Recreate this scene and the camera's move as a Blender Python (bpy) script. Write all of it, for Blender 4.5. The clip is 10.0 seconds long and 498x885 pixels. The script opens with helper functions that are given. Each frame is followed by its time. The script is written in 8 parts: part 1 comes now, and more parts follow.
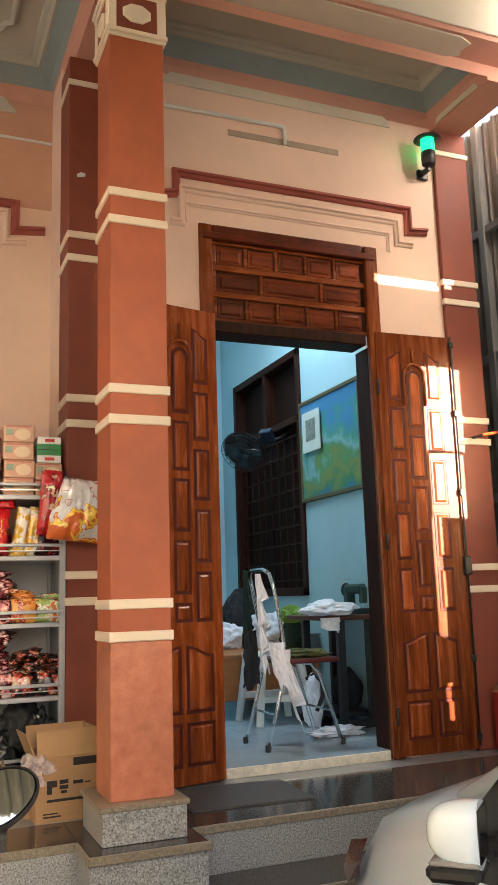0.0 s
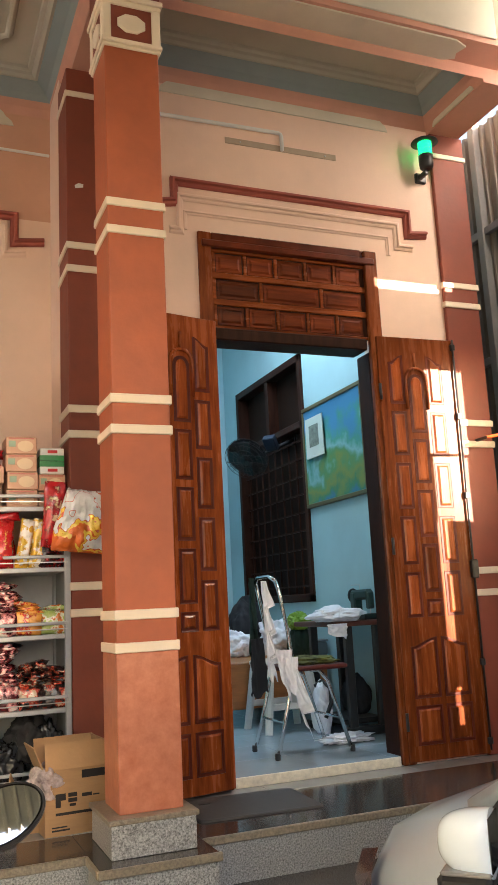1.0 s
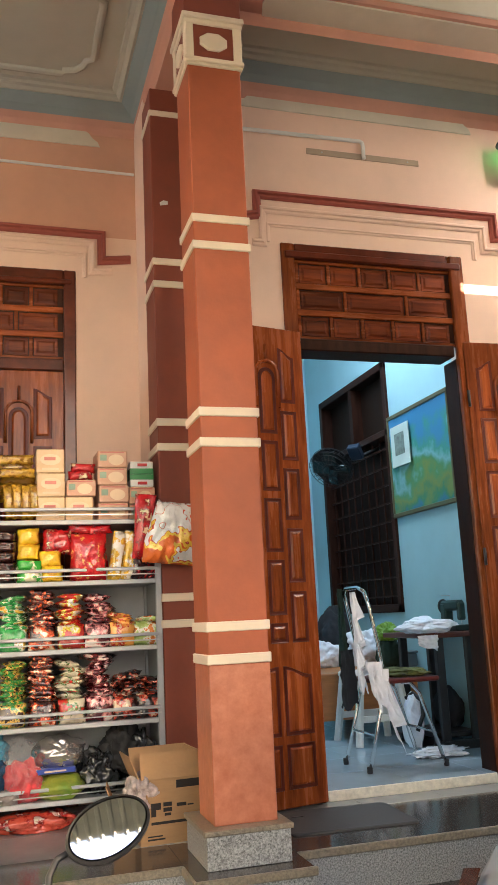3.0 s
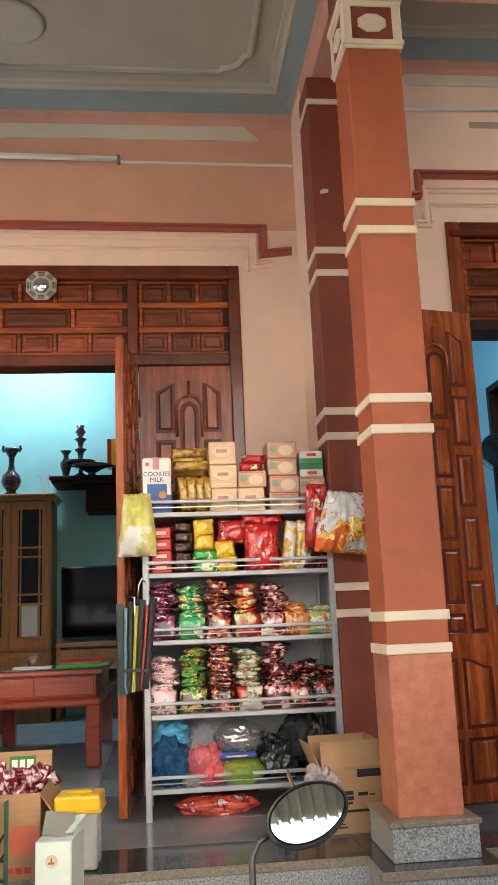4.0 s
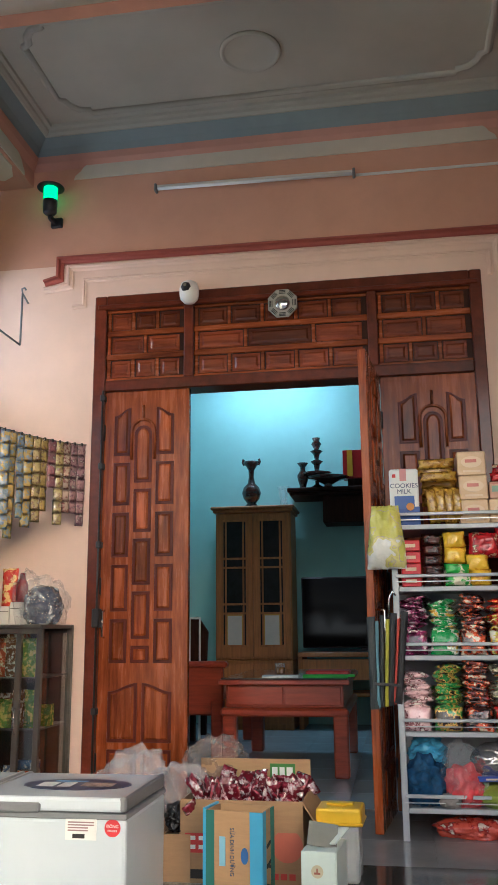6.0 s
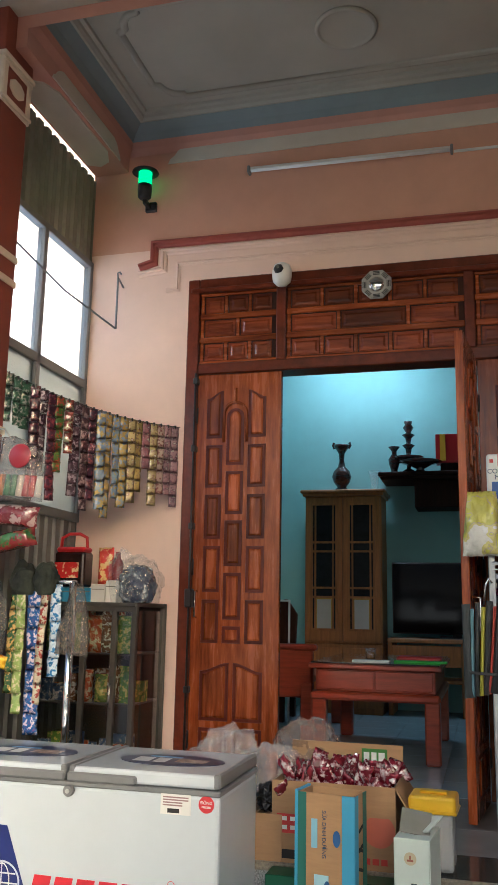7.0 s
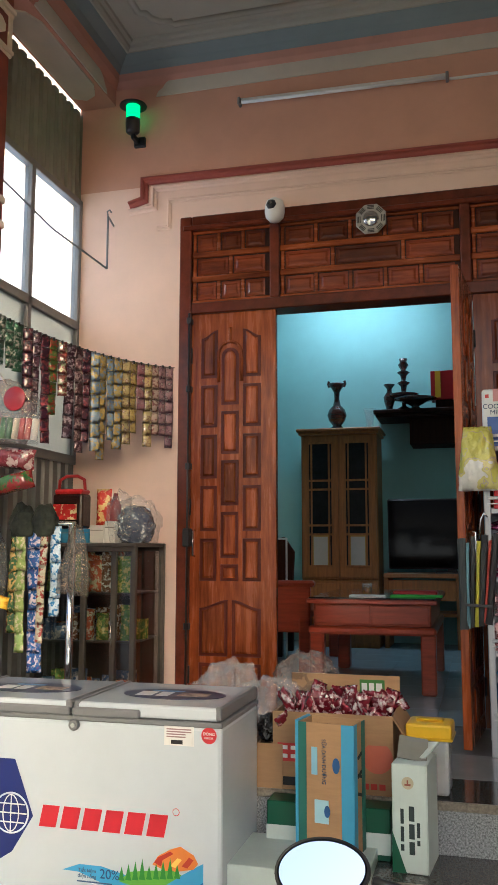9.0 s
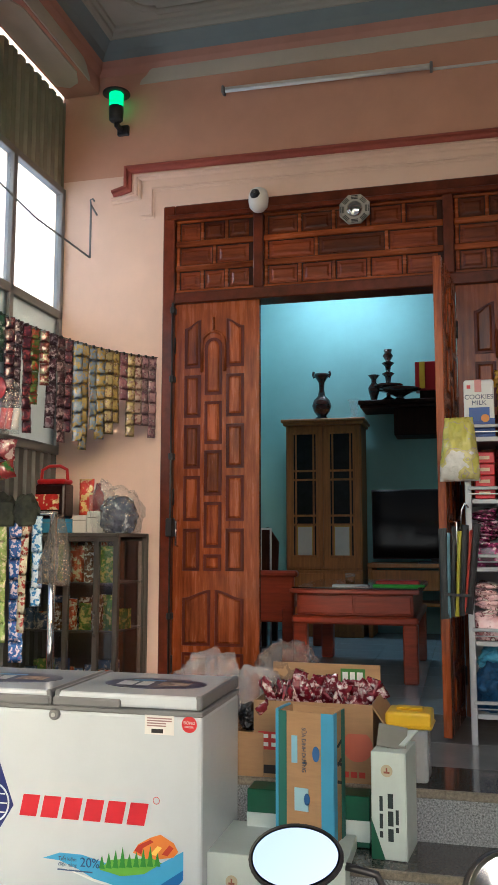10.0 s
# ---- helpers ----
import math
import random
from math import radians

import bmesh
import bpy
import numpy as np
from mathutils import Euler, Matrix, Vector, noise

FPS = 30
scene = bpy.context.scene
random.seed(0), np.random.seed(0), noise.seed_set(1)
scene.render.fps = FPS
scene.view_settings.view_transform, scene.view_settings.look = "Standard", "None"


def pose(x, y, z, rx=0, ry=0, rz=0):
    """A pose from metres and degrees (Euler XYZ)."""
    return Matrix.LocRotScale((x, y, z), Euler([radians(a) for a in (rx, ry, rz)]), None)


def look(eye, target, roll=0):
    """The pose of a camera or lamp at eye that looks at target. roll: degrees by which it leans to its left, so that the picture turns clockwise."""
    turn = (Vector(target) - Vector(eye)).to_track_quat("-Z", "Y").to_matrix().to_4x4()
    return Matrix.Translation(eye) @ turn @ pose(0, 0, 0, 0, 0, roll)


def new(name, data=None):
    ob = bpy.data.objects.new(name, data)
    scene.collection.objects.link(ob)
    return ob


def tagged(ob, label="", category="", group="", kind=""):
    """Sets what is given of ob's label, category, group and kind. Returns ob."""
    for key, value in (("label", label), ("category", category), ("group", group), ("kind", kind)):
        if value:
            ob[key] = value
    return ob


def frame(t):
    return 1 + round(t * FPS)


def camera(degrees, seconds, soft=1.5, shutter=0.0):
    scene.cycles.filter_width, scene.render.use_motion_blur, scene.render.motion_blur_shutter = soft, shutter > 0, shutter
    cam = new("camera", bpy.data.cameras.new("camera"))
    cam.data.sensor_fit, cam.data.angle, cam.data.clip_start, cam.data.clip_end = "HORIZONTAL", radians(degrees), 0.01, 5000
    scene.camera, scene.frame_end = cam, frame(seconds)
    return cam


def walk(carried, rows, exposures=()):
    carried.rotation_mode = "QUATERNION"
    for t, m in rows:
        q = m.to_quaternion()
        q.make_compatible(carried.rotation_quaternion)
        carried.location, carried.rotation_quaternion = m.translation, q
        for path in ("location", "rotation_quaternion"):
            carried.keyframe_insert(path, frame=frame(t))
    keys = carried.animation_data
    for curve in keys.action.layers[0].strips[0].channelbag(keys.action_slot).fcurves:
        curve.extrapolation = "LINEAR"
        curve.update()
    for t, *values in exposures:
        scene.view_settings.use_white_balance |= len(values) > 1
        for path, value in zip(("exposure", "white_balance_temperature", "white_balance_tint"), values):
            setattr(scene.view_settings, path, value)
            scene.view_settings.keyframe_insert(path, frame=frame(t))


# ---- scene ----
cam = camera(32.7, 10.0)
PATH = [
    (0, (-0.015, 0.005, 0.848), (0.739, 1.823, 1.204), -1.8),
    (0.5, (-0.012, 0.012, 0.857), (0.737, 1.83, 1.221), -2.3),
    (1, (-0.005, 0.011, 0.854), (0.739, 1.83, 1.225), -2.9),
    (1.5, (-0.002, 0.008, 0.859), (0.747, 1.823, 1.24), -2.6),
    (2, (0.007, 0.004, 0.867), (0.764, 1.812, 1.261), -2.3),
    (3.5, (-0.064, 0.027, 0.87), (0.319, 1.95, 1.268), -2.8),
    (4, (-0.087, 0.041, 0.865), (0.117, 1.991, 1.259), -2.3),
    (4.5, (-0.112, 0.052, 0.862), (-0.022, 2.012, 1.245), -1.5),
    (5, (-0.133, 0.066, 0.859), (-0.149, 2.027, 1.251), -1.3),
    (5.5, (-0.155, 0.059, 0.865), (-0.3, 2.011, 1.275), -1.2),
    (6, (-0.183, 0.047, 0.878), (-0.503, 1.974, 1.308), -0.5),
    (7.5, (-0.208, 0.055, 0.88), (-0.762, 1.941, 1.244), 1.1),
    (8, (-0.206, 0.055, 0.876), (-0.77, 1.943, 1.219), 0.7),
    (8.5, (-0.207, 0.052, 0.873), (-0.745, 1.954, 1.177), 0.3),
    (9, (-0.212, 0.056, 0.874), (-0.728, 1.971, 1.126), 0.1),
    (9.5, (-0.192, 0.064, 0.866), (-0.698, 1.985, 1.102), -0.0),
    (10, (-0.192, 0.06, 0.872), (-0.679, 1.986, 1.102), 0.1),
]
walk(cam, [(t, look(eye, target, roll)) for t, eye, target, roll in PATH],
     [(0.0, 2.75, 6250, 16), (2.0, 2.75, 6250, 16), (3.5, 2.95, 5700, 14), (4.5, 2.55, 5250, 12), (5.5, 2.4, 5150, 11), (6.0, 2.1, 4950, 11), (7.5, 1.78, 5100, 11), (10.0, 1.8, 5150, 11)])

# ---- light ----
world = bpy.data.worlds.new("sky")
scene.world = world
world.use_nodes = True
wn = world.node_tree.nodes
sky = wn.new("ShaderNodeTexSky")
sky.sky_type, sky.sun_disc = "NISHITA", False
SUN_EL, SUN_AZ = radians(13), radians(138)      # azimuth clockwise from +y
sky.sun_elevation, sky.sun_rotation = SUN_EL, SUN_AZ
sky.air_density, sky.dust_density, sky.ozone_density = 1.0, 6.0, 0.3      # hazy late afternoon
world.node_tree.links.new(sky.outputs[0], wn["Background"].inputs[0])
wn["Background"].inputs[1].default_value = 0.15
sun_way = Vector((math.sin(SUN_AZ) * math.cos(SUN_EL), math.cos(SUN_AZ) * math.cos(SUN_EL), math.sin(SUN_EL)))
sun_data = bpy.data.lights.new("sun", "SUN")
sun_data.energy, sun_data.angle, sun_data.color = 5.0, radians(0.5), (1, 0.84, 0.60)
sun = new("sun", sun_data)
sun.matrix_world = look(sun_way * 30, (0, 0, 0))


def srgb(r, g, b):
    return tuple(((c / 255 + 0.055) / 1.055) ** 2.4 if c > 10 else c / 255 / 12.92 for c in (r, g, b))


# ---- materials ----
def mat(name, col, rough=0.6, metal=0.0, var=0.12, scale=6.0, bump=0.1, bscale=90.0, coat=0.0, stretch=(1, 1, 1), col2=None, rand=0.0, stain=0.1, alpha=1.0, trans=0.0, emit=0.0, spec=0.5, bdist=0.004):
    m = bpy.data.materials.new(name)
    m.use_nodes = True
    n, l = m.node_tree.nodes, m.node_tree.links
    b = n["Principled BSDF"]
    tc = n.new("ShaderNodeTexCoord")
    mp = n.new("ShaderNodeMapping")
    mp.inputs["Scale"].default_value = stretch
    l.new(tc.outputs["Object"], mp.inputs["Vector"])
    grain = n.new("ShaderNodeTexNoise")
    grain.inputs["Scale"].default_value, grain.inputs["Detail"].default_value, grain.inputs["Roughness"].default_value = scale, 6, 0.65
    l.new(mp.outputs[0], grain.inputs["Vector"])
    ramp = n.new("ShaderNodeValToRGB")
    c1 = tuple(max(0, c * (1 - var)) for c in col)
    c2 = tuple(min(1, c * (1 + var)) for c in col) if col2 is None else col2
    ramp.color_ramp.elements[0].position, ramp.color_ramp.elements[1].position = 0.3, 0.72
    ramp.color_ramp.elements[0].color, ramp.color_ramp.elements[1].color = (*c1, 1), (*c2, 1)
    l.new(grain.outputs["Fac"], ramp.inputs[0])
    out = ramp.outputs[0]
    if stain:
        big = n.new("ShaderNodeTexNoise")
        big.inputs["Scale"].default_value, big.inputs["Detail"].default_value = 1.3, 4
        l.new(tc.outputs["Object"], big.inputs["Vector"])
        mr = n.new("ShaderNodeMapRange")
        mr.inputs["From Min"].default_value, mr.inputs["From Max"].default_value = 0.35, 0.7
        mr.inputs["To Min"].default_value, mr.inputs["To Max"].default_value = 1 - stain, 1 + stain * 0.5
        l.new(big.outputs["Fac"], mr.inputs[0])
        mx = n.new("ShaderNodeVectorMath")
        mx.operation = "SCALE"
        l.new(out, mx.inputs[0])
        l.new(mr.outputs[0], mx.inputs["Scale"])
        out = mx.outputs[0]
    if rand:
        oi = n.new("ShaderNodeObjectInfo")
        hs = n.new("ShaderNodeHueSaturation")
        mr2 = n.new("ShaderNodeMapRange")
        mr2.inputs["To Min"].default_value, mr2.inputs["To Max"].default_value = 1 - rand, 1 + rand
        l.new(oi.outputs["Random"], mr2.inputs[0])
        l.new(mr2.outputs[0], hs.inputs["Value"])
        l.new(out, hs.inputs["Color"])
        out = hs.outputs[0]
    l.new(out, b.inputs["Base Color"])
    rr = n.new("ShaderNodeMapRange")
    rr.inputs["To Min"].default_value, rr.inputs["To Max"].default_value = max(0.02, rough * 0.8), min(1, rough * 1.25)
    l.new(grain.outputs["Fac"], rr.inputs[0])
    l.new(rr.outputs[0], b.inputs["Roughness"])
    b.inputs["Metallic"].default_value = metal
    b.inputs["Specular IOR Level"].default_value = spec
    b.inputs["Coat Weight"].default_value = coat
    b.inputs["Coat Roughness"].default_value = 0.12
    b.inputs["Alpha"].default_value = alpha
    b.inputs["Transmission Weight"].default_value = trans
    if emit:
        l.new(out, b.inputs["Emission Color"])
        b.inputs["Emission Strength"].default_value = emit
    if bump:
        fine = n.new("ShaderNodeTexNoise")
        fine.inputs["Scale"].default_value, fine.inputs["Detail"].default_value = bscale, 4
        l.new(mp.outputs[0], fine.inputs["Vector"])
        bp = n.new("ShaderNodeBump")
        bp.inputs["Strength"].default_value, bp.inputs["Distance"].default_value = bump, bdist
        l.new(fine.outputs["Fac"], bp.inputs["Height"])
        l.new(bp.outputs[0], b.inputs["Normal"])
    return m


def granite(name, dark, light, rough, scale=130):
    m = mat(name, dark, rough, var=0.3, scale=scale, col2=light, bump=0.03, stain=0.15)
    return m


M_PEACH = mat("peach_wall_paint", (0.66, 0.37, 0.26), 0.75, var=0.05, scale=5, bump=0.12, stain=0.10)
M_CREAM = mat("cream_wall_paint", (0.84, 0.615, 0.50), 0.7, var=0.04, scale=5, bump=0.12, stain=0.08)
M_WHITE_TRIM = mat("cream_trim_paint", (0.82, 0.70, 0.56), 0.6, var=0.05, bump=0.08)
M_OLIVE = mat("grey_cream_panel_paint", (0.66, 0.61, 0.51), 0.7, var=0.05, bump=0.08)
M_CEIL = mat("ceiling_paint", (0.47, 0.455, 0.385), 0.8, var=0.05, scale=3, bump=0.08, stain=0.12)
M_BLUEGREY = mat("blue_grey_cove_paint", (0.26, 0.32, 0.33), 0.7, var=0.06, bump=0.06)
M_PINK = mat("dusty_pink_paint", (0.62, 0.32, 0.24), 0.7, var=0.06, bump=0.08)
M_RED = mat("dark_red_moulding_paint", (0.36, 0.085, 0.06), 0.6, var=0.1, bump=0.08)
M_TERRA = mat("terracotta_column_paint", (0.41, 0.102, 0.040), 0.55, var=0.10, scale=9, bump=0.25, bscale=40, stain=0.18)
M_TERRA_DARK = mat("brown_pilaster_paint_and_column_shade", (0.24, 0.055, 0.030), 0.6, var=0.10, scale=9, bump=0.2, bscale=40, stain=0.15)
M_WOOD = mat("varnished_red_wood", (0.17, 0.029, 0.008), 0.26, var=0.3, scale=3.5, stretch=(7, 7, 0.7), bump=0.06, bscale=30, coat=0.12, stain=0.3, rand=0.32, col2=(0.43, 0.108, 0.024), spec=0.24)
M_WOOD_H = mat("varnished_red_wood_cross_grain", (0.17, 0.029, 0.008), 0.26, var=0.3, scale=3.5, stretch=(0.7, 7, 7), bump=0.06, bscale=30, coat=0.12, stain=0.3, rand=0.32, col2=(0.43, 0.108, 0.024), spec=0.24)
# dark wood; also holds the shade of inner jambs and transom gaps
M_WOOD_DARK = mat("dark_wood_and_gap_shade", (0.034, 0.012, 0.007), 0.5, var=0.4, scale=5, stretch=(6, 6, 0.8), bump=0.1, spec=0.12, rand=0.15)
M_WOOD_BROWN = mat("brown_cabinet_wood", (0.42, 0.155, 0.035), 0.5, var=0.3, scale=5, stretch=(8, 8, 0.8), bump=0.1, coat=0.08, rand=0.12)
M_BLUEWALL = mat("pale_blue_wall_paint", (0.34, 0.60, 0.575), 0.6, var=0.04, scale=4, bump=0.08, stain=0.08)
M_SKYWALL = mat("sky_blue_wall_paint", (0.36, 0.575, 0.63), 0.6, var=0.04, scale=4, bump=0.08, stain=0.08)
M_ROOMCEIL = mat("white_room_ceiling_paint", (0.75, 0.8, 0.8), 0.8, var=0.03, bump=0.05)
M_FLOORTILE = mat("pale_blue_grey_floor_tile", (0.38, 0.47, 0.53), 0.12, var=0.08, scale=4, bump=0.01, stain=0.08, rand=0.03)
M_PORCHTILE = mat("grey_porch_tile", (0.30, 0.30, 0.29), 0.14, var=0.1, scale=6, bump=0.02, stain=0.15, rand=0.04)
M_GRANITE_DARK = granite("dark_polished_granite", (0.045, 0.040, 0.036), (0.12, 0.105, 0.09), 0.12, 90)
M_GRANITE = granite("grey_speckled_granite", (0.05, 0.05, 0.048), (0.62, 0.64, 0.65), 0.35, 150)
M_NOSE = mat("granite_nosing", (0.25, 0.215, 0.16), 0.3, var=0.4, scale=90, bump=0.03, stain=0.1)
M_GROUND = mat("concrete_yard", (0.13, 0.125, 0.115), 0.85, var=0.2, scale=14, bump=0.3, bscale=60, stain=0.25)
M_SHEET = mat("grey_green_corrugated_sheet", (0.27, 0.27, 0.22), 0.5, metal=0.3, var=0.15, scale=7, bump=0.04, stain=0.2)
M_STEEL = mat("brushed_steel", (0.55, 0.55, 0.55), 0.3, metal=1, var=0.12, bump=0.03, stain=0.1)
M_CHROME = mat("chrome", (0.75, 0.75, 0.75), 0.12, metal=1, var=0.05, bump=0, stain=0)
M_GREYMETAL = mat("grey_painted_metal", (0.24, 0.245, 0.25), 0.45, metal=0.3, var=0.1, bump=0.05, stain=0.1)
M_RACK = mat("grey_rack_metal", (0.44, 0.45, 0.47), 0.42, metal=0.3, var=0.1, bump=0.04, stain=0.08)
M_BLACK = mat("black_plastic", (0.018, 0.018, 0.02), 0.4, var=0.2, bump=0.06, stain=0)
M_WHITE = mat("white_plastic", (0.78, 0.78, 0.76), 0.35, var=0.03, bump=0.02, stain=0.05)
M_WHITEMETAL = mat("white_enamel", (0.58, 0.625, 0.67), 0.18, var=0.02, bump=0.02, stain=0.04, coat=0.3)
M_CARTON = mat("brown_cardboard", (0.42, 0.25, 0.12), 0.85, var=0.1, scale=10, stretch=(1, 1, 6), bump=0.15, bscale=60, stain=0.12, rand=0.06)


def plain(name, rgb, rough=0.4, metal=0.0, coat=0.0, bump=0.04, var=0.08, **k):
    return mat(name, srgb(*rgb), rough, metal, var=var, bump=bump, coat=coat, stain=k.pop("stain", 0.06), **k)


# ---- builders ----
def thing(name, label, category, at=(0, 0, 0), group="", kind="", rz=0, rx=0, ry=0):
    ob = new(name)
    ob.empty_display_size = 0.05
    ob.matrix_world = pose(*at, rx, ry, rz)
    return tagged(ob, label, category, group, kind)


def mesh_of(name, bm, material, smooth=False):
    me = bpy.data.meshes.new(name)
    bmesh.ops.recalc_face_normals(bm, faces=bm.faces[:])
    if smooth:
        for f in bm.faces:
            f.smooth = True
    bm.to_mesh(me)
    bm.free()
    for m in (material if isinstance(material, (list, tuple)) else [material]):
        me.materials.append(m)
    return me


def part(name, bm, material, parent=None, label="", smooth=False, m=None):
    ob = new(name, bm if isinstance(bm, bpy.types.Mesh) else mesh_of(name, bm, material, smooth))
    ob.parent = parent
    if m is not None:
        ob.matrix_basis = m
    return tagged(ob, label) if label else ob


def solid(name, bm, material, label, category="", kind="structure", group="", at=(0, 0, 0), smooth=False, m=None):
    ob = new(name, mesh_of(name, bm, material, smooth))
    ob.matrix_world = m if m is not None else pose(*at)
    return tagged(ob, label, category, group, kind)


def box(x0, x1, y0, y1, z0, z1, bevel=0.0, bm=None, seg=1, mi=0):
    one = bmesh.new()
    bmesh.ops.create_cube(one, size=1)
    for v in one.verts:
        v.co = Vector((x0 + (v.co.x + 0.5) * (x1 - x0), y0 + (v.co.y + 0.5) * (y1 - y0), z0 + (v.co.z + 0.5) * (z1 - z0)))
    if bevel:
        bmesh.ops.bevel(one, geom=one.edges[:], offset=bevel, segments=seg, affect="EDGES", profile=0.5)
    for f in one.faces:
        f.material_index = mi
    return join(bm, one)


def join(bm, one):
    if bm is None:
        return one
    me = bpy.data.meshes.new("tmp")
    one.to_mesh(me)
    one.free()
    bm.from_mesh(me)
    bpy.data.meshes.remove(me)
    return bm


def moved(bm, m):
    bmesh.ops.transform(bm, matrix=m, verts=bm.verts[:])
    return bm


def rod(a, b, r, seg=10, bm=None, r2=None):
    a, b = Vector(a), Vector(b)
    one = bmesh.new()
    d = b - a
    bmesh.ops.create_cone(one, cap_ends=True, segments=seg, radius1=r, radius2=r if r2 is None else r2, depth=d.length)
    bmesh.ops.transform(one, matrix=Matrix.Translation((a + b) / 2) @ d.to_track_quat("Z", "Y").to_matrix().to_4x4(), verts=one.verts[:])
    return join(bm, one)


def lathe(profile, seg=24, bm=None, at=(0, 0, 0)):
    """A turned body from (radius, height) pairs."""
    one = bmesh.new()
    rings = []
    for r, z in profile:
        rings.append([one.verts.new((at[0] + max(r, 1e-4) * math.cos(2 * math.pi * i / seg), at[1] + max(r, 1e-4) * math.sin(2 * math.pi * i / seg), at[2] + z)) for i in range(seg)])
    for a, b in zip(rings, rings[1:]):
        for i in range(seg):
            one.faces.new((a[i], a[(i + 1) % seg], b[(i + 1) % seg], b[i]))
    one.faces.new(rings[0])
    one.faces.new(rings[-1])
    return join(bm, one)


def tube(points, r, seg=8, bm=None):
    """A bent round bar through the points."""
    one = bmesh.new()
    pts = [Vector(p) for p in points]
    rings = []
    for i, p in enumerate(pts):
        d = (pts[min(i + 1, len(pts) - 1)] - pts[max(i - 1, 0)]).normalized()
        q = d.to_track_quat("Z", "Y")
        rings.append([one.verts.new(p + q @ Vector((r * math.cos(2 * math.pi * k / seg), r * math.sin(2 * math.pi * k / seg), 0))) for k in range(seg)])
    for a, b in zip(rings, rings[1:]):
        best = min(range(seg), key=lambda s: sum((a[k].co - b[(k + s) % seg].co).length for k in range(seg)))
        for k in range(seg):
            one.faces.new((a[k], a[(k + 1) % seg], b[(k + 1 + best) % seg], b[(k + best) % seg]))
    one.faces.new(rings[0])
    one.faces.new(rings[-1])
    return join(bm, one)


def prism(outline, y0, y1, bm=None, bevel=0.0):
    """An outline in x and z, drawn out from y0 to y1."""
    one = bmesh.new()
    a = [one.verts.new((x, y0, z)) for x, z in outline]
    b = [one.verts.new((x, y1, z)) for x, z in outline]
    one.faces.new(a)
    one.faces.new(b)
    for i in range(len(a)):
        one.faces.new((a[i], a[(i + 1) % len(a)], b[(i + 1) % len(a)], b[i]))
    if bevel:
        bmesh.ops.recalc_face_normals(one, faces=one.faces[:])
        bmesh.ops.bevel(one, geom=one.edges[:], offset=bevel, segments=1, affect="EDGES")
    return join(bm, one)


def ring_stack(outline, steps, bm=None):
    """A closed relief: the outline (x, z) drawn in by d and out to y, for each (d, y)."""
    one = bmesh.new()
    xs, zs = [p[0] for p in outline], [p[1] for p in outline]
    cx, cz, w, h = (min(xs) + max(xs)) / 2, (min(zs) + max(zs)) / 2, max(xs) - min(xs), max(zs) - min(zs)
    rings = [[one.verts.new((cx + (x - cx) * (1 - 2 * d / w), y, cz + (z - cz) * (1 - 2 * d / h))) for x, z in outline] for d, y in steps]
    for a, b in zip(rings, rings[1:]):
        for i in range(len(a)):
            one.faces.new((a[i], a[(i + 1) % len(a)], b[(i + 1) % len(a)], b[i]))
    one.faces.new(rings[-1])
    return join(bm, one)


def wall_sheet(u0, u1, z0, z1, holes, v0, v1, axis="x"):
    """A wall with thickness v0..v1 and real openings (u0, u1, z0, z1)."""
    one = bmesh.new()
    us = sorted({u0, u1, *[h[0] for h in holes], *[h[1] for h in holes]})
    zs = sorted({z0, z1, *[h[2] for h in holes], *[h[3] for h in holes]})

    def P(u, v, z):
        return (u, v, z) if axis == "x" else (v, u, z)

    def inside(i, k):
        if not (0 <= i < len(us) - 1 and 0 <= k < len(zs) - 1):
            return False
        cu, cz = (us[i] + us[i + 1]) / 2, (zs[k] + zs[k + 1]) / 2
        return not any(h[0] < cu < h[1] and h[2] < cz < h[3] for h in holes)

    def quad(*p):
        one.faces.new([one.verts.new(P(*q)) for q in p])

    for i in range(len(us) - 1):
        for k in range(len(zs) - 1):
            if not inside(i, k):
                continue
            a, b, c, d = us[i], us[i + 1], zs[k], zs[k + 1]
            for v in (v0, v1):
                quad((a, v, c), (b, v, c), (b, v, d), (a, v, d))
            for other, e in (((i - 1, k), (a, a, c, d)), ((i + 1, k), (b, b, c, d)), ((i, k - 1), (a, b, c, c)), ((i, k + 1), (a, b, d, d))):
                if not inside(*other):
                    quad((e[0], v0, e[2]), (e[1], v0, e[3]), (e[1], v1, e[3]), (e[0], v1, e[2]))
    bmesh.ops.remove_doubles(one, verts=one.verts[:], dist=1e-5)
    return one


# ---- the large structure ----
YL, YR = 4.493, 3.966          # faces of the two facade walls
GROUND = -0.52
ZC = 3.82                      # porch ceiling
XL, XR = -2.452, 3.02          # side edges of the facade
BACK_L, BACK_R = 8.3, 7.45

gr = bmesh.new()
bmesh.ops.create_grid(gr, x_segments=2, y_segments=2, size=400)
solid("ground", gr, M_GROUND, "grey concrete yard in front of the porch", at=(0, 0, GROUND))

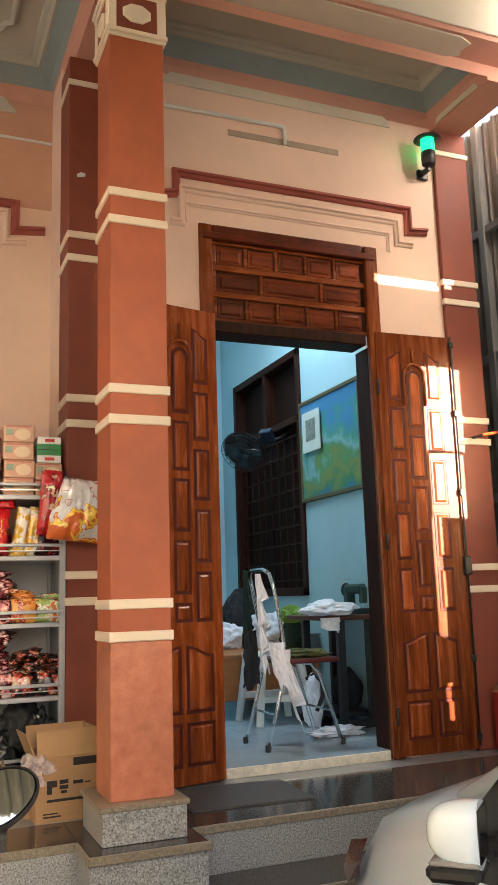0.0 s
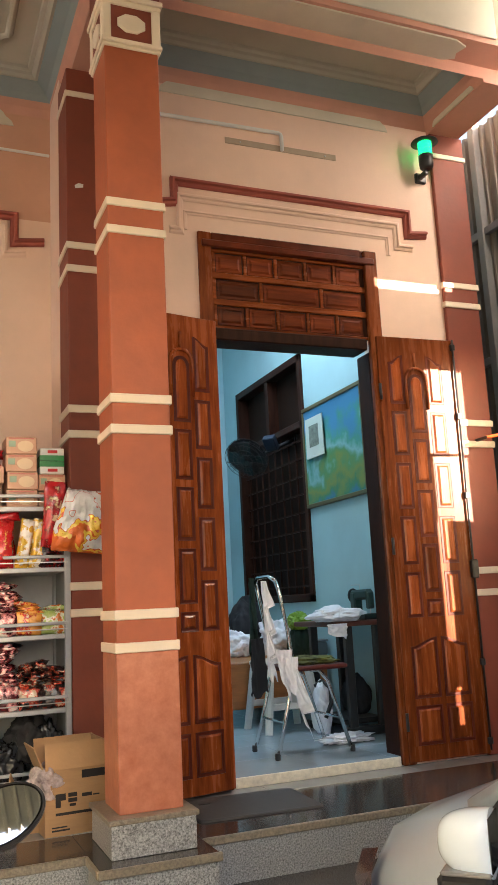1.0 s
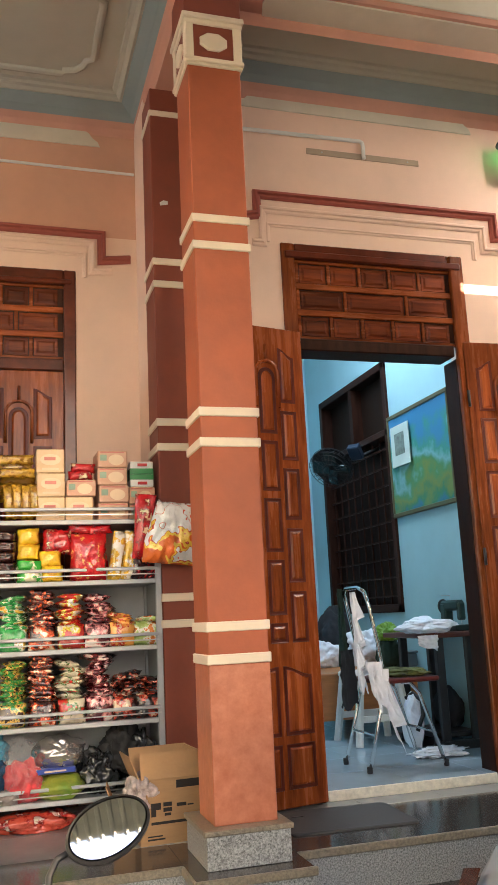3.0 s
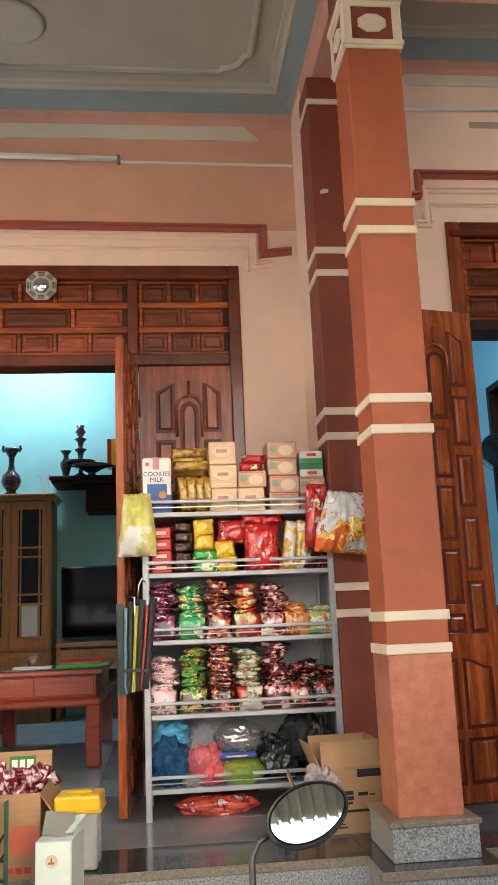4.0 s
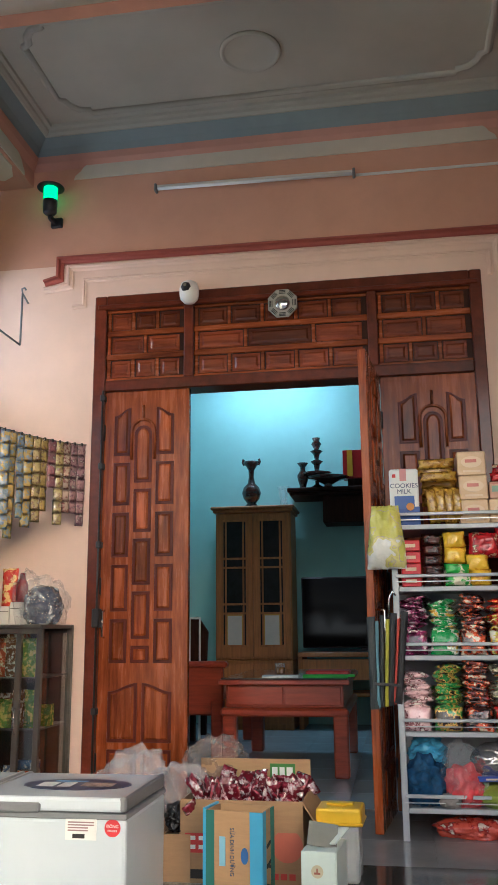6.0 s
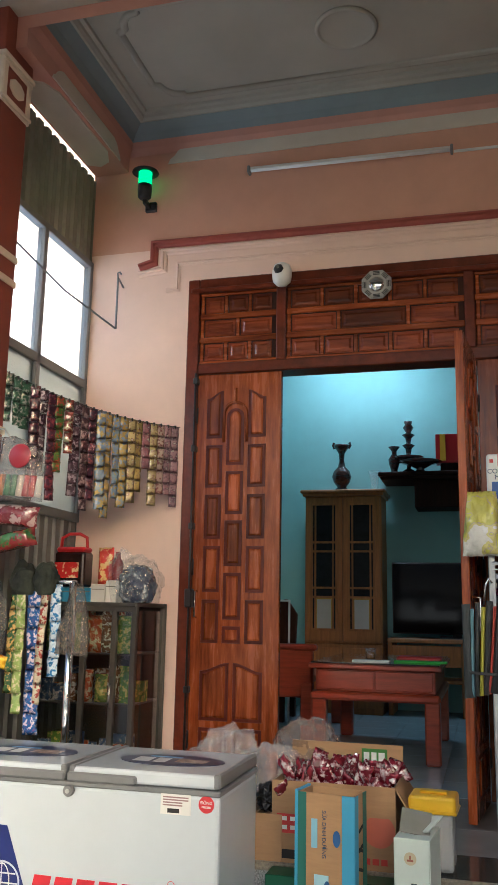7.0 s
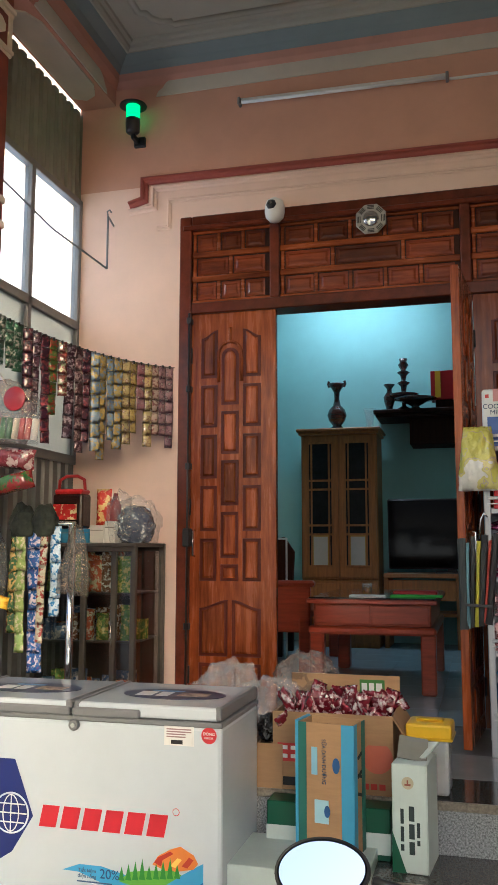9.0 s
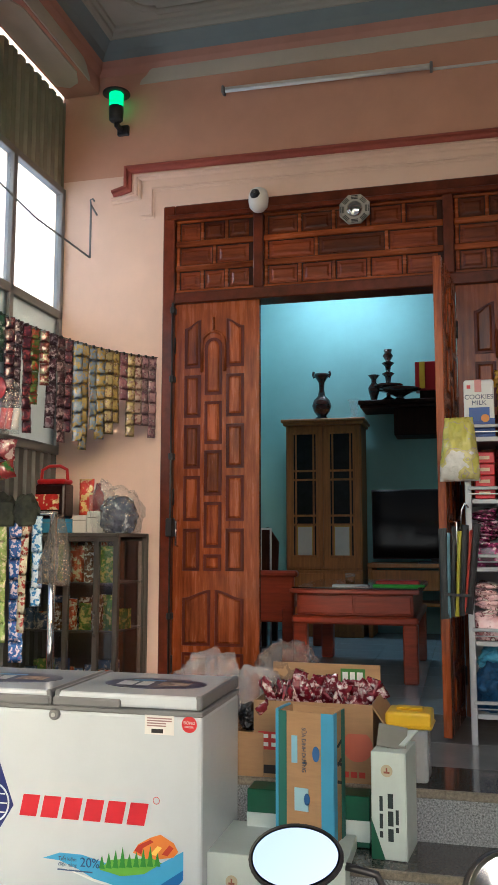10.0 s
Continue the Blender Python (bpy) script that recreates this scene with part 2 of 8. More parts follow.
# facade walls in two colours, split under the red moulding
SPLIT = 2.99
solid("wall_left_bay_lower", wall_sheet(-2.47, 0.70, -0.02, SPLIT, [(-1.818, 0.359, -0.02, 2.775)], YL, YL + 0.22), M_CREAM, "cream painted facade wall round the wide wooden doors")
solid("wall_left_bay_upper", wall_sheet(-2.47, 0.70, SPLIT, 4.0, [], YL, YL + 0.22), M_PEACH, "peach painted upper facade wall above a red moulding")
solid("wall_right_bay_lower", wall_sheet(0.98, 3.02, -0.02, SPLIT + 0.05, [(1.376, 2.451, -0.02, 2.79)], YR, YR + 0.2), M_CREAM, "cream painted facade wall round the narrow wooden doors")
solid("wall_right_bay_upper", wall_sheet(0.98, 3.02, SPLIT + 0.05, 4.0, [], YR, YR + 0.2), M_CREAM, "cream painted upper facade wall with a wiring pipe")
solid("wall_return", box(0.70, 0.78, 4.18, YL + 0.22, -0.02, 4.0), M_CREAM, "short cream return wall between the two facade walls")

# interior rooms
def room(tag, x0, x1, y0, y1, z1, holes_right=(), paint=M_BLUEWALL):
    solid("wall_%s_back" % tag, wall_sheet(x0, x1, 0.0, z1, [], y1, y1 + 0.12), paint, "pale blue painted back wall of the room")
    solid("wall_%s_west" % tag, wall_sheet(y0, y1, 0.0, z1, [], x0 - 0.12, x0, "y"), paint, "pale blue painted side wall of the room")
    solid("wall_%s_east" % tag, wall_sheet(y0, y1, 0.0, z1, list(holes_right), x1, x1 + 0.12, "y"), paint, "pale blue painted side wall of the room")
    solid("ceiling_%s" % tag, box(x0 - 0.12, x1 + 0.12, y0, y1 + 0.12, z1, z1 + 0.1), M_ROOMCEIL, "white painted ceiling of the room")


WIN_R = (5.72, 7.10, 0.84, 2.74)
room("living_room", -2.45, 0.95, YL + 0.22, BACK_L, 3.6)
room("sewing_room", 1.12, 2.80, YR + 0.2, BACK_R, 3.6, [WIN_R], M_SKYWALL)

# floors
solid("floor_porch_slab", box(-2.9, 3.3, 3.24, 8.4, -0.5, -0.012), M_GRANITE, "raised porch and house slab")


def tiles(name, x0, x1, y0, y1, z, size, material, label, cap=300, near=None):
    """Square floor tiles with fine joints, each one a piece of its own."""
    base = solid(name, box(x0, x1, y0, y1, z - 0.02, z - 0.003), M_JOINT, label)
    shared = {}
    nx, ny = math.ceil((x1 - x0) / size), math.ceil((y1 - y0) / size)
    for i in range(nx):
        for k in range(ny):
            a, b = x0 + i * size, min(x0 + (i + 1) * size, x1)
            c, d = y0 + k * size, min(y0 + (k + 1) * size, y1)
            key = (round(b - a, 3), round(d - c, 3))
            if key not in shared:
                shared[key] = mesh_of("floor_tile", box(0.001, key[0] - 0.001, 0.001, key[1] - 0.001, -0.008, 0, 0.0008), material)
            part("floor_tile", shared[key], None, base, m=pose(a, c, z))
    return base


M_JOINT = mat("grey_tile_joint", (0.2, 0.2, 0.19), 0.8, var=0.1)
tiles("floor_porch_left", -2.46, 0.78, 3.565, YL + 0.05, 0.0, 0.4, M_PORCHTILE, "polished grey tiles on the porch")
tiles("floor_porch_right", 0.78, 3.3, 3.80, YR + 0.0, 0.0, 0.4, M_PORCHTILE, "polished grey tiles before the narrow door")
tiles("floor_living_room", -2.45, 0.95, YL + 0.05, BACK_L, 0.012, 0.4, M_FLOORTILE, "glossy pale blue floor tiles in the living room")
tiles("floor_sewing_room", 1.12, 2.80, YR + 0.012, BACK_R, 0.045, 0.4, M_FLOORTILE, "glossy pale blue floor tiles in the sewing room")
solid("threshold", box(1.45, 2.36, YR - 0.004, YR + 0.012, 0.0, 0.046, 0.002), mat("chipped_white_mortar", (0.78, 0.73, 0.6), 0.8, var=0.2, scale=30, bump=0.5, bscale=80), "chipped white raised threshold of the narrow door")

# granite edge of the porch: dark top slabs, lighter nosing and speckled riser
for x0, x1, y0, yb in ((-2.9, 0.62, 3.235, 3.565), (1.045, 3.3, 3.225, 3.80)):
    g = solid("porch_edge", box(x0, x1, y0 + 0.025, y0 + 0.04, -0.19, -0.03), M_GRANITE, "speckled grey granite porch edge with a polished dark top")
    part("top_slab", box(x0, x1, y0 + 0.012, yb, -0.03, 0.0, 0.002), M_GRANITE_DARK, g)
    part("nosing", box(x0, x1, y0, y0 + 0.014, -0.03, 0.001, 0.004), M_NOSE, g)
g = solid("porch_edge_block", box(0.62, 1.045, 3.055, 3.9, -0.30, -0.03), M_GRANITE, "granite block of the porch edge under the column")
part("top_slab", box(0.62, 1.045, 3.045, 3.9, -0.03, -0.001, 0.002), M_GRANITE_DARK, g)
part("nosing", box(0.61, 1.055, 3.030, 3.046, -0.03, 0.0, 0.004), M_NOSE, g)
part("side_nosing", box(0.608, 0.622, 3.046, 3.25, -0.03, 0.0, 0.004), M_NOSE, g)
for x0, x1 in ((-1.025, 0.62), (1.045, 3.3)):
    s = solid("lower_step", box(x0, x1, 2.96, 3.27, GROUND, -0.205), M_GRANITE, "lower granite step before the porch")
    part("tread", box(x0, x1, 2.952, 3.268, -0.205, -0.178, 0.002), M_GRANITE_DARK, s)
    part("nosing", box(x0, x1, 2.938, 2.954, -0.205, -0.177, 0.004), M_NOSE, s)
    s = solid("bottom_step", box(x0, x1, 2.66, 2.96, GROUND, -0.375), M_GRANITE, "bottom granite step before the porch")
    part("tread", box(x0, x1, 2.65, 2.96, -0.375, -0.35, 0.002), M_GRANITE_DARK, s)
s = solid("lower_block", box(0.58, 1.09, 2.93, 3.06, GROUND, -0.20), M_GRANITE, "granite block below the column")

# ceiling of the porch: one bay each side of the middle beam
def porch_ceiling(tag, x0, x1, y0, y1, framed=True):
    c = solid("ceiling_%s" % tag, box(x0, x1, y0, y1, ZC, ZC + 0.15), M_CEIL, "grey-cream plaster porch ceiling with moulded border")
    # cove: pink fillet, blue-grey slope and pale bead, on four sides
    for nm, mt, prof in (("pink_fillet", M_PINK, ((0, 3.62), (0.025, 3.66), (0.035, 3.70), (0, 3.70))),
                         ("cove", M_BLUEGREY, ((0, 3.70), (0.035, 3.70), (0.06, 3.735), (0.115, 3.775), (0.115, ZC), (0, ZC))),
                         ("bead", M_CEIL, ((0.115, 3.775), (0.13, 3.772), (0.145, 3.785), (0.15, 3.80), (0.17, 3.805), (0.175, ZC), (0.115, ZC)))):
        one = bmesh.new()
        rings = []
        for d, z in prof:
            rings.append([one.verts.new(p) for p in ((x0 + d, y0 + d, z), (x1 - d, y0 + d, z), (x1 - d, y1 - d, z), (x0 + d, y1 - d, z))])
        for a, b in zip(rings, rings[1:] + rings[:1]):
            for i in range(4):
                one.faces.new((a[i], a[(i + 1) % 4], b[(i + 1) % 4], b[i]))
        part(nm, one, mt, c)
    if not framed:
        return c
    # raised line frame with stepped corners
    ax, bx, ay, by = x0 + 0.30, x1 - 0.30, y0 + 0.22, y1 - 0.25
    n = 0.16

    def corner(cx, cy, sx, sy):
        return [(cx - sx * n, cy), (cx - sx * (n - 0.01), cy - sy * 0.03), (cx - sx * 0.09, cy - sy * 0.045), (cx - sx * 0.05, cy - sy * 0.09), (cx - sx * 0.035, cy - sy * (n - 0.02)), (cx, cy - sy * n)]
    order = corner(ax, ay, -1, -1)[::-1] + corner(bx, ay, 1, -1) + corner(bx, by, 1, 1)[::-1] + corner(ax, by, -1, 1)
    for r, dz in ((0.022, 0.0), (0.011, -0.012)):
        part("border_moulding", tube([(x, y, ZC + dz) for x, y in order + order[:1]], r, 6), M_CEIL, c, smooth=True)
    return c


YF = 3.40                      # inner face of the front beam
cl = porch_ceiling("left_bay", -2.24, 0.73, 3.26, YL)
cr = porch_ceiling("right_bay", 0.97, 2.88, YF, YR, framed=False)
part("medallion", lathe([(0.16, 0.0), (0.16, -0.012), (0.148, -0.02), (0.138, -0.012), (0.130, -0.008), (0.0, -0.010)], 48, at=(-0.795, 3.88, ZC)), M_CEIL, cl, "round plaster ceiling rose", smooth=True)

# beams
solid("beam_front_left", box(-2.9, 0.73, 3.09, 3.26, 3.69, 4.1), M_OLIVE, "grey-cream front beam of the porch")
solid("beam_front_right", box(0.73, 3.2, 3.22, YF, 3.69, 4.1), M_PINK, "dusty pink front beam of the porch")
solid("trim_beam_face", box(0.98, 2.84, 3.208, 3.22, 3.72, 4.08, 0.004), M_OLIVE, "grey-cream plaster face of the front beam")
solid("beam_middle", box(0.73, 0.97, 3.26, 4.2, 3.60, 4.1), M_PINK, "dusty pink beam from column to pilaster")
solid("beam_west", box(-2.46, -2.24, 3.26, YL, 3.52, 4.1), M_PINK, "dusty pink beam over the side window")
solid("beam_east", box(2.88, 3.10, YF, YR, 3.60, 4.1), M_PINK, "dusty pink beam by the metal side wall")
solid("roof_slab", box(-2.9, 3.2, 3.0, 8.6, 4.1, 4.25), M_CEIL, "flat concrete roof slab")


def strip(name, x0, x1, z0, z1, y, m=None, e=0.09):
    """A flat plaster strip with shaped ends on a wall or beam."""
    h = z1 - z0
    right = [(x1 - e, z1), (x1 - e * 0.75, z1 - h * 0.12), (x1 - e * 0.5, z1 - h * 0.3), (x1 - e * 0.35, z1 - h * 0.55), (x1 - e * 0.1, z1 - h * 0.75), (x1, z0)]
    left = [(x0 + x1 - x, z) for x, z in reversed(right)]
    return solid(name, prism(left + right, y - 0.008, y), M_OLIVE, "grey-cream plaster strip with shaped ends", m=m)


strip("trim_strip", -1.98, 0.50, 3.545, 3.655, YL, e=0.12)
strip("trim_strip", 1.19, 2.60, 3.57, 3.70, YR, e=0.12)
strip("trim_strip", -0.42, 0.42, 3.525, 3.618, 0, m=pose(-2.24, 3.93, 0, 0, 0, 90), e=0.10)
solid("trim_beam_panel", moved(prism([(-0.09, -0.40), (-0.02, -0.44), (0.05, -0.40), (0.09, -0.30), (0.09, 0.30), (0.05, 0.40), (-0.02, 0.44), (-0.09, 0.40)], -0.01, 0.0), Matrix(((1, 0, 0, -2.35), (0, 0, 1, 3.93), (0, 1, 0, 3.52), (0, 0, 0, 1)))), M_OLIVE, "grey-cream plaster panel under the side beam")
strip("trim_strip", -0.20, 0.20, 3.605, 3.70, 0, m=pose(2.876, 3.68, 0, 0, 0, -90), e=0.1)
solid("trim_beam_panel", moved(prism([(1.15, 0.02), (1.13, 0.10), (1.15, 0.18), (2.62, 0.18), (2.68, 0.15), (2.66, 0.11), (2.68, 0.05), (2.60, 0.02)], -0.01, 0.0), Matrix(((1, 0, 0, 0), (0, 0, 1, 3.22), (0, 1, 0, 3.69), (0, 0, 0, 1)))), M_OLIVE, "grey-cream plaster panel under the front beam")


# red moulding over the doors with its cream under-moulding
def moulding(name, pts, y, w, d, material, label):
    """A flat bar that follows the line pts (x, z) along the wall."""
    one = bmesh.new()
    n = len(pts)
    rows = []
    for i, (x, z) in enumerate(pts):
        a = Vector(pts[max(i - 1, 0)]) if i else Vector(pts[0]) * 2 - Vector(pts[1])
        b = Vector(pts[min(i + 1, n - 1)]) if i < n - 1 else Vector(pts[-1]) * 2 - Vector(pts[-2])
        p = Vector((x, z))
        d1, d2 = (p - a).normalized(), (b - p).normalized()
        t = (d1 + d2).normalized()
        nv = Vector((-t.y, t.x)) / max(0.3, Vector((-t.y, t.x)).dot(Vector((-d1.y, d1.x))))
        prof = ((0.0, 0), (0.0, d * 0.6), (0.22, d), (0.45, d), (0.55, d * 0.55), (0.8, d * 0.5), (1.0, d * 0.25), (1.0, 0))
        rows.append([one.verts.new((x - nv.x * w * s, y - e, z - nv.y * w * s)) for s, e in prof])
    for a, b in zip(rows, rows[1:]):
        for k in range(len(a) - 1):
            one.faces.new((a[k], a[k + 1], b[k + 1], b[k]))
    one.faces.new(rows[0])
    one.faces.new(rows[-1])
    return solid(name, one, material, label)


moulding("trim_red_moulding", [(-2.14, 2.905), (-2.065, 2.925), (-2.065, 3.045), (0.525, 3.02), (0.525, 2.87), (0.66, 2.885)], YL, 0.045, 0.035, M_RED, "dark red moulding stepping down at its ends")
moulding("trim_cream_moulding", [(-2.14, 2.86), (-2.0, 2.875), (-2.0, 2.99), (0.47, 2.965), (0.47, 2.80), (0.56, 2.81)], YL, 0.04, 0.022, M_CREAM, "cream moulding below the red one")
moulding("trim_cream_moulding", [(-1.96, 2.74), (-1.90, 2.74), (-1.90, 2.90), (0.42, 2.89), (0.42, 2.74)], YL, 0.025, 0.012, M_CREAM, "fine cream moulding round the wide doors")
moulding("trim_red_moulding", [(1.15, 2.94), (1.235, 2.955), (1.235, 3.075), (2.70, 3.075), (2.70, 2.945), (2.80, 2.955)], YR, 0.045, 0.035, M_RED, "dark red moulding stepping down at its ends")
moulding("trim_cream_moulding", [(1.225, 2.80), (1.265, 2.80), (1.265, 2.99), (2.62, 2.99), (2.62, 2.86), (2.70, 2.86)], YR, 0.04, 0.022, M_CREAM, "cream moulding below the red one")
moulding("trim_cream_moulding", [(1.30, 2.79), (1.30, 2.90), (2.55, 2.90), (2.55, 2.78)], YR, 0.025, 0.012, M_CREAM, "fine cream moulding round the narrow doors")


M_TERRA_LOW = mat("mottled_pale_terracotta", (0.52, 0.155, 0.075), 0.35, var=0.16, scale=16, bump=0.3, bscale=35, stain=0.2, col2=(0.62, 0.24, 0.14))

# column and pilasters with paired cream bands
BANDS = ((2.357, 2.392), (2.477, 2.512), (1.525, 1.562), (1.648, 1.685), (0.694, 0.731), (0.814, 0.851))


def column(x0, x1, y0, y1, label):
    # left column's shaft takes the pilaster brown: its shade is in the colour
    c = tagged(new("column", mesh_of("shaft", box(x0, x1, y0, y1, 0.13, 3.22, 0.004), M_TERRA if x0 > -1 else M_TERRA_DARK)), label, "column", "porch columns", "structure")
    for a, b in BANDS:
        part("band", box(x0 - 0.008, x1 + 0.008, y0 - 0.008, y1 + 0.008, a, b, 0.003), M_WHITE_TRIM, c)
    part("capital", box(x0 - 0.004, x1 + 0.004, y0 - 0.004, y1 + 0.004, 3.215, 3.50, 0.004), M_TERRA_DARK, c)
    for a, b, e in ((3.205, 3.222, 0.010), (3.222, 3.243, 0.017), (3.405, 3.43, 0.014), (3.43, 3.455, 0.022)):
        part("capital_moulding", box(x0 - e, x1 + e, y0 - e, y1 + e, a, b, 0.004), M_WHITE_TRIM, c)
    for k in range(4):
        w = (x1 - x0) if k % 2 == 0 else (y1 - y0)
        cx, cy = (x0 + x1) / 2, (y0 + y1) / 2
        half = (y1 - y0) / 2 if k % 2 == 0 else (x1 - x0) / 2
        mm = pose(cx, cy, 3.325, 0, 0, 90 * k)
        for sx in (-1, 1):
            part("capital_frame", moved(box(sx * (w / 2 - 0.010) - 0.018, sx * (w / 2 - 0.010) + 0.018, -half - 0.012, -half - 0.002, -0.09, 0.09, 0.003), mm), M_WHITE_TRIM, c)
        oct8 = [(0.066 * math.cos(math.pi / 8 + i * math.pi / 4) * 1.0, 0.046 * math.sin(math.pi / 8 + i * math.pi / 4)) for i in range(8)]
        part("capital_boss", moved(ring_stack(oct8, [(0, -half - 0.002), (0, -half - 0.010), (0.006, -half - 0.015)]), mm), M_WHITE_TRIM, c)
    part("lower_shaft", box(x0 - 0.002, x1 + 0.002, y0 - 0.002, y1 + 0.002, 0.131, 0.694, 0.003), M_TERRA_LOW, c, "lighter mottled lower part")
    part("plinth", box(x0 - 0.045, x1 + 0.032, y0 - 0.057, y1 + 0.045, 0.0, 0.115, 0.002), M_GRANITE, c, "speckled grey granite plinth")
    part("plinth_cap", box(x0 - 0.055, x1 + 0.042, y0 - 0.067, y1 + 0.055, 0.113, 0.132, 0.003), M_NOSE, c)
    part("neck", box(x0 - 0.01, x1 + 0.01, y0 - 0.01, y1 + 0.01, 3.46, 3.70, 0.003), M_TERRA_DARK, c)
    return c


column(0.725, 0.960, 3.187, 3.42, "terracotta painted square column with cream bands on a granite plinth")
column(-2.545, -2.310, 3.187, 3.42, "terracotta square column with cream bands, shaft darkened for shade, beside the freezer")


def pilaster(x0, x1, y0, y1, z1, label):
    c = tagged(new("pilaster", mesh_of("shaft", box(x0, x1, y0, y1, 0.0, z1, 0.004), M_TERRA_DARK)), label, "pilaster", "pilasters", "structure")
    for a, b in [(p + 0.135, q + 0.135) for p, q in BANDS] + [(3.44, 3.47)]:
        part("band", box(x0 - 0.008, x1 + 0.008, y0 - 0.008, y1, a, b, 0.003), M_WHITE_TRIM, c)
    return c


pilaster(0.698, 1.0, 3.955, 4.2, 3.6, "dark terracotta pilaster with cream bands between the bays")
pilaster(2.885, 3.12, 3.94, 4.2, 3.6, "dark terracotta pilaster with cream bands at the house corner")

ps = thing("paper_scrap", "small torn white paper scrap stuck on the pilaster", "paper", at=(0.757, 3.953, 2.95), ry=-15)
part("scrap", prism([(-0.022, -0.010), (0.018, -0.012), (0.024, 0.004), (0.002, 0.014), (-0.020, 0.006)], -0.002, 0.0), M_WHITE, ps)

# ---- doors ----
def panel_outline(x0, x1, z0, z1, top=""):
    if not top:
        return [(x0, z0), (x1, z0), (x1, z1), (x0, z1)]
    w, pts = x1 - x0, [(x0, z0), (x1, z0)]
    if top == "arch":
        return pts + [(x0 + w / 2 + w / 2 * math.cos(a), z1 - w / 2 + w / 2 * math.sin(a)) for a in [i * math.pi / 10 for i in range(11)]]
    drop = 0.045
    curve = [(i / 8, drop * (0.5 + 0.5 * math.cos(math.pi * i / 8))) for i in range(9)]
    if top == "rise_right":       # low at the left side, high at the right
        return pts + [(x0 + w * (1 - s), z1 - drop + d) for s, d in curve]
    return pts + [(x0 + w * (1 - s), z1 - d) for s, d in curve]


def raised(x0, x1, z0, z1, top="", side=-1, y=0.0):
    o = panel_outline(x0, x1, z0, z1, top)
    return ring_stack(o, [(0.0, y), (0.001, y + side * 0.002), (0.003, y + side * 0.002), (0.005, y + side * 0.0006), (0.015, y + side * 0.0006), (0.026, y + side * 0.006)])


# shade of the recessed panel grooves, put into the wood's colour
M_GROOVE_SHADE = mat("panel_groove_shade", (0.095, 0.013, 0.005), 0.4, var=0.3, scale=4, stretch=(6, 6, 0.8), bump=0.05, coat=0.1, rand=0.2, spec=0.2)


def leaf(width, height, label, m, flip=False, handle=False):
    """A panelled door leaf: hinge side at x = 0, front face at y = 0 looking to -y."""
    d = thing("door_leaf", label, "door", group="panelled door leaves", kind="structure")
    body = part("leaf_body", box(0, width, 0, 0.038, 0, height, 0.003), M_WOOD, d)
    k, h = width / 0.5, height / 2.2
    c1, c2, c3 = (0.060 * k, 0.158 * k), (0.181 * k, 0.284 * k), (0.308 * k, 0.412 * k)
    if flip:
        c1, c2, c3 = tuple((width - b, width - a) for a, b in (c3, c2, c1))
    spec = []
    for c, top in ((c1, "rise_right"), (c3, "rise_left")):
        spec += [(c, 1.825, 2.10, top), (c, 1.545, 1.785, ""), (c, 1.26, 1.505, ""), (c, 0.97, 1.22, ""), (c, 0.70, 0.93, "")]
    spec += [(c2, 1.67, 1.995, "arch"), (c2, 1.395, 1.635, ""), (c2, 1.11, 1.36, ""), (c2, 0.825, 1.075, ""), (c2, 0.70, 0.79, "")]
    mid = (c1[0] + c3[1]) / 2
    spec += [((c1[0], mid - 0.012), 0.30, 0.60, "rise_right"), ((mid + 0.012, c3[1]), 0.30, 0.60, "rise_left"), ((c1[0], mid - 0.012), 0.075, 0.265, ""), ((mid + 0.012, c3[1]), 0.075, 0.265, "")]
    for side, y in ((-1, 0.0), (1, 0.038)):
        for (a, b), z0, z1, top in spec:
            # dark ring painted where a recessed groove would lie in shade
            pn_ = part("panel", raised(a, b, z0 * h, z1 * h, top, side, y), M_GROOVE_SHADE, d)
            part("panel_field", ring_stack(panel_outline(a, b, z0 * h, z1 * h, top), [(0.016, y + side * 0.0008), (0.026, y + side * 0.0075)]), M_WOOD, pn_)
        # arched bead round the middle column
        cx, r = (c2[0] + c2[1]) / 2, (c2[1] - c2[0]) / 2 + 0.016
        pts = [(c2[0] - 0.016, y + side * 0.004, 1.80 * h)] + [(cx - r * math.cos(a), y + side * 0.004, 2.01 * h - 0.05 * k + r * math.sin(a)) for a in [i * math.pi / 12 for i in range(13)]] + [(c2[1] + 0.016, y + side * 0.004, 1.80 * h)]
        part("arch_bead", tube(pts, 0.009, 6), M_WOOD, d, smooth=True)
        part("arch_bead", tube([(cx, y + side * 0.003, 2.01 * h - 0.05 * k + r), (cx, y + side * 0.003, 2.11 * h)], 0.008, 6), M_WOOD, d, smooth=True)
    for z in (0.2, 1.1, 1.95):
        part("hinge", rod((0.0, -0.006, z - 0.045), (0.0, -0.006, z + 0.045), 0.008, 10), M_BLACK, d, "dark steel hinge", smooth=True)
    if handle:
        part("handle", tube([(width - 0.03, -0.002, 0.90), (width - 0.03, -0.035, 0.905), (width - 0.03, -0.035, 1.055), (width - 0.03, -0.002, 1.06)], 0.006, 8), M_CHROME, d, "polished steel bar handle", smooth=True)
    d.matrix_world = m
    return d


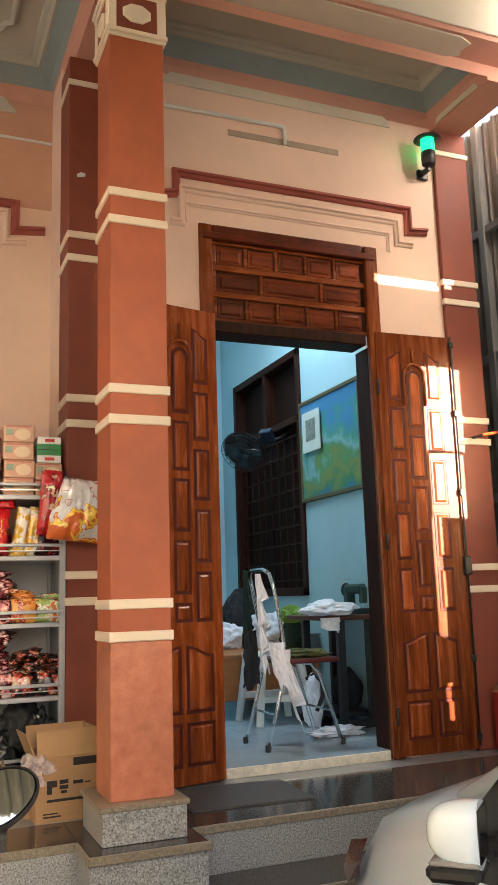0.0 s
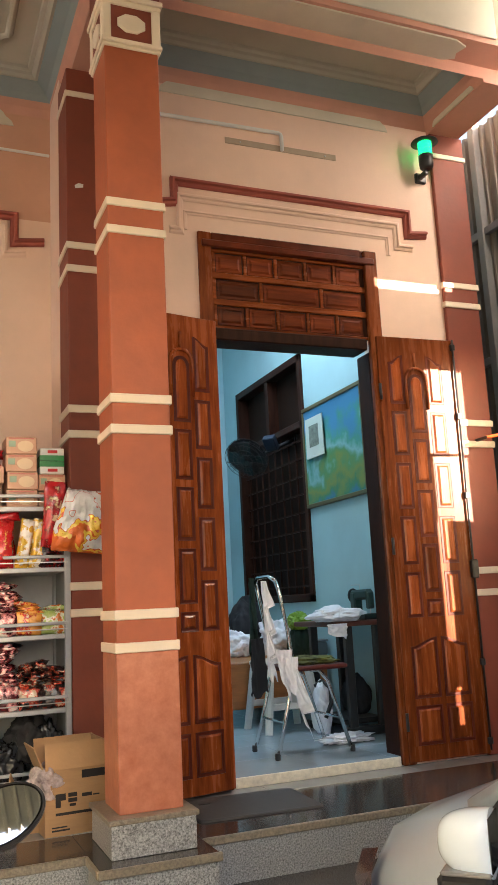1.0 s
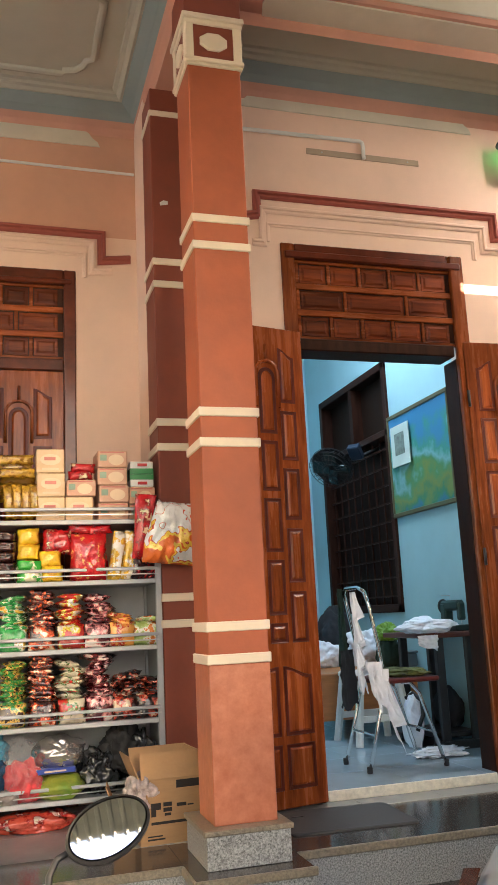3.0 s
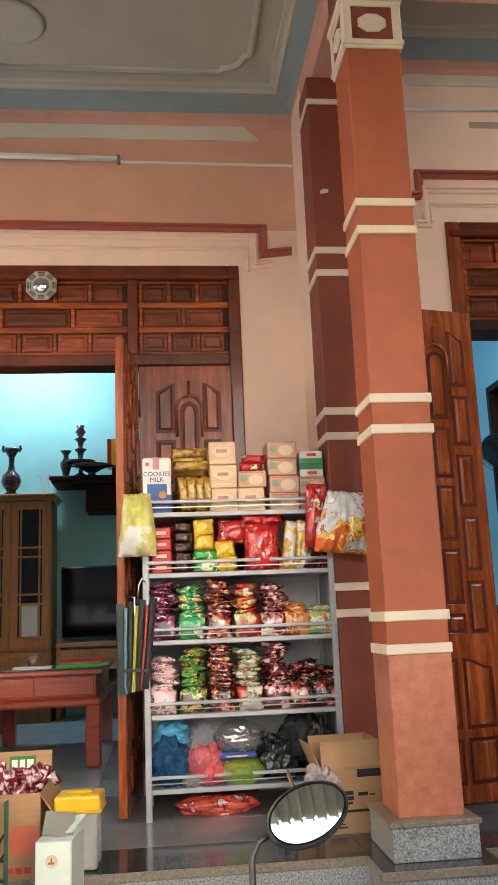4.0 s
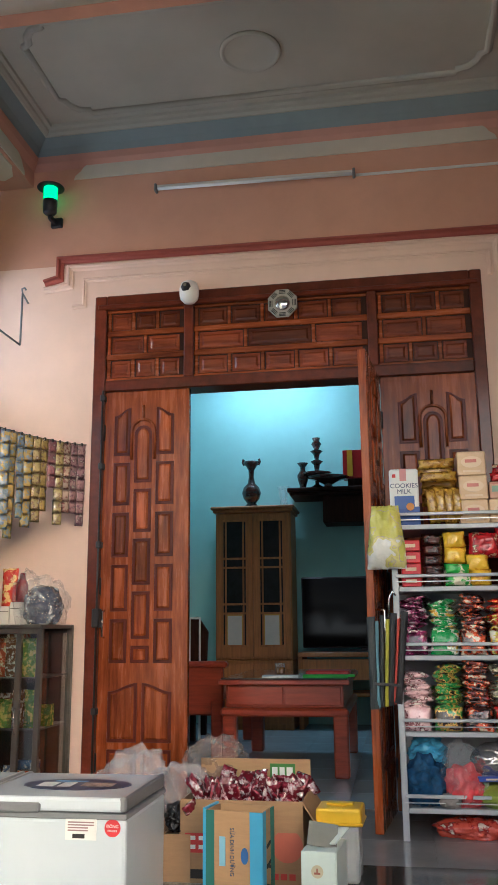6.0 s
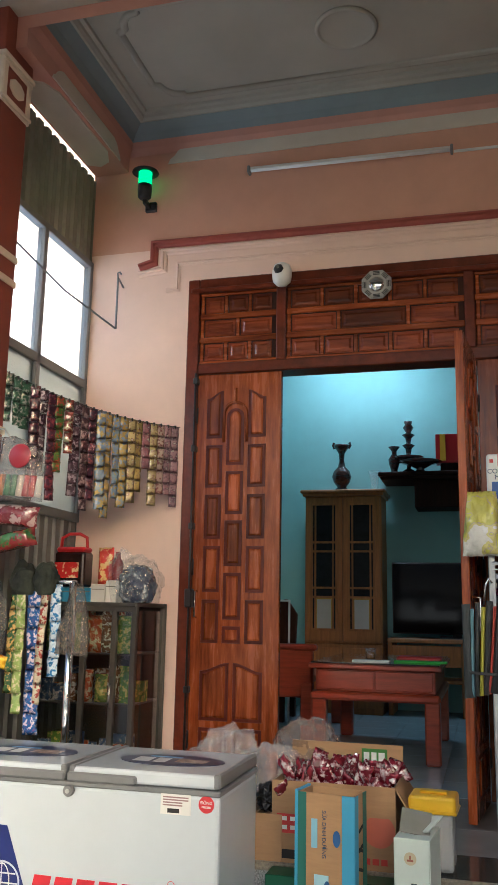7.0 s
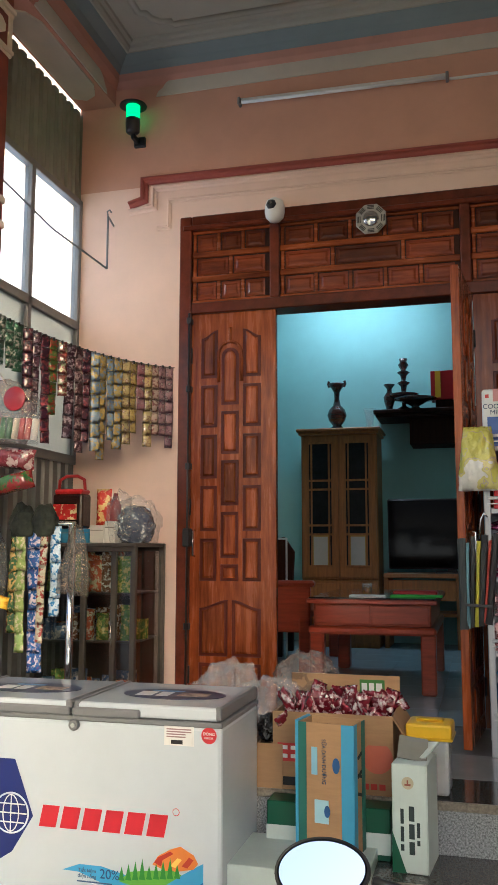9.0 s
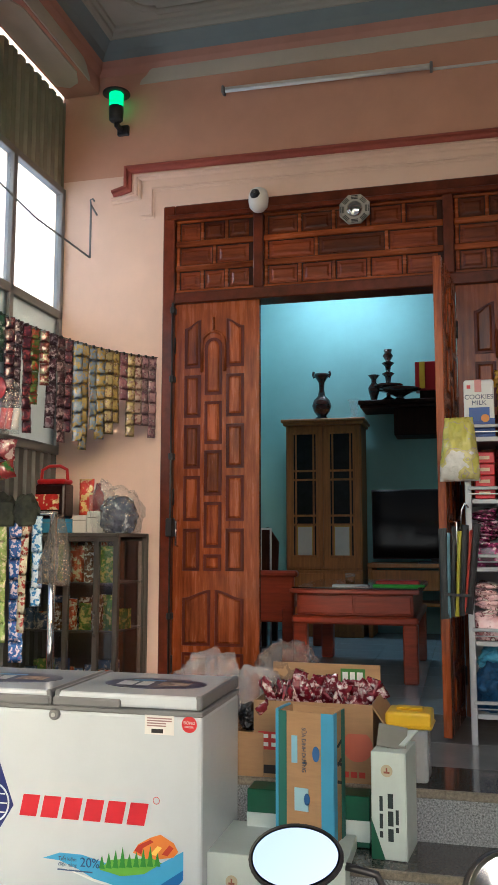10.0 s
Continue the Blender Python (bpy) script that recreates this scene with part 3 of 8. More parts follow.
def bolt_bar(parent, x, z0, z1, y=-0.012):
    """A long upright locking bar with guides."""
    b = part("locking_bar", rod((x, y, z0), (x, y, z1), 0.006, 8), M_BLACK, parent, "black steel locking bar", smooth=True)
    for f in (0.02, 0.2, 0.42, 0.6, 0.8, 0.98):
        z = z0 + (z1 - z0) * f
        part("guide", box(x - 0.014, x + 0.014, y - 0.008, 0, z - 0.018, z + 0.018, 0.004), M_BLACK, b)
    part("lock_case", box(x - 0.02, x + 0.02, y - 0.022, 0, z0 + (z1 - z0) * 0.42 - 0.05, z0 + (z1 - z0) * 0.42 + 0.05, 0.006), M_BLACK, b)


M_PANEL = mat("varnished_panel_wood", (0.12, 0.020, 0.007), 0.24, var=0.3, scale=3.5, stretch=(0.7, 7, 7), bump=0.06, bscale=30, coat=0.35, stain=0.3, rand=0.42, col2=(0.28, 0.06, 0.015), spec=0.4)


M_FRAMEWOOD = mat("dark_varnished_frame_wood", (0.125, 0.024, 0.009), 0.3, var=0.35, scale=4, stretch=(3, 6, 3), bump=0.06, coat=0.4, stain=0.25, rand=0.2, spec=0.22)


def transom(parent, x0, x1, z0, z1, y, rows):
    """Brick-like raised panels in a wooden field."""
    h = (z1 - z0) / 3
    # field coloured dark so the gaps round the panels look like shaded grooves
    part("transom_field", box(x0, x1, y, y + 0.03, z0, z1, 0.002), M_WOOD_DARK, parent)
    g = 0.030
    for k in range(4):
        part("transom_rail", box(x0, x1, y - 0.012, y, max(z0, z0 + h * k - 0.017), min(z1, z0 + h * k + 0.017), 0.003), M_WOOD_H, parent)
    for k, cells in enumerate(rows):
        total = sum(cells)
        x = x0 + g
        span = x1 - x0 - g * (len(cells) + 1)
        for c in cells:
            w = span * c / total
            part("transom_panel", raised(x, x + w, z0 + h * k + 0.022, z0 + h * (k + 1) - 0.022, "", -1, y), M_PANEL, parent)
            part("transom_stile", box(max(x0, x - g + 0.005), x - 0.005, y - 0.010, y, z0 + h * k + 0.017, z0 + h * (k + 1) - 0.017, 0.003), M_WOOD_H, parent)
            x += w + g


def frame_bar(parent, x0, x1, z0, z1, y0, y1, material=None, name="frame_bar"):
    return part(name, box(x0, x1, y0, y1, z0, z1, 0.006), material or M_FRAMEWOOD, parent)


# wide four-leaf doors, left bay
dl = thing("door_1", "wide varnished red wooden door frame with panelled transom", "door frame", kind="structure")
FX0, FX1, FZ = -1.818, 0.359, 2.775
for a, b in ((FX0, FX0 + 0.07), (FX1 - 0.065, FX1)):
    frame_bar(dl, a, b, 0, FZ, YL - 0.012, YL + 0.14)
frame_bar(dl, FX0 + 0.07, FX1 - 0.065, FZ - 0.06, FZ, YL - 0.012, YL + 0.14)
frame_bar(dl, FX0 + 0.02, FX1 - 0.02, FZ - 0.085, FZ - 0.055, YL - 0.02, YL + 0.04)
frame_bar(dl, FX0 + 0.07, FX1 - 0.065, 2.20, 2.265, YL - 0.008, YL + 0.14)
for cx in (-1.262, -0.232):
    frame_bar(dl, cx - 0.028, cx + 0.028, 2.265, FZ - 0.06, YL - 0.008, YL + 0.12)
transom(dl, FX0 + 0.07, -1.29, 2.265, FZ - 0.085, YL + 0.02, ((1, 1, 1), (1, 1), (1, 1, 1)))
transom(dl, -1.234, -0.26, 2.265, FZ - 0.085, YL + 0.02, ((1, 1, 1, 1, 1), (0.75, 1.05, 0.75), (1, 1, 1, 1, 1)))
transom(dl, -0.204, FX1 - 0.065, 2.265, FZ - 0.085, YL + 0.02, ((1, 1, 1), (1, 1), (1, 1, 1)))

l1 = leaf(0.49, 2.19, "closed varnished red wooden door leaf with raised panels", pose(-1.748, YL + 0.012, 0.012))
bolt_bar(l1, -0.004, 0.02, 2.19, y=-0.034)
part("handle", tube([(0.03, -0.002, 0.83), (0.03, -0.035, 0.835), (0.03, -0.035, 0.965), (0.03, -0.002, 0.97)], 0.006, 8), M_CHROME, l1, "polished steel bar handle", smooth=True)
l2 = leaf(0.50, 2.19, "closed varnished wooden door leaf behind the snack rack", pose(-0.205, YL + 0.012, 0.012), flip=True)
l3 = leaf(0.49, 2.19, "varnished red wooden door leaf swung open onto the porch", pose(-0.245, YL + 0.0, 0.012, 0, 0, -97), handle=False)
part("handle", tube([(0.45, 0.040, 0.80), (0.45, 0.075, 0.805), (0.45, 0.075, 0.945), (0.45, 0.040, 0.95)], 0.006, 8), M_CHROME, l3, "polished steel bar handle", smooth=True)

# narrow two-leaf door, right bay
dr = thing("door_2", "narrow varnished red wooden door frame with panelled transom", "door frame", kind="structure")
GX0, GX1, GZ = 1.376, 2.451, 2.79
for a, b in ((GX0, GX0 + 0.075), (GX1 - 0.082, GX1)):
    frame_bar(dr, a, b, 0, GZ, YR - 0.012, YR + 0.02, M_WOOD)
    # inner jambs coloured near black for the shadow inside the doorway
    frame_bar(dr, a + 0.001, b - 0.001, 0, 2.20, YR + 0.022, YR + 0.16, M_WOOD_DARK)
frame_bar(dr, GX0 + 0.075, GX1 - 0.1, GZ - 0.05, GZ, YR - 0.012, YR + 0.15)
frame_bar(dr, GX0 + 0.02, GX1 - 0.02, GZ - 0.085, GZ - 0.045, YR - 0.022, YR + 0.04)
# head bar in the same dark colour as the inner jambs
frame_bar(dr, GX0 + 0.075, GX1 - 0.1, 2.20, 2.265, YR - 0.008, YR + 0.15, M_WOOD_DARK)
transom(dr, GX0 + 0.075, GX1 - 0.075, 2.265, GZ - 0.085, YR + 0.02, ((1, 1, 1, 1, 1), (0.75, 1.05, 0.75), (1, 1, 1, 1, 1)))
l4 = leaf(0.49, 2.27, "varnished wooden door leaf folded back against the sunny wall", pose(2.400, YR - 0.022, 0.012, 0, 0, -2) )
bolt_bar(l4, 0.484, 0.02, 2.27)
l5 = leaf(0.47, 2.27, "varnished wooden door leaf folded back behind the column", pose(0.985, YR - 0.155, 0.012, 0, 0, 13), flip=True)

# ---- side walls and windows ----
def corrugated(u0, u1, z0, z1, pitch=0.09, depth=0.022, slope=0.0):
    """Trapezoid ribs running upright along u, as a thin sheet; its edges may slope."""
    one = bmesh.new()
    cols, u = [], u0
    while u < u1 - 1e-6:
        for f, d in ((0.0, 0), (0.55, 0), (0.65, depth), (0.9, depth)):
            if u + f * pitch <= u1:
                cols.append((u + f * pitch, d))
        u += pitch
    cols.append((u1, 0))
    for t in (0, 0.0015):
        v = [[one.verts.new((a, d + t, z + slope * (a - u0) / (u1 - u0))) for a, d in cols] for z in (z0, z1)]
        for i in range(len(cols) - 1):
            one.faces.new((v[0][i], v[0][i + 1], v[1][i + 1], v[1][i]))
    return one


M_SHEET_E = mat("weathered_metal_sheet", (0.17, 0.165, 0.15), 0.5, metal=0.2, var=0.15, scale=7, bump=0.04, stain=0.2)
EAST = 3.45
WEST = -2.455
# metal sheets on the alley's sunny side; unseen near ones added to block sun
east = thing("wall_east", "grey-green corrugated metal side wall on steel posts, near sheets added to shape sun", "wall", at=(EAST, 0, 0), rz=90, kind="structure")
for u0, u1, z0, z1 in ((-3.4, 2.763, GROUND, 4.5), (3.430, 9.5, GROUND, 3.86)):
    part("sheet", corrugated(u0, u1, z0, z1), M_SHEET_E, east)
# gaps added and shaped to cast the sun patches on door and wall
GAPS = ((2.45, 2.95, 2.590, 2.640), (2.690, 2.955, 1.62, 2.10), (2.700, 2.940, 1.24, 1.60), (2.690, 2.740, 0.60, 1.24), (2.705, 2.735, 0.17, 0.36))


def sun_gap_u(x):
    return 3.93 - (EAST - x) / math.tan(math.pi - SUN_AZ)


cuts = sorted({2.40, 3.00, *[g[0] for g in GAPS], *[g[1] for g in GAPS]})
for xa, xb in zip(cuts, cuts[1:]):
    rise = [(EAST - x) / math.sin(SUN_AZ) * math.tan(SUN_EL) for x in (xa, xb)]
    edge = [GROUND - 0.5] + [z for g in sorted(GAPS, key=lambda g: g[2]) if g[0] <= xa and g[1] >= xb for z in g[2:]] + [4.0]
    for z0, z1 in zip(edge[::2], edge[1::2]):
        part("sheet", corrugated(sun_gap_u(xa), sun_gap_u(xb), z0 + rise[0], z1 + rise[0], slope=rise[1] - rise[0]), M_SHEET_E, east)
for u in (4.18, 5.6):
    part("post", box(u - 0.03, u + 0.03, 0.01, 0.07, GROUND, 4.1, 0.004), M_GREYMETAL, east)
for z in (2.28, 3.12, 1.4):
    part("rail", box(4.0, 9.0, 0.024, 0.06, z - 0.025, z + 0.025, 0.003), M_GREYMETAL, east)

west = thing("wall_west", "metal side wall with a bright steel-framed window beside the porch", "wall", at=(WEST, 0, 0), rz=90, kind="structure")
part("sheet", corrugated(3.42, YL, 2.93, 3.495), M_SHEET, west)
part("sheet", corrugated(3.35, YL, -0.02, 1.38), mat("pale_metal_sheet", (0.13, 0.13, 0.125), 0.45, metal=0.3, var=0.1, bump=0.03), west)
# unseen front sheet, added to keep light off the left corner
part("sheet", moved(corrugated(-4.0, 2.55, GROUND, 3.9), Matrix.Translation((0, -0.36, 0))), M_SHEET, west)
M_GLASS = mat("clear_glass", (0.9, 0.95, 0.95), 0.03, var=0, bump=0, stain=0, trans=1.0)
M_FROST = mat("patterned_frosted_glass", (0.34, 0.40, 0.43), 0.5, var=0.05, scale=120, bump=0.6, bscale=120, stain=0, trans=0.85)
wf = part("window_frame", box(3.35, 3.40, -0.02, 0.04, 1.38, 2.93, 0.003), M_GREYMETAL, west, "grey steel window frame")
for a, b, c, d in ((YL - 0.035, YL, 1.38, 2.93), (3.90, 3.94, 1.38, 2.93), (3.40, YL, 1.36, 1.41), (3.40, YL, 2.15, 2.20), (3.40, YL, 2.905, 2.945)):
    part("window_bar", box(a, b, -0.015, 0.035, c, d, 0.003), M_GREYMETAL, wf)
for a, b in ((3.40, 3.90), (3.94, YL - 0.035)):
    for c, d, mt in ((1.41, 2.15, M_FROST), (2.20, 2.905, M_GLASS)):
        pane = part("pane", box(a, b, 0.006, 0.010, c, d), mt, wf)
        pane.visible_shadow = False

# daylight entering by the upper panes of the side window
wl = bpy.data.lights.new("window_daylight", "AREA")
wl.shape, wl.size, wl.size_y, wl.energy, wl.color = "RECTANGLE", 0.68, 1.0, 1.2, (1, 0.97, 0.92)
new("window_daylight", wl).matrix_world = pose(WEST - 0.06, 3.93, 2.55, 0, -90, 0)

# added lamp lifting the right bay, for skylight between metal wall and porch roof
el = bpy.data.lights.new("slot_fill", "AREA")
el.shape, el.size, el.size_y, el.energy, el.color = "RECTANGLE", 0.45, 0.9, 8.0, (1, 0.84, 0.64)
new("slot_fill", el).matrix_world = look((3.42, 3.10, 3.62), (1.9, 3.85, 2.9))

# tall white wall added beyond the side window, sunlit to make its panes bright
solid("backdrop_bright_wall", wall_sheet(2, 26, GROUND, 13, [], -8.4, -8.0, "y"), M_WHITE_TRIM, "white wall added outside to catch sun behind the side window")
# corrugated awning on steel trusses over the yard, above and behind the eye
aw = thing("awning", "corrugated metal awning on steel trusses over the yard", "awning", kind="structure")
one = corrugated(-4.5, 3.5, 0, 5.2)
part("roof_sheet", moved(one, pose(0, 2.9, 4.25, -86, 0, 0) @ pose(0, 0, -5.2)), M_SHEET, aw)
for i in range(4):
    y = 2.8 - 1.6 * i
    z = 4.22 + 0.07 * (2.9 - y)
    part("truss_chord", box(-4.4, 3.4, y - 0.025, y + 0.025, z - 0.06, z - 0.01, 0.004), M_GREYMETAL, aw)
    part("truss_chord", box(-4.4, 3.4, y - 0.02, y + 0.02, z - 0.36, z - 0.32, 0.004), M_GREYMETAL, aw)
    for k in range(12):
        x = -4.3 + 0.64 * k
        part("truss_web", rod((x, y, z - 0.34), (x + 0.32, y, z - 0.04), 0.012, 6), M_GREYMETAL, aw)
for k in range(7):
    x = -4.2 + 1.25 * k
    part("purlin", moved(box(x - 0.02, x + 0.02, -5.15, 0.0, -0.05, -0.01, 0.003), pose(0, 2.9, 4.25, -4, 0, 0)), M_GREYMETAL, aw)
for x in (-4.3, 3.3):
    for y in (-2.0,):
        part("post", box(x - 0.04, x + 0.04, y - 0.04, y + 0.04, GROUND, 4.5, 0.004), M_GREYMETAL, aw)
# street side, behind the camera
solid("backdrop_street_wall", wall_sheet(-16, 12, GROUND, 3.0, [(-3, -1.4, GROUND, 1.8), (2, 3.6, 0.4, 1.7)], -15.2, -15.0), M_CREAM, "plain rendered house wall across the street")
solid("backdrop_street_room", box(-5, 12, -18, -16, GROUND, 2.9), M_GREYMETAL, "dim interior behind the house wall across the street")

# ---- fixtures on the facade ----
M_GREENLENS = mat("green_beacon_lens", (0.0, 0.62, 0.12), 0.25, var=0.1, bump=0, stain=0, emit=0.7)
M_TUBE = mat("fluorescent_tube", (0.85, 0.88, 0.9), 0.3, var=0, bump=0, stain=0)


def beacon(at):
    b = thing("warning_beacon", "green flashing beacon lamp with a black cap and bracket", "lamp", at=at, group="green beacons")
    part("cap", lathe([(0.0, 0.135), (0.03, 0.132), (0.078, 0.118), (0.080, 0.112), (0.04, 0.112)], 28), M_BLACK, b, "flat black cap", smooth=True)
    part("lens", lathe([(0.036, 0.03), (0.041, 0.035), (0.041, 0.055), (0.038, 0.058), (0.041, 0.062), (0.041, 0.085), (0.038, 0.088), (0.041, 0.092), (0.041, 0.112), (0.03, 0.113)], 24), M_GREENLENS, b, "lit green ribbed lens", smooth=True)
    part("base", lathe([(0.030, -0.055), (0.040, -0.045), (0.043, 0.0), (0.043, 0.03), (0.03, 0.032)], 24), M_BLACK, b, smooth=True)
    part("bracket", box(-0.012, 0.012, 0.0, 0.10, -0.085, -0.055, 0.004, box(-0.025, 0.045, 0.075, 0.10, -0.10, -0.04, 0.004)), M_BLACK, b)
    return b


beacon((-2.085, YL - 0.10, 3.335))
beacon((2.79, YR - 0.10, 3.365))

tl = thing("tube_light", "unlit white fluorescent tube light on the peach wall", "lamp", at=(-0.88, YL, 3.41), ry=1.0)
part("housing", box(-0.585, 0.585, -0.030, 0.0, 0.002, 0.026, 0.004), M_WHITE, tl)
part("tube", rod((-0.565, -0.038, -0.006), (0.565, -0.038, -0.006), 0.010, 12), M_TUBE, tl, smooth=True)
for x in (-0.58, 0.58):
    part("end_cap", box(x - 0.008, x + 0.008, -0.05, 0.0, -0.018, 0.026, 0.004), M_GREYMETAL, tl, "dark lamp holder")
cd = thing("cable_duct", "thin white cable duct along the peach wall", "duct", at=(-0.29, YL, 3.40), ry=0.6)
part("duct", box(0, 0.985, -0.012, 0, -0.006, 0.008, 0.002), M_WHITE, cd)
cp = thing("wiring_pipe", "white plastic wiring pipe bent down on the cream wall", "pipe", at=(0, YR - 0.012, 0))
part("pipe", tube([(1.0, 0, 3.425), (1.88, 0, 3.435), (1.893, 0, 3.428), (1.897, 0, 3.41), (1.897, 0, 3.33)], 0.011, 10), M_WHITE, cp, smooth=True)
# flat strip for a darker bar-shaped mark on the wall; screws added
mk = thing("wall_strip", "flat brownish strip with two screws on the cream wall", "bracket", at=(1.90, YR, 3.345))
part("strip", box(-0.34, 0.34, -0.004, 0.0, -0.018, 0.018, 0.001), mat("brown_strip", (0.45, 0.35, 0.26), 0.8), mk)
for x in (-0.25, 0.27):
    part("screw", lathe([(0.005, 0), (0.005, 0.003), (0.001, 0.004)], 8), M_STEEL, mk, m=pose(x, -0.004, 0, 90))

cm = thing("security_camera", "white dome security camera over the wide doors", "camera", at=(-1.245, YL - 0.02, 2.745))
part("mount", lathe([(0.04, 0.0), (0.045, 0.01), (0.045, 0.03), (0.03, 0.036)], 24), M_WHITE, cm, smooth=True, m=pose(0, 0.018, 0.02, 90))
part("body", lathe([(0.0, -0.075), (0.03, -0.07), (0.05, -0.048), (0.055, -0.02), (0.055, 0.015), (0.045, 0.045), (0.02, 0.06), (0, 0.062)], 28), M_WHITE, cm, smooth=True, m=pose(0, -0.045, 0))
part("ball", lathe([(0.0, -0.030), (0.02, -0.022), (0.030, 0.0), (0.02, 0.022), (0.0, 0.030)], 20), M_BLACK, cm, "glossy black lens ball", smooth=True, m=pose(-0.008, -0.088, 0.008))
part("lens", lathe([(0.0, 0.0), (0.009, 0.0), (0.010, 0.004), (0.0, 0.005)], 16), M_CHROME, cm, m=pose(-0.008, -0.118, 0.010, 90))

oc = thing("octagon_mirror", "silver octagonal feng shui mirror over the doors", "mirror", at=(-0.722, YL - 0.014, 2.652))
o8 = [(0.088 * math.cos(math.pi / 8 + i * math.pi / 4), 0.088 * math.sin(math.pi / 8 + i * math.pi / 4)) for i in range(8)]
part("plate", ring_stack(o8, [(0, 0.0), (0, -0.008), (0.004, -0.011), (0.012, -0.008)]), plain("pale_trigram_plate", (170, 168, 160), 0.4, 0.5), oc)
for i in range(8):
    a = i * math.pi / 4
    for k in (0.058, 0.066, 0.074):
        part("trigram_bar", box(-0.018, 0.018, -0.011, -0.007, k - 0.0022, k + 0.0022), M_BLACK, oc, m=Matrix.Rotation(a, 4, "Y"))
part("mirror_glass", lathe([(0.043, 0.0), (0.043, 0.004), (0.036, 0.010), (0.02, 0.015), (0, 0.017)], 32), M_CHROME, oc, "round domed mirror", smooth=True, m=pose(0, -0.008, 0, 90))

hk = thing("wall_bracket", "thin steel rod bracket fixed between window and wall", "bracket")
part("rod", tube([(-2.235, YL - 0.006, 2.77), (-2.21, YL - 0.14, 2.775), (-2.205, YL - 0.15, 2.46)], 0.006), M_GREYMETAL, hk, smooth=True)
part("rod", tube([(-2.205, YL - 0.15, 2.46), (-2.44, YL - 0.35, 2.64), (-2.44, 3.42, 2.72)], 0.006), M_GREYMETAL, hk, smooth=True)
part("hook", tube([(-2.21, YL - 0.14, 2.775), (-2.21, YL - 0.15, 2.80), (-2.195, YL - 0.15, 2.805), (-2.185, YL - 0.15, 2.79)], 0.005), M_GREYMETAL, hk, smooth=True)

# ---- living room ----
def lamp_tube(at, length, watts, tint, rz=0):
    t = thing("ceiling_tube_light", "lit white fluorescent tube light in the room", "lamp", at=at, rz=rz)
    part("housing", box(-length / 2, length / 2, -0.03, 0.03, 0.02, 0.06, 0.004), M_WHITE, t)
    part("tube", rod((-length / 2, 0, 0), (length / 2, 0, 0), 0.014, 12), mat("lit_tube", (0.8, 0.95, 1.0), 0.4, var=0, bump=0, stain=0, emit=6), t, smooth=True)
    ld = bpy.data.lights.new("tube_glow", "AREA")
    ld.shape, ld.size, ld.size_y, ld.energy, ld.color = "RECTANGLE", length, 0.06, watts, tint
    o = new("tube_glow", ld)
    o.matrix_world = pose(at[0], at[1], at[2] - 0.03, 0, 0, rz)
    return t


lamp_tube((-1.30, 7.72, 3.52), 1.2, 4.2, (0.90, 1.0, 0.97))
lamp_tube((2.0, 5.4, 3.535), 1.2, 5.4, (0.78, 0.92, 1.0))

M_THIN = mat("thin_clear_glass", (0.8, 0.86, 0.87), 0.05, var=0, bump=0, stain=0, alpha=0.12)
M_DGLASS = mat("dim_cabinet_glass", (0.012, 0.015, 0.017), 0.35, var=0.5, scale=9, bump=0, stain=0, spec=0.15)
M_REDWOOD = mat("dark_red_lacquered_wood", (0.36, 0.052, 0.018), 0.3, var=0.3, scale=5, stretch=(0.9, 8, 8), bump=0.06, coat=0.6, rand=0.1)
dc = thing("display_cabinet", "brown wooden display cabinet with two latticed glass doors", "cabinet", at=(-1.44, 7.78, 0.012))
dc.scale = (1.0, 1.0, 1.028)
W = 0.352
part("base_unit", box(-W, W, 0, 0.42, 0.0, 0.58, 0.006), M_WOOD_BROWN, dc)
part("carcass", box(-W, W, 0.02, 0.42, 0.58, 1.90, 0.006), M_WOOD_BROWN, dc)
part("crown", box(-W - 0.04, W + 0.04, -0.04, 0.44, 1.90, 1.93, 0.008, box(-W - 0.02, W + 0.02, -0.02, 0.43, 1.875, 1.90, 0.004)), M_WOOD_BROWN, dc)
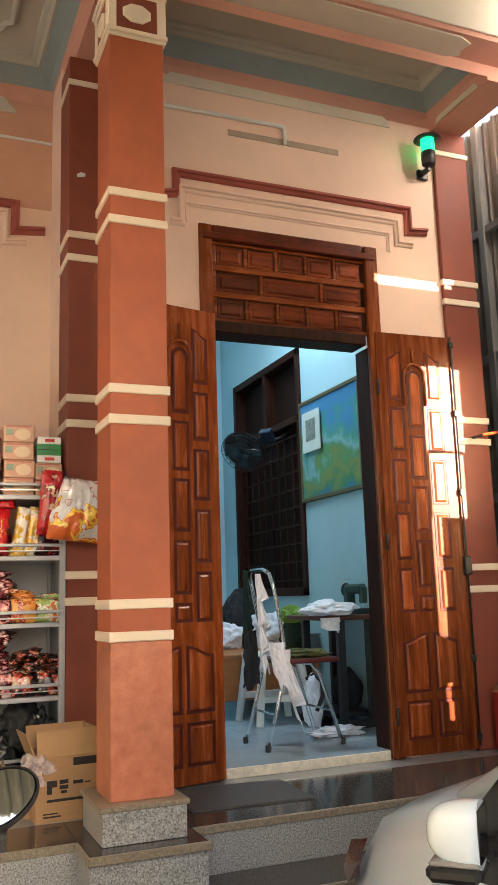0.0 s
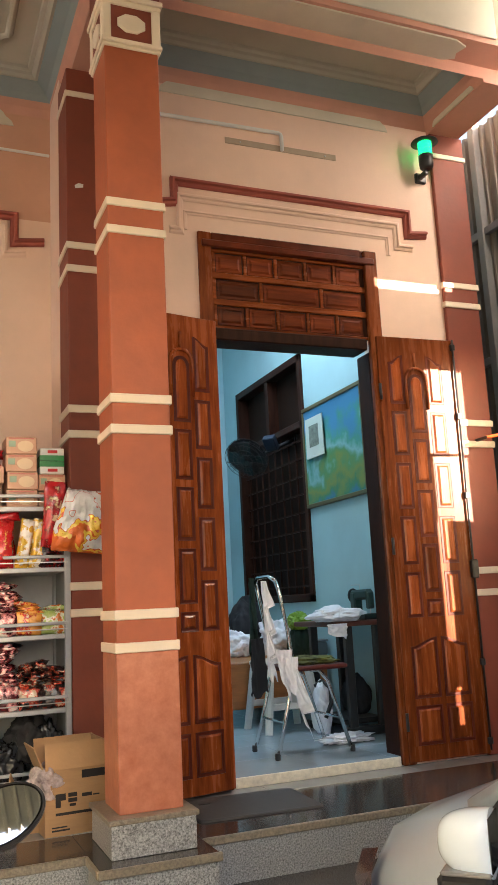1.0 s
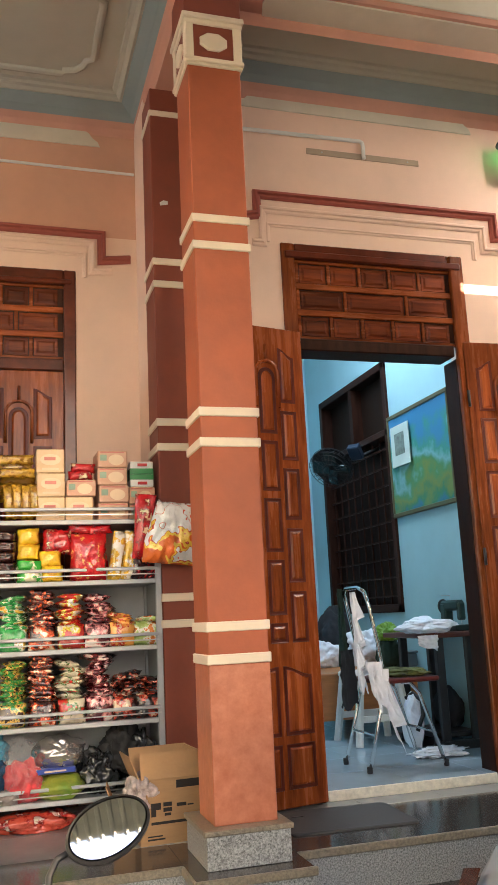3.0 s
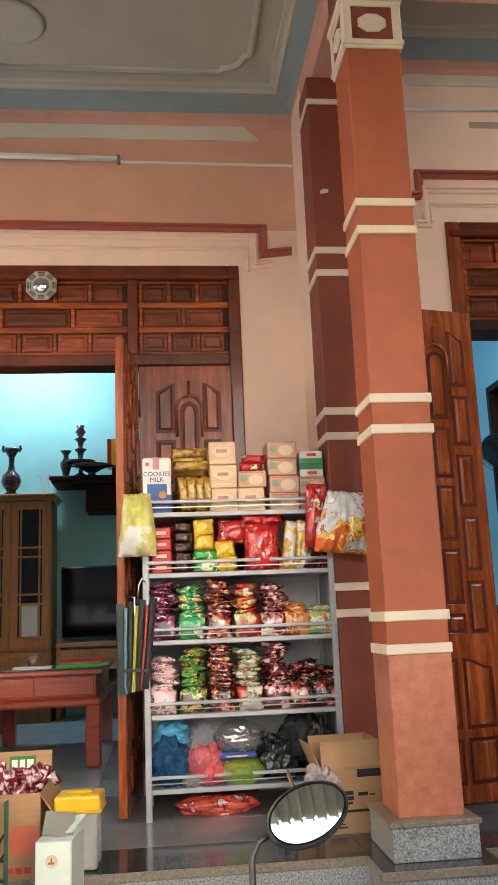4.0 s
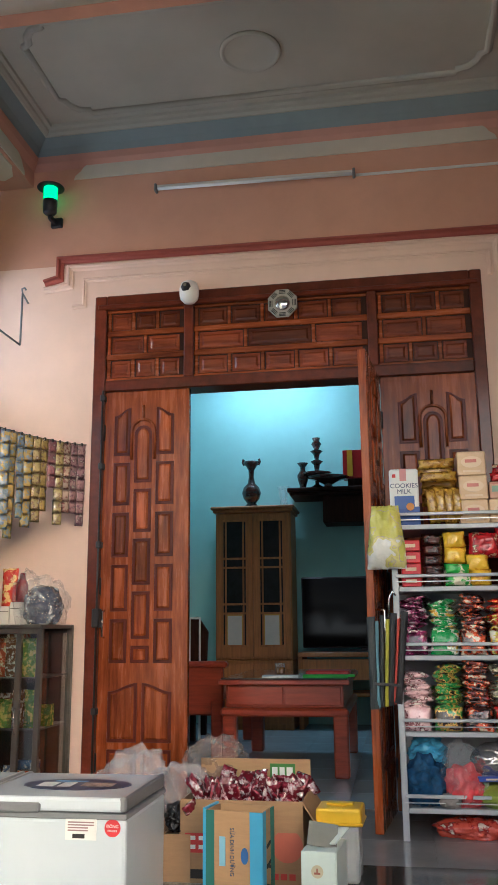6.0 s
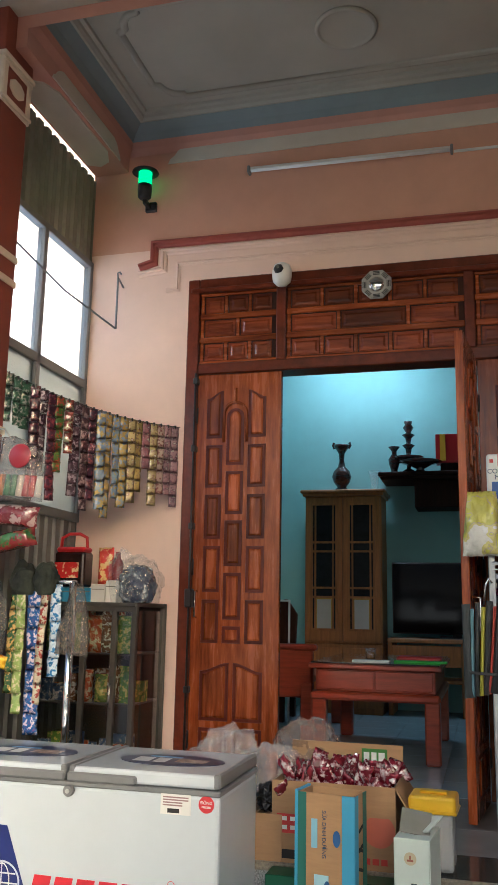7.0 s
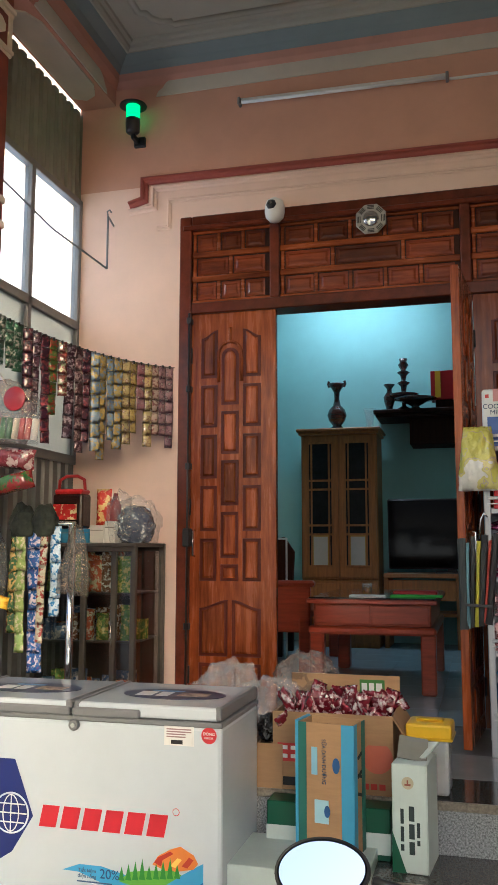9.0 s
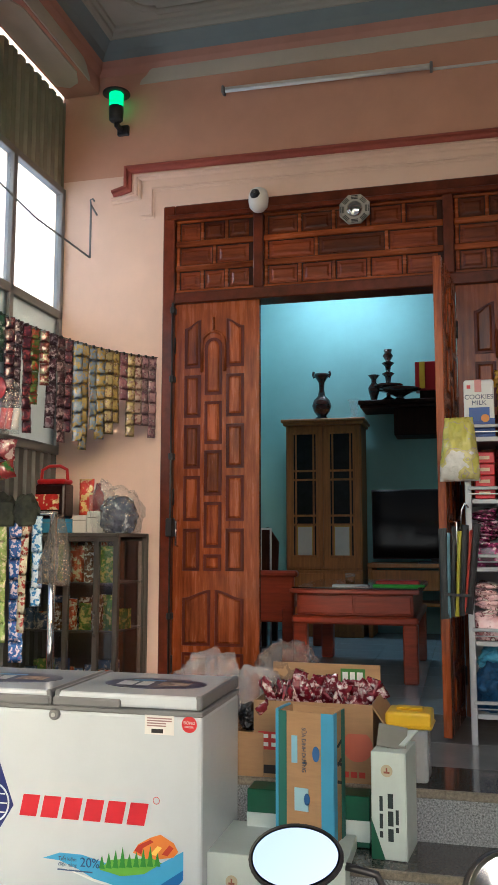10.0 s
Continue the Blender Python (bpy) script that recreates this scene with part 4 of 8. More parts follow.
for s in (-1, 1):
    x0, x1 = (-W + 0.015, -0.004) if s < 0 else (0.004, W - 0.015)
    d = part("cabinet_door", box(x0, x1, 0.0, 0.022, 0.60, 1.86, 0.003), M_WOOD_BROWN, dc, "brown wooden door with latticed glass")
    part("glass", box(x0 + 0.06, x1 - 0.06, -0.004, 0.002, 0.70, 1.80), M_DGLASS, d)
    for zz in (0.70, 0.98, 1.06, 1.38, 1.46, 1.80):
        part("lattice", box(x0 + 0.055, x1 - 0.055, -0.014, 0.0, zz - 0.009, zz + 0.009, 0.002), M_WOOD_BROWN, d)
    for xx in (x0 + 0.055, x0 + 0.085, x1 - 0.085, x1 - 0.055):
        part("lattice", box(xx - 0.008, xx + 0.008, -0.012, 0.0, 0.70, 1.80, 0.002), M_WOOD_BROWN, d)
    part("picture", box((x0 + x1) / 2 - 0.065, (x0 + x1) / 2 + 0.065, -0.009, -0.004, 0.71, 0.96), plain("cream_card", (205, 200, 190), 0.5), d, "cream card behind the glass")
    part("picture_edge", box((x0 + x1) / 2 - 0.075, (x0 + x1) / 2 + 0.075, -0.007, -0.0035, 0.705, 0.972), plain("gold_edge", (190, 150, 70), 0.35, 0.5), d)
    part("drawer_front", box(x0, x1, -0.012, 0.0, 0.36, 0.55, 0.004), M_WOOD_BROWN, dc)
    part("lower_door", box(x0, x1, -0.012, 0.0, 0.05, 0.34, 0.004), M_WOOD_BROWN, dc)
    part("knob", lathe([(0.01, 0), (0.013, 0.012), (0.006, 0.02)], 12), M_CHROME, dc, m=pose((x0 + x1) / 2, -0.012, 0.455, 90))
M_DARKVASE = mat("dark_turned_wood", (0.05, 0.016, 0.01), 0.25, var=0.4, scale=6, stretch=(1, 1, 5), bump=0.03, coat=0.6)
vs = thing("wooden_vase", "dark turned wooden vase with trumpet mouth on the cabinet", "vase", at=(-1.475, 7.95, 1.997))
vs.scale = (0.8, 0.8, 1.05)
part("body", lathe([(0.0, 0.0), (0.085, 0.0), (0.085, 0.02), (0.05, 0.045), (0.095, 0.09), (0.115, 0.14), (0.095, 0.19), (0.045, 0.23), (0.03, 0.29), (0.035, 0.35), (0.065, 0.39), (0.095, 0.41), (0.095, 0.43), (0.02, 0.42)], 32), M_DARKVASE, vs, smooth=True)
for s in (-1, 1):
    part("ear", tube([(s * 0.085, 0, 0.40), (s * 0.105, 0, 0.43), (s * 0.10, 0, 0.45), (s * 0.085, 0, 0.44)], 0.014), M_DARKVASE, vs, smooth=True)
gv = thing("glass_vase", "clear glass vase on the cabinet", "vase", at=(-1.17, 7.98, 1.997))
part("body", lathe([(0.0, 0.0), (0.04, 0.0), (0.035, 0.08), (0.05, 0.16), (0.065, 0.20), (0.06, 0.20), (0.045, 0.16), (0.03, 0.08), (0.0, 0.02)], 20), M_THIN, gv, smooth=True)
al = thing("altar_shelf", "dark wooden altar shelf on the pale blue wall", "shelf", at=(-0.70, 8.05, 2.165))
part("top", box(-0.42, 0.55, -0.22, 0.25, -0.04, 0.0, 0.008), M_WOOD_DARK, al)
part("apron", box(-0.10, 0.50, -0.10, 0.25, -0.32, -0.04, 0.006), M_WOOD_DARK, al)
part("edge_moulding", box(-0.40, 0.53, -0.20, 0.25, -0.07, -0.04, 0.006), M_WOOD_DARK, al)


def turned(name, label, cat, at, profile, material=None, group=""):
    t = thing(name, label, cat, at=at, group=group)
    part("body", lathe(profile, 24), material or M_DARKVASE, t, smooth=True)
    return t


turned("altar_vase", "small dark wooden vase on the altar shelf", "vase", (-0.985, 8.0, 2.165), [(0, 0), (0.05, 0), (0.03, 0.03), (0.05, 0.10), (0.055, 0.14), (0.024, 0.19), (0.024, 0.22), (0.055, 0.26), (0.045, 0.26)])
turned("candle_stand", "dark wooden tiered candle stand on the altar shelf", "candle stand", (-0.85, 8.0, 2.165), [(0, 0), (0.07, 0), (0.07, 0.02), (0.02, 0.05), (0.02, 0.12), (0.13, 0.14), (0.14, 0.16), (0.02, 0.17), (0.03, 0.24), (0.06, 0.27), (0.02, 0.29), (0.03, 0.34), (0.06, 0.37), (0.02, 0.39), (0.05, 0.44), (0.03, 0.47), (0.04, 0.50)])
turned("offering_dish", "shallow dark wooden dish on the altar shelf", "dish", (-0.74, 7.93, 2.165), [(0, 0), (0.06, 0), (0.03, 0.03), (0.10, 0.07), (0.20, 0.10), (0.19, 0.105), (0.02, 0.08)])
rb = thing("red_gift_box", "red and yellow gift box on the altar shelf", "box", at=(-0.46, 8.03, 2.165))
part("box", box(-0.14, 0.16, -0.08, 0.08, 0.09, 0.36, 0.004), plain("red_card", (165, 20, 25), 0.35), rb)
part("ribbon", box(-0.10, -0.05, -0.085, -0.08, 0.11, 0.36), plain("yellow_ribbon", (215, 160, 30), 0.4), rb)
part("stand", box(-0.10, 0.12, -0.06, 0.06, 0.0, 0.09, 0.004), M_WOOD_DARK, rb)

ts = thing("tv_stand", "brown wooden low television stand", "stand", at=(-0.55, 7.85, 0.012))
part("top", box(-0.50, 0.85, -0.04, 0.42, 0.62, 0.66, 0.006), M_WOOD_BROWN, ts)
for x in (-0.48, 0.15, 0.80):
    part("side", box(x - 0.02, x + 0.02, 0, 0.42, 0, 0.62, 0.004), M_WOOD_BROWN, ts)
part("shelf", box(-0.46, 0.78, 0.0, 0.42, 0.28, 0.31, 0.004), M_WOOD_BROWN, ts)
part("drawer_front", box(-0.46, 0.13, -0.01, 0.03, 0.42, 0.60, 0.004), M_WOOD_BROWN, ts)
M_SCREEN = mat("black_screen", (0.003, 0.003, 0.004), 0.10, var=0.1, bump=0, stain=0, spec=0.2)
tv = thing("television", "black flat television on the stand", "television", at=(-0.45, 7.95, 0.672), rx=5)
part("screen", box(-0.55, 0.55, -0.03, 0.0, 0.05, 0.66, 0.004), M_SCREEN, tv)
part("bezel", box(-0.56, 0.56, -0.025, 0.02, 0.04, 0.67, 0.006), M_BLACK, tv)
part("foot", box(-0.15, 0.15, -0.10, 0.08, 0.0, 0.015, 0.004, box(-0.04, 0.04, -0.01, 0.02, 0.01, 0.06)), M_BLACK, tv)

ct = thing("coffee_table", "dark red lacquered wooden table with thick legs", "table", at=(-0.865, 5.95, 0.012))
part("tabletop", box(-0.40, 0.40, -0.62, 0.62, 0.535, 0.565, 0.006), M_REDWOOD, ct)
part("glass_top", box(-0.385, 0.385, -0.60, 0.60, 0.566, 0.574, 0.002), mat("dark_table_glass", (0.03, 0.03, 0.03), 0.05, var=0, bump=0, stain=0, coat=1), ct, "dark glass sheet")
part("apron", box(-0.36, 0.36, -0.58, 0.58, 0.40, 0.535, 0.006), M_REDWOOD, ct)
part("lower_rail", box(-0.39, 0.39, -0.61, 0.61, 0.35, 0.40, 0.014), M_REDWOOD, ct)
for x0 in (-0.345, 0.005):
    part("drawer_front", box(x0, x0 + 0.34, -0.592, -0.58, 0.415, 0.525, 0.004), M_REDWOOD, ct)
for sx in (-1, 1):
    for sy in (-1, 1):
        part("leg", box(sx * 0.34 - 0.045, sx * 0.34 + 0.045, sy * 0.55 - 0.045, sy * 0.55 + 0.045, 0.0, 0.36, 0.010), M_REDWOOD, ct)
tr = thing("serving_tray", "red plastic tray on the table", "tray", at=(-0.62, 5.75, 0.586))
part("tray", box(-0.14, 0.14, -0.10, 0.10, 0, 0.03, 0.008), plain("red_plastic", (190, 25, 25), 0.3), tr)
gp = thing("green_folder", "bright green folder on the table", "folder", at=(-0.60, 5.52, 0.586))
part("cover", box(-0.16, 0.16, -0.04, 0.05, 0, 0.014, 0.003), plain("green_plastic", (60, 190, 40), 0.35), gp)
wp = thing("paper_sheet", "white paper sheet on the table", "paper", at=(-0.92, 5.55, 0.586))
part("sheet", box(-0.10, 0.13, -0.05, 0.05, 0, 0.008, 0.001), M_WHITE, wp)
tg = thing("tea_glass", "small glass of amber tea on the table", "glass", at=(-0.93, 5.70, 0.586))
part("glass", lathe([(0, 0), (0.03, 0), (0.035, 0.075), (0.033, 0.075), (0.028, 0.005)], 20), M_THIN, tg, smooth=True)
part("tea", lathe([(0, 0.004), (0.027, 0.004), (0.03, 0.05), (0, 0.05)], 20), plain("amber_tea", (160, 95, 10), 0.1), tg, smooth=True)
bn = thing("wooden_bench", "dark red lacquered wooden bench beside the table", "bench", at=(-1.75, 6.3, 0.012))
part("seat", box(-0.35, 0.35, -0.35, 0.9, 0.38, 0.43, 0.01), M_REDWOOD, bn)
part("arm", box(-0.35, 0.40, -0.40, -0.34, 0.30, 0.63, 0.012), M_REDWOOD, bn)
part("arm_rail", box(-0.37, 0.43, -0.42, -0.33, 0.61, 0.655, 0.014), M_REDWOOD, bn)
part("backrest", box(-0.40, -0.34, -0.40, 0.95, 0.43, 0.95, 0.012), M_REDWOOD, bn)
for x in (-0.33, 0.36):
    for y in (-0.37, 0.85):
        part("leg", box(x - 0.04, x + 0.04, y - 0.04, y + 0.04, 0, 0.40, 0.008), M_REDWOOD, bn)
ch = thing("carved_chair", "dark carved wooden chair by the cabinet", "chair", at=(-2.05, 7.2, 0.012))
part("backrest", prism([(-0.25, 0.45), (0.25, 0.45), (0.27, 0.85), (0.18, 0.98), (0.08, 0.96), (0, 1.02), (-0.08, 0.96), (-0.18, 0.98), (-0.27, 0.85)], 0.2, 0.25, bevel=0.008), M_WOOD_DARK, ch)
part("seat", box(-0.27, 0.27, -0.25, 0.25, 0.40, 0.45, 0.01), M_WOOD_DARK, ch)
for x in (-0.23, 0.23):
    for y in (-0.21, 0.21):
        part("leg", box(x - 0.03, x + 0.03, y - 0.03, y + 0.03, 0, 0.40, 0.006), M_WOOD_DARK, ch)
fr = thing("standing_frame", "white metal frame standing beside the chair", "frame", at=(-1.78, 6.9, 0.012))
part("frame", box(-0.05, 0.05, 0, 0.01, 0.95, 0.965, 0.002, box(-0.05, -0.035, 0, 0.01, 0.0, 0.965, 0.002, box(0.035, 0.05, 0, 0.01, 0.0, 0.965, 0.002))), M_WHITE, fr)

# ---- sewing room ----
wr = thing("window_1", "dark wooden window with an iron grille in the sewing room", "window", at=(2.80, 0, 0), kind="structure")
y0, y1, z0, z1 = WIN_R
for a, b, c, d in ((y0, y0 + 0.06, z0, z1), (y1 - 0.06, y1, z0, z1), (y0, y1, z0, z0 + 0.06), (y0, y1, z1 - 0.06, z1), (y0, y1, 2.16, 2.21)):
    part("frame", box(-0.02, 0.10, a, b, c, d, 0.004), M_WOOD_DARK, wr)
# dark panel added in place of the darkness behind the grille
part("shutter", box(0.08, 0.11, y0 + 0.05, y1 - 0.05, z0 + 0.05, z1 - 0.05), mat("dark_window_backing", (0.022, 0.010, 0.006), 0.6, spec=0.1, var=0.3, stretch=(1, 6, 1)), wr)
part("mullion", box(-0.01, 0.08, (y0 + y1) / 2 - 0.03, (y0 + y1) / 2 + 0.03, 2.2, z1), M_WOOD_DARK, wr)
for i in range(9):
    y = y0 + 0.06 + (y1 - y0 - 0.12) * (i + 0.5) / 9
    part("grille_bar", box(0.03, 0.042, y - 0.006, y + 0.006, z0 + 0.05, 2.17), M_WOOD_DARK, wr)
for i in range(9):
    z = z0 + 0.12 + i * 0.14
    part("grille_bar", box(0.028, 0.044, y0 + 0.05, y1 - 0.05, z - 0.006, z + 0.006), M_WOOD_DARK, wr)

M_PAINTING = bpy.data.materials.new("landscape_painting")
M_PAINTING.use_nodes = True
pn, pl = M_PAINTING.node_tree.nodes, M_PAINTING.node_tree.links
p_tc, p_no, p_add, p_sep, p_ramp = pn.new("ShaderNodeTexCoord"), pn.new("ShaderNodeTexNoise"), pn.new("ShaderNodeMath"), pn.new("ShaderNodeSeparateXYZ"), pn.new("ShaderNodeValToRGB")
p_no.inputs["Scale"].default_value, p_no.inputs["Detail"].default_value = 4.5, 5
p_add.operation = "MULTIPLY_ADD"
p_add.inputs[1].default_value = 0.9
pl.new(p_tc.outputs["Object"], p_no.inputs["Vector"])
pl.new(p_tc.outputs["Object"], p_sep.inputs[0])
pl.new(p_no.outputs["Fac"], p_add.inputs[0])
pl.new(p_sep.outputs["Z"], p_add.inputs[2])
pl.new(p_add.outputs[0], p_ramp.inputs[0])
els = p_ramp.color_ramp.elements
els[0].position, els[0].color = 0.25, (0.03, 0.10, 0.05, 1)
els[1].position, els[1].color = 1.0, (0.05, 0.22, 0.42, 1)
for p, c in ((0.38, (0.02, 0.16, 0.30)), (0.47, (0.04, 0.20, 0.10)), (0.56, (0.20, 0.24, 0.05)), (0.66, (0.08, 0.25, 0.10)), (0.76, (0.22, 0.42, 0.45)), (0.86, (0.06, 0.28, 0.20))):
    e = els.new(p)
    e.color = (*c, 1)
pl.new(p_ramp.outputs[0], pn["Principled BSDF"].inputs["Base Color"])
pn["Principled BSDF"].inputs["Roughness"].default_value = 0.35
pa = thing("landscape_painting", "large framed green and blue landscape painting", "painting", at=(2.80, 5.27, 1.55), rx=0)
part("canvas", box(-0.02, -0.008, -0.44, 0.43, 0.0, 0.70), M_PAINTING, pa)
for a, b, c, d in ((-0.46, 0.45, -0.03, 0.0), (-0.46, 0.45, 0.70, 0.73), (-0.46, -0.44, 0, 0.70), (0.43, 0.45, 0, 0.70)):
    part("frame", box(-0.03, 0.0, a, b, c, d, 0.004), plain("bronze_frame", (110, 100, 70), 0.4, 0.4), pa)
sp = thing("small_poster", "small white calendar sheet hung over the painting", "calendar", at=(2.765, 5.50, 1.88))
part("sheet", box(-0.006, 0.0, -0.14, 0.14, 0.0, 0.30), plain("calendar_paper", (205, 215, 205), 0.6), sp)
part("print", box(-0.008, -0.006, -0.07, 0.08, 0.08, 0.24), mat("faded_print", srgb(120, 130, 120), 0.6, var=0.5, scale=25, stain=0), sp)
bp2 = thing("framed_picture", "dark framed picture on the back wall", "picture", at=(2.30, BACK_R, 1.27))
bp2.scale = (1, 1, 0.87)
part("frame", box(-0.35, 0.44, -0.03, 0.0, 0.0, 0.95, 0.006), M_WOOD_DARK, bp2)
part("print", box(-0.31, 0.40, -0.034, -0.03, 0.04, 0.91), plain("grey_blue_print", (120, 150, 160), 0.3), bp2)

fn = thing("wall_fan", "black wall fan at rest on a bracket by the window", "fan", at=(2.42, 6.05, 1.93), rz=-50, rx=42)
part("guard_disc", lathe([(0.0, 0.088), (0.15, 0.082), (0.165, 0.07), (0.15, 0.078)], 28), M_BLACK, fn, m=pose(0, 0, 0, -90))
for r in (0.06, 0.10, 0.14, 0.17):
    for y in (0.02 * (r / 0.17), 0.09 - 0.02 * (r / 0.17)):
        part("guard_ring", tube([(r * math.cos(a), y, r * math.sin(a)) for a in [i * math.pi / 12 for i in range(25)]], 0.0025, 5), M_BLACK, fn)
for i in range(24):
    a = i * math.pi / 12
    part("guard_wire", tube([(0.03 * math.cos(a), 0.0, 0.03 * math.sin(a)), (0.17 * math.cos(a), 0.03, 0.17 * math.sin(a)), (0.172 * math.cos(a), 0.06, 0.172 * math.sin(a)), (0.03 * math.cos(a), 0.09, 0.03 * math.sin(a))], 0.0018, 4), M_BLACK, fn)
for i in range(4):
    part("blade", moved(box(0.02, 0.15, -0.002, 0.002, -0.04, 0.05, 0.001), pose(0, 0.045, 0, 20, i * 90 + 15, 0)), plain("smoky_blade", (40, 60, 62), 0.2), fn)
part("motor", lathe([(0.0, 0), (0.05, 0.0), (0.055, 0.08), (0.03, 0.12), (0, 0.12)], 20), M_BLACK, fn, smooth=True, m=pose(0, 0.09, 0, -90))
part("bracket", tube([(0, 0.15, 0), (0.02, 0.17, -0.08), (0.10, 0.30, -0.10), (0.30, 0.42, -0.10)], 0.016), M_BLACK, fn, smooth=True)
part("control_box", box(0.10, 0.20, 0.2, 0.26, -0.06, 0.06, 0.006), plain("blue_white_box", (45, 58, 75), 0.4), fn)

# steel chair hung with cloth
sc = thing("steel_chair", "chromed steel folding chair with a dark red seat", "chair", at=(2.03, 4.43, 0.045))
for y in (-0.15, 0.15):
    part("leg", tube([(-0.22, y * 1.06, 0.0), (-0.15, y, 0.24), (-0.095, y, 0.44), (-0.12, y, 0.65), (-0.155, y, 0.84), (-0.175, y * 0.95, 0.92)], 0.011), M_CHROME, sc, smooth=True)
    part("leg", tube([(0.22, y * 1.06, 0.0), (0.10, y, 0.38), (0.05, y, 0.435), (0.0, y, 0.44)], 0.011), M_CHROME, sc, smooth=True)
    for x in (-0.22, 0.22):
        part("rubber_foot", lathe([(0.013, 0), (0.015, 0.005), (0.015, 0.03), (0.012, 0.035)], 12), M_BLACK, sc, m=pose(x, y * 1.06, 0))
part("top_rail", tube([(-0.175, -0.143, 0.92), (-0.185, -0.08, 0.945), (-0.185, 0.08, 0.945), (-0.175, 0.143, 0.92)], 0.011), M_CHROME, sc, smooth=True)
part("stretcher", tube([(-0.167, -0.155, 0.18), (-0.167, 0.155, 0.18)], 0.007), M_CHROME, sc, smooth=True)
part("stretcher", tube([(0.163, -0.155, 0.18), (0.163, 0.155, 0.18)], 0.007), M_CHROME, sc, smooth=True)
part("seat", box(-0.14, 0.22, -0.17, 0.17, 0.435, 0.462, 0.012, seg=2), plain("dark_red_vinyl", (90, 30, 25), 0.4), sc, "dark red vinyl seat")


def cloth(name, label, at, w, h, material, seed, rz=0, rx=0, folds=3, depth=0.035, tip=0.0, group="", jag=0):
    """A hanging piece of cloth with soft folds; tip pulls the lower corner down."""
    c = thing(name, label, "cloth", at=at, group=group, rz=rz, rx=rx)
    one = bmesh.new()
    nx, nz = 14, (36 if jag else 14)
    rnd = random.Random(seed)
    ph = rnd.uniform(0, 6)
    for off in (0.0, 0.004):
        g = []
        for k in range(nz + 1):
            row = []
            for i in range(nx + 1):
                u, v = i / nx - 0.5, k / nz
                z = -h * v * (1 + tip * (u + 0.5) + 0.06 * math.sin(u * 9 + ph))
                x = w * u * (1 - 0.35 * v * tip + 0.1 * v * math.sin(ph))
                if jag:         # stepped points along one edge
                    x = w * ((u + 0.5) * (0.35 + 0.65 * ((v * jag) % 1.0)) - 0.5 + 0.25 * v)
                y = depth * (0.3 + 0.7 * v) * math.sin(u * folds * 6.28 + ph + v) + 0.012 * noise.noise(Vector((u * 6, v * 6, seed)))
                row.append(one.verts.new((x, y + off, z)))
            g.append(row)
        for k in range(nz):
            for i in range(nx):
                one.faces.new((g[k][i], g[k][i + 1], g[k + 1][i + 1], g[k + 1][i]))
    part("fabric", one, material, c, smooth=True)
    return c


M_CLOTHW = mat("white_cotton", (0.84, 0.86, 0.93), 0.9, var=0.06, scale=30, bump=0.2, bscale=200)
M_CLOTHG = mat("dark_green_cotton", (0.02, 0.045, 0.03), 0.9, var=0.2, scale=30, bump=0.2, bscale=200)
M_CLOTHN = mat("grey_navy_cotton", (0.022, 0.023, 0.028), 0.9, var=0.2, scale=30, bump=0.2, bscale=200)
cloth("draped_cloth", "dark green cloth draped over the chair back", (1.80, 4.50, 0.99), 0.17, 0.42, M_CLOTHG, 3, rz=60, folds=1.2, depth=0.02)
cloth("draped_cloth", "grey cloth hanging on the chair back", (1.785, 4.42, 0.66), 0.15, 0.30, M_CLOTHN, 4, rz=40, folds=0.8, depth=0.015)
cloth("draped_cloth", "white cloth pieces hung on the chair back", (1.80, 4.265, 0.965), 0.075, 0.50, M_CLOTHW, 5, rz=10, folds=0.5, depth=0.012, jag=3.6, group="white cloths on the chair")
cloth("draped_cloth", "white cloth pieces hung on the chair back", (1.865, 4.24, 0.60), 0.09, 0.14, M_CLOTHW, 6, rz=-10, tip=0.9, folds=0.6, depth=0.012, group="white cloths on the chair")
cloth("draped_cloth", "white cloth pieces hung on the chair back", (1.90, 4.235, 0.56), 0.10, 0.13, M_CLOTHW, 17, rz=20, tip=0.9, folds=0.6, depth=0.012, group="white cloths on the chair")
cloth("draped_cloth", "white cloth pieces hung on the chair back", (1.945, 4.22, 0.50), 0.10, 0.20, M_CLOTHW, 7, rz=-25, tip=0.8, folds=0.6, depth=0.012, jag=1.6, group="white cloths on the chair")


def heap(name, label, at, sx, sy, sz, material, seed, category="cloth", rough=0.35, freq=3.0, group="", smooth=True, rz=0):
    """A crumpled rounded mass resting on its base."""
    h = thing(name, label, category, at=at, group=group, rz=rz)
    one = bmesh.new()
    bmesh.ops.create_icosphere(one, subdivisions=5, radius=1)
    off = Vector((seed * 7.3, seed * 1.7, seed * 3.1))
    for v in one.verts:
        n = v.co.normalized()
        d = 1.0 + rough * (0.9 * noise.noise(n * freq * 0.55 + off) + 0.35 * noise.noise(n * freq * 1.3 + off) - 0.35 * abs(noise.noise(n * freq * 2.1 + off)) + 0.10 * noise.noise(n * freq * 4.5 + off))
        p = n * d
        v.co = Vector((p.x * sx, p.y * sy, max(-0.0, (p.z + 0.75)) * sz / 1.75))
    part("folds", one, material, h, smooth=smooth)
    return h


bd = thing("wooden_bed", "plain varnished wooden bed base heaped with cloth", "bed", at=(2.0, 5.87, 0.045))
part("side_board", box(-0.75, 0.72, -0.42, -0.38, 0.12, 0.42, 0.006), mat("orange_varnished_wood", (0.42, 0.16, 0.045), 0.35, var=0.25, scale=4, stretch=(0.8, 6, 6), coat=0.3), bd)
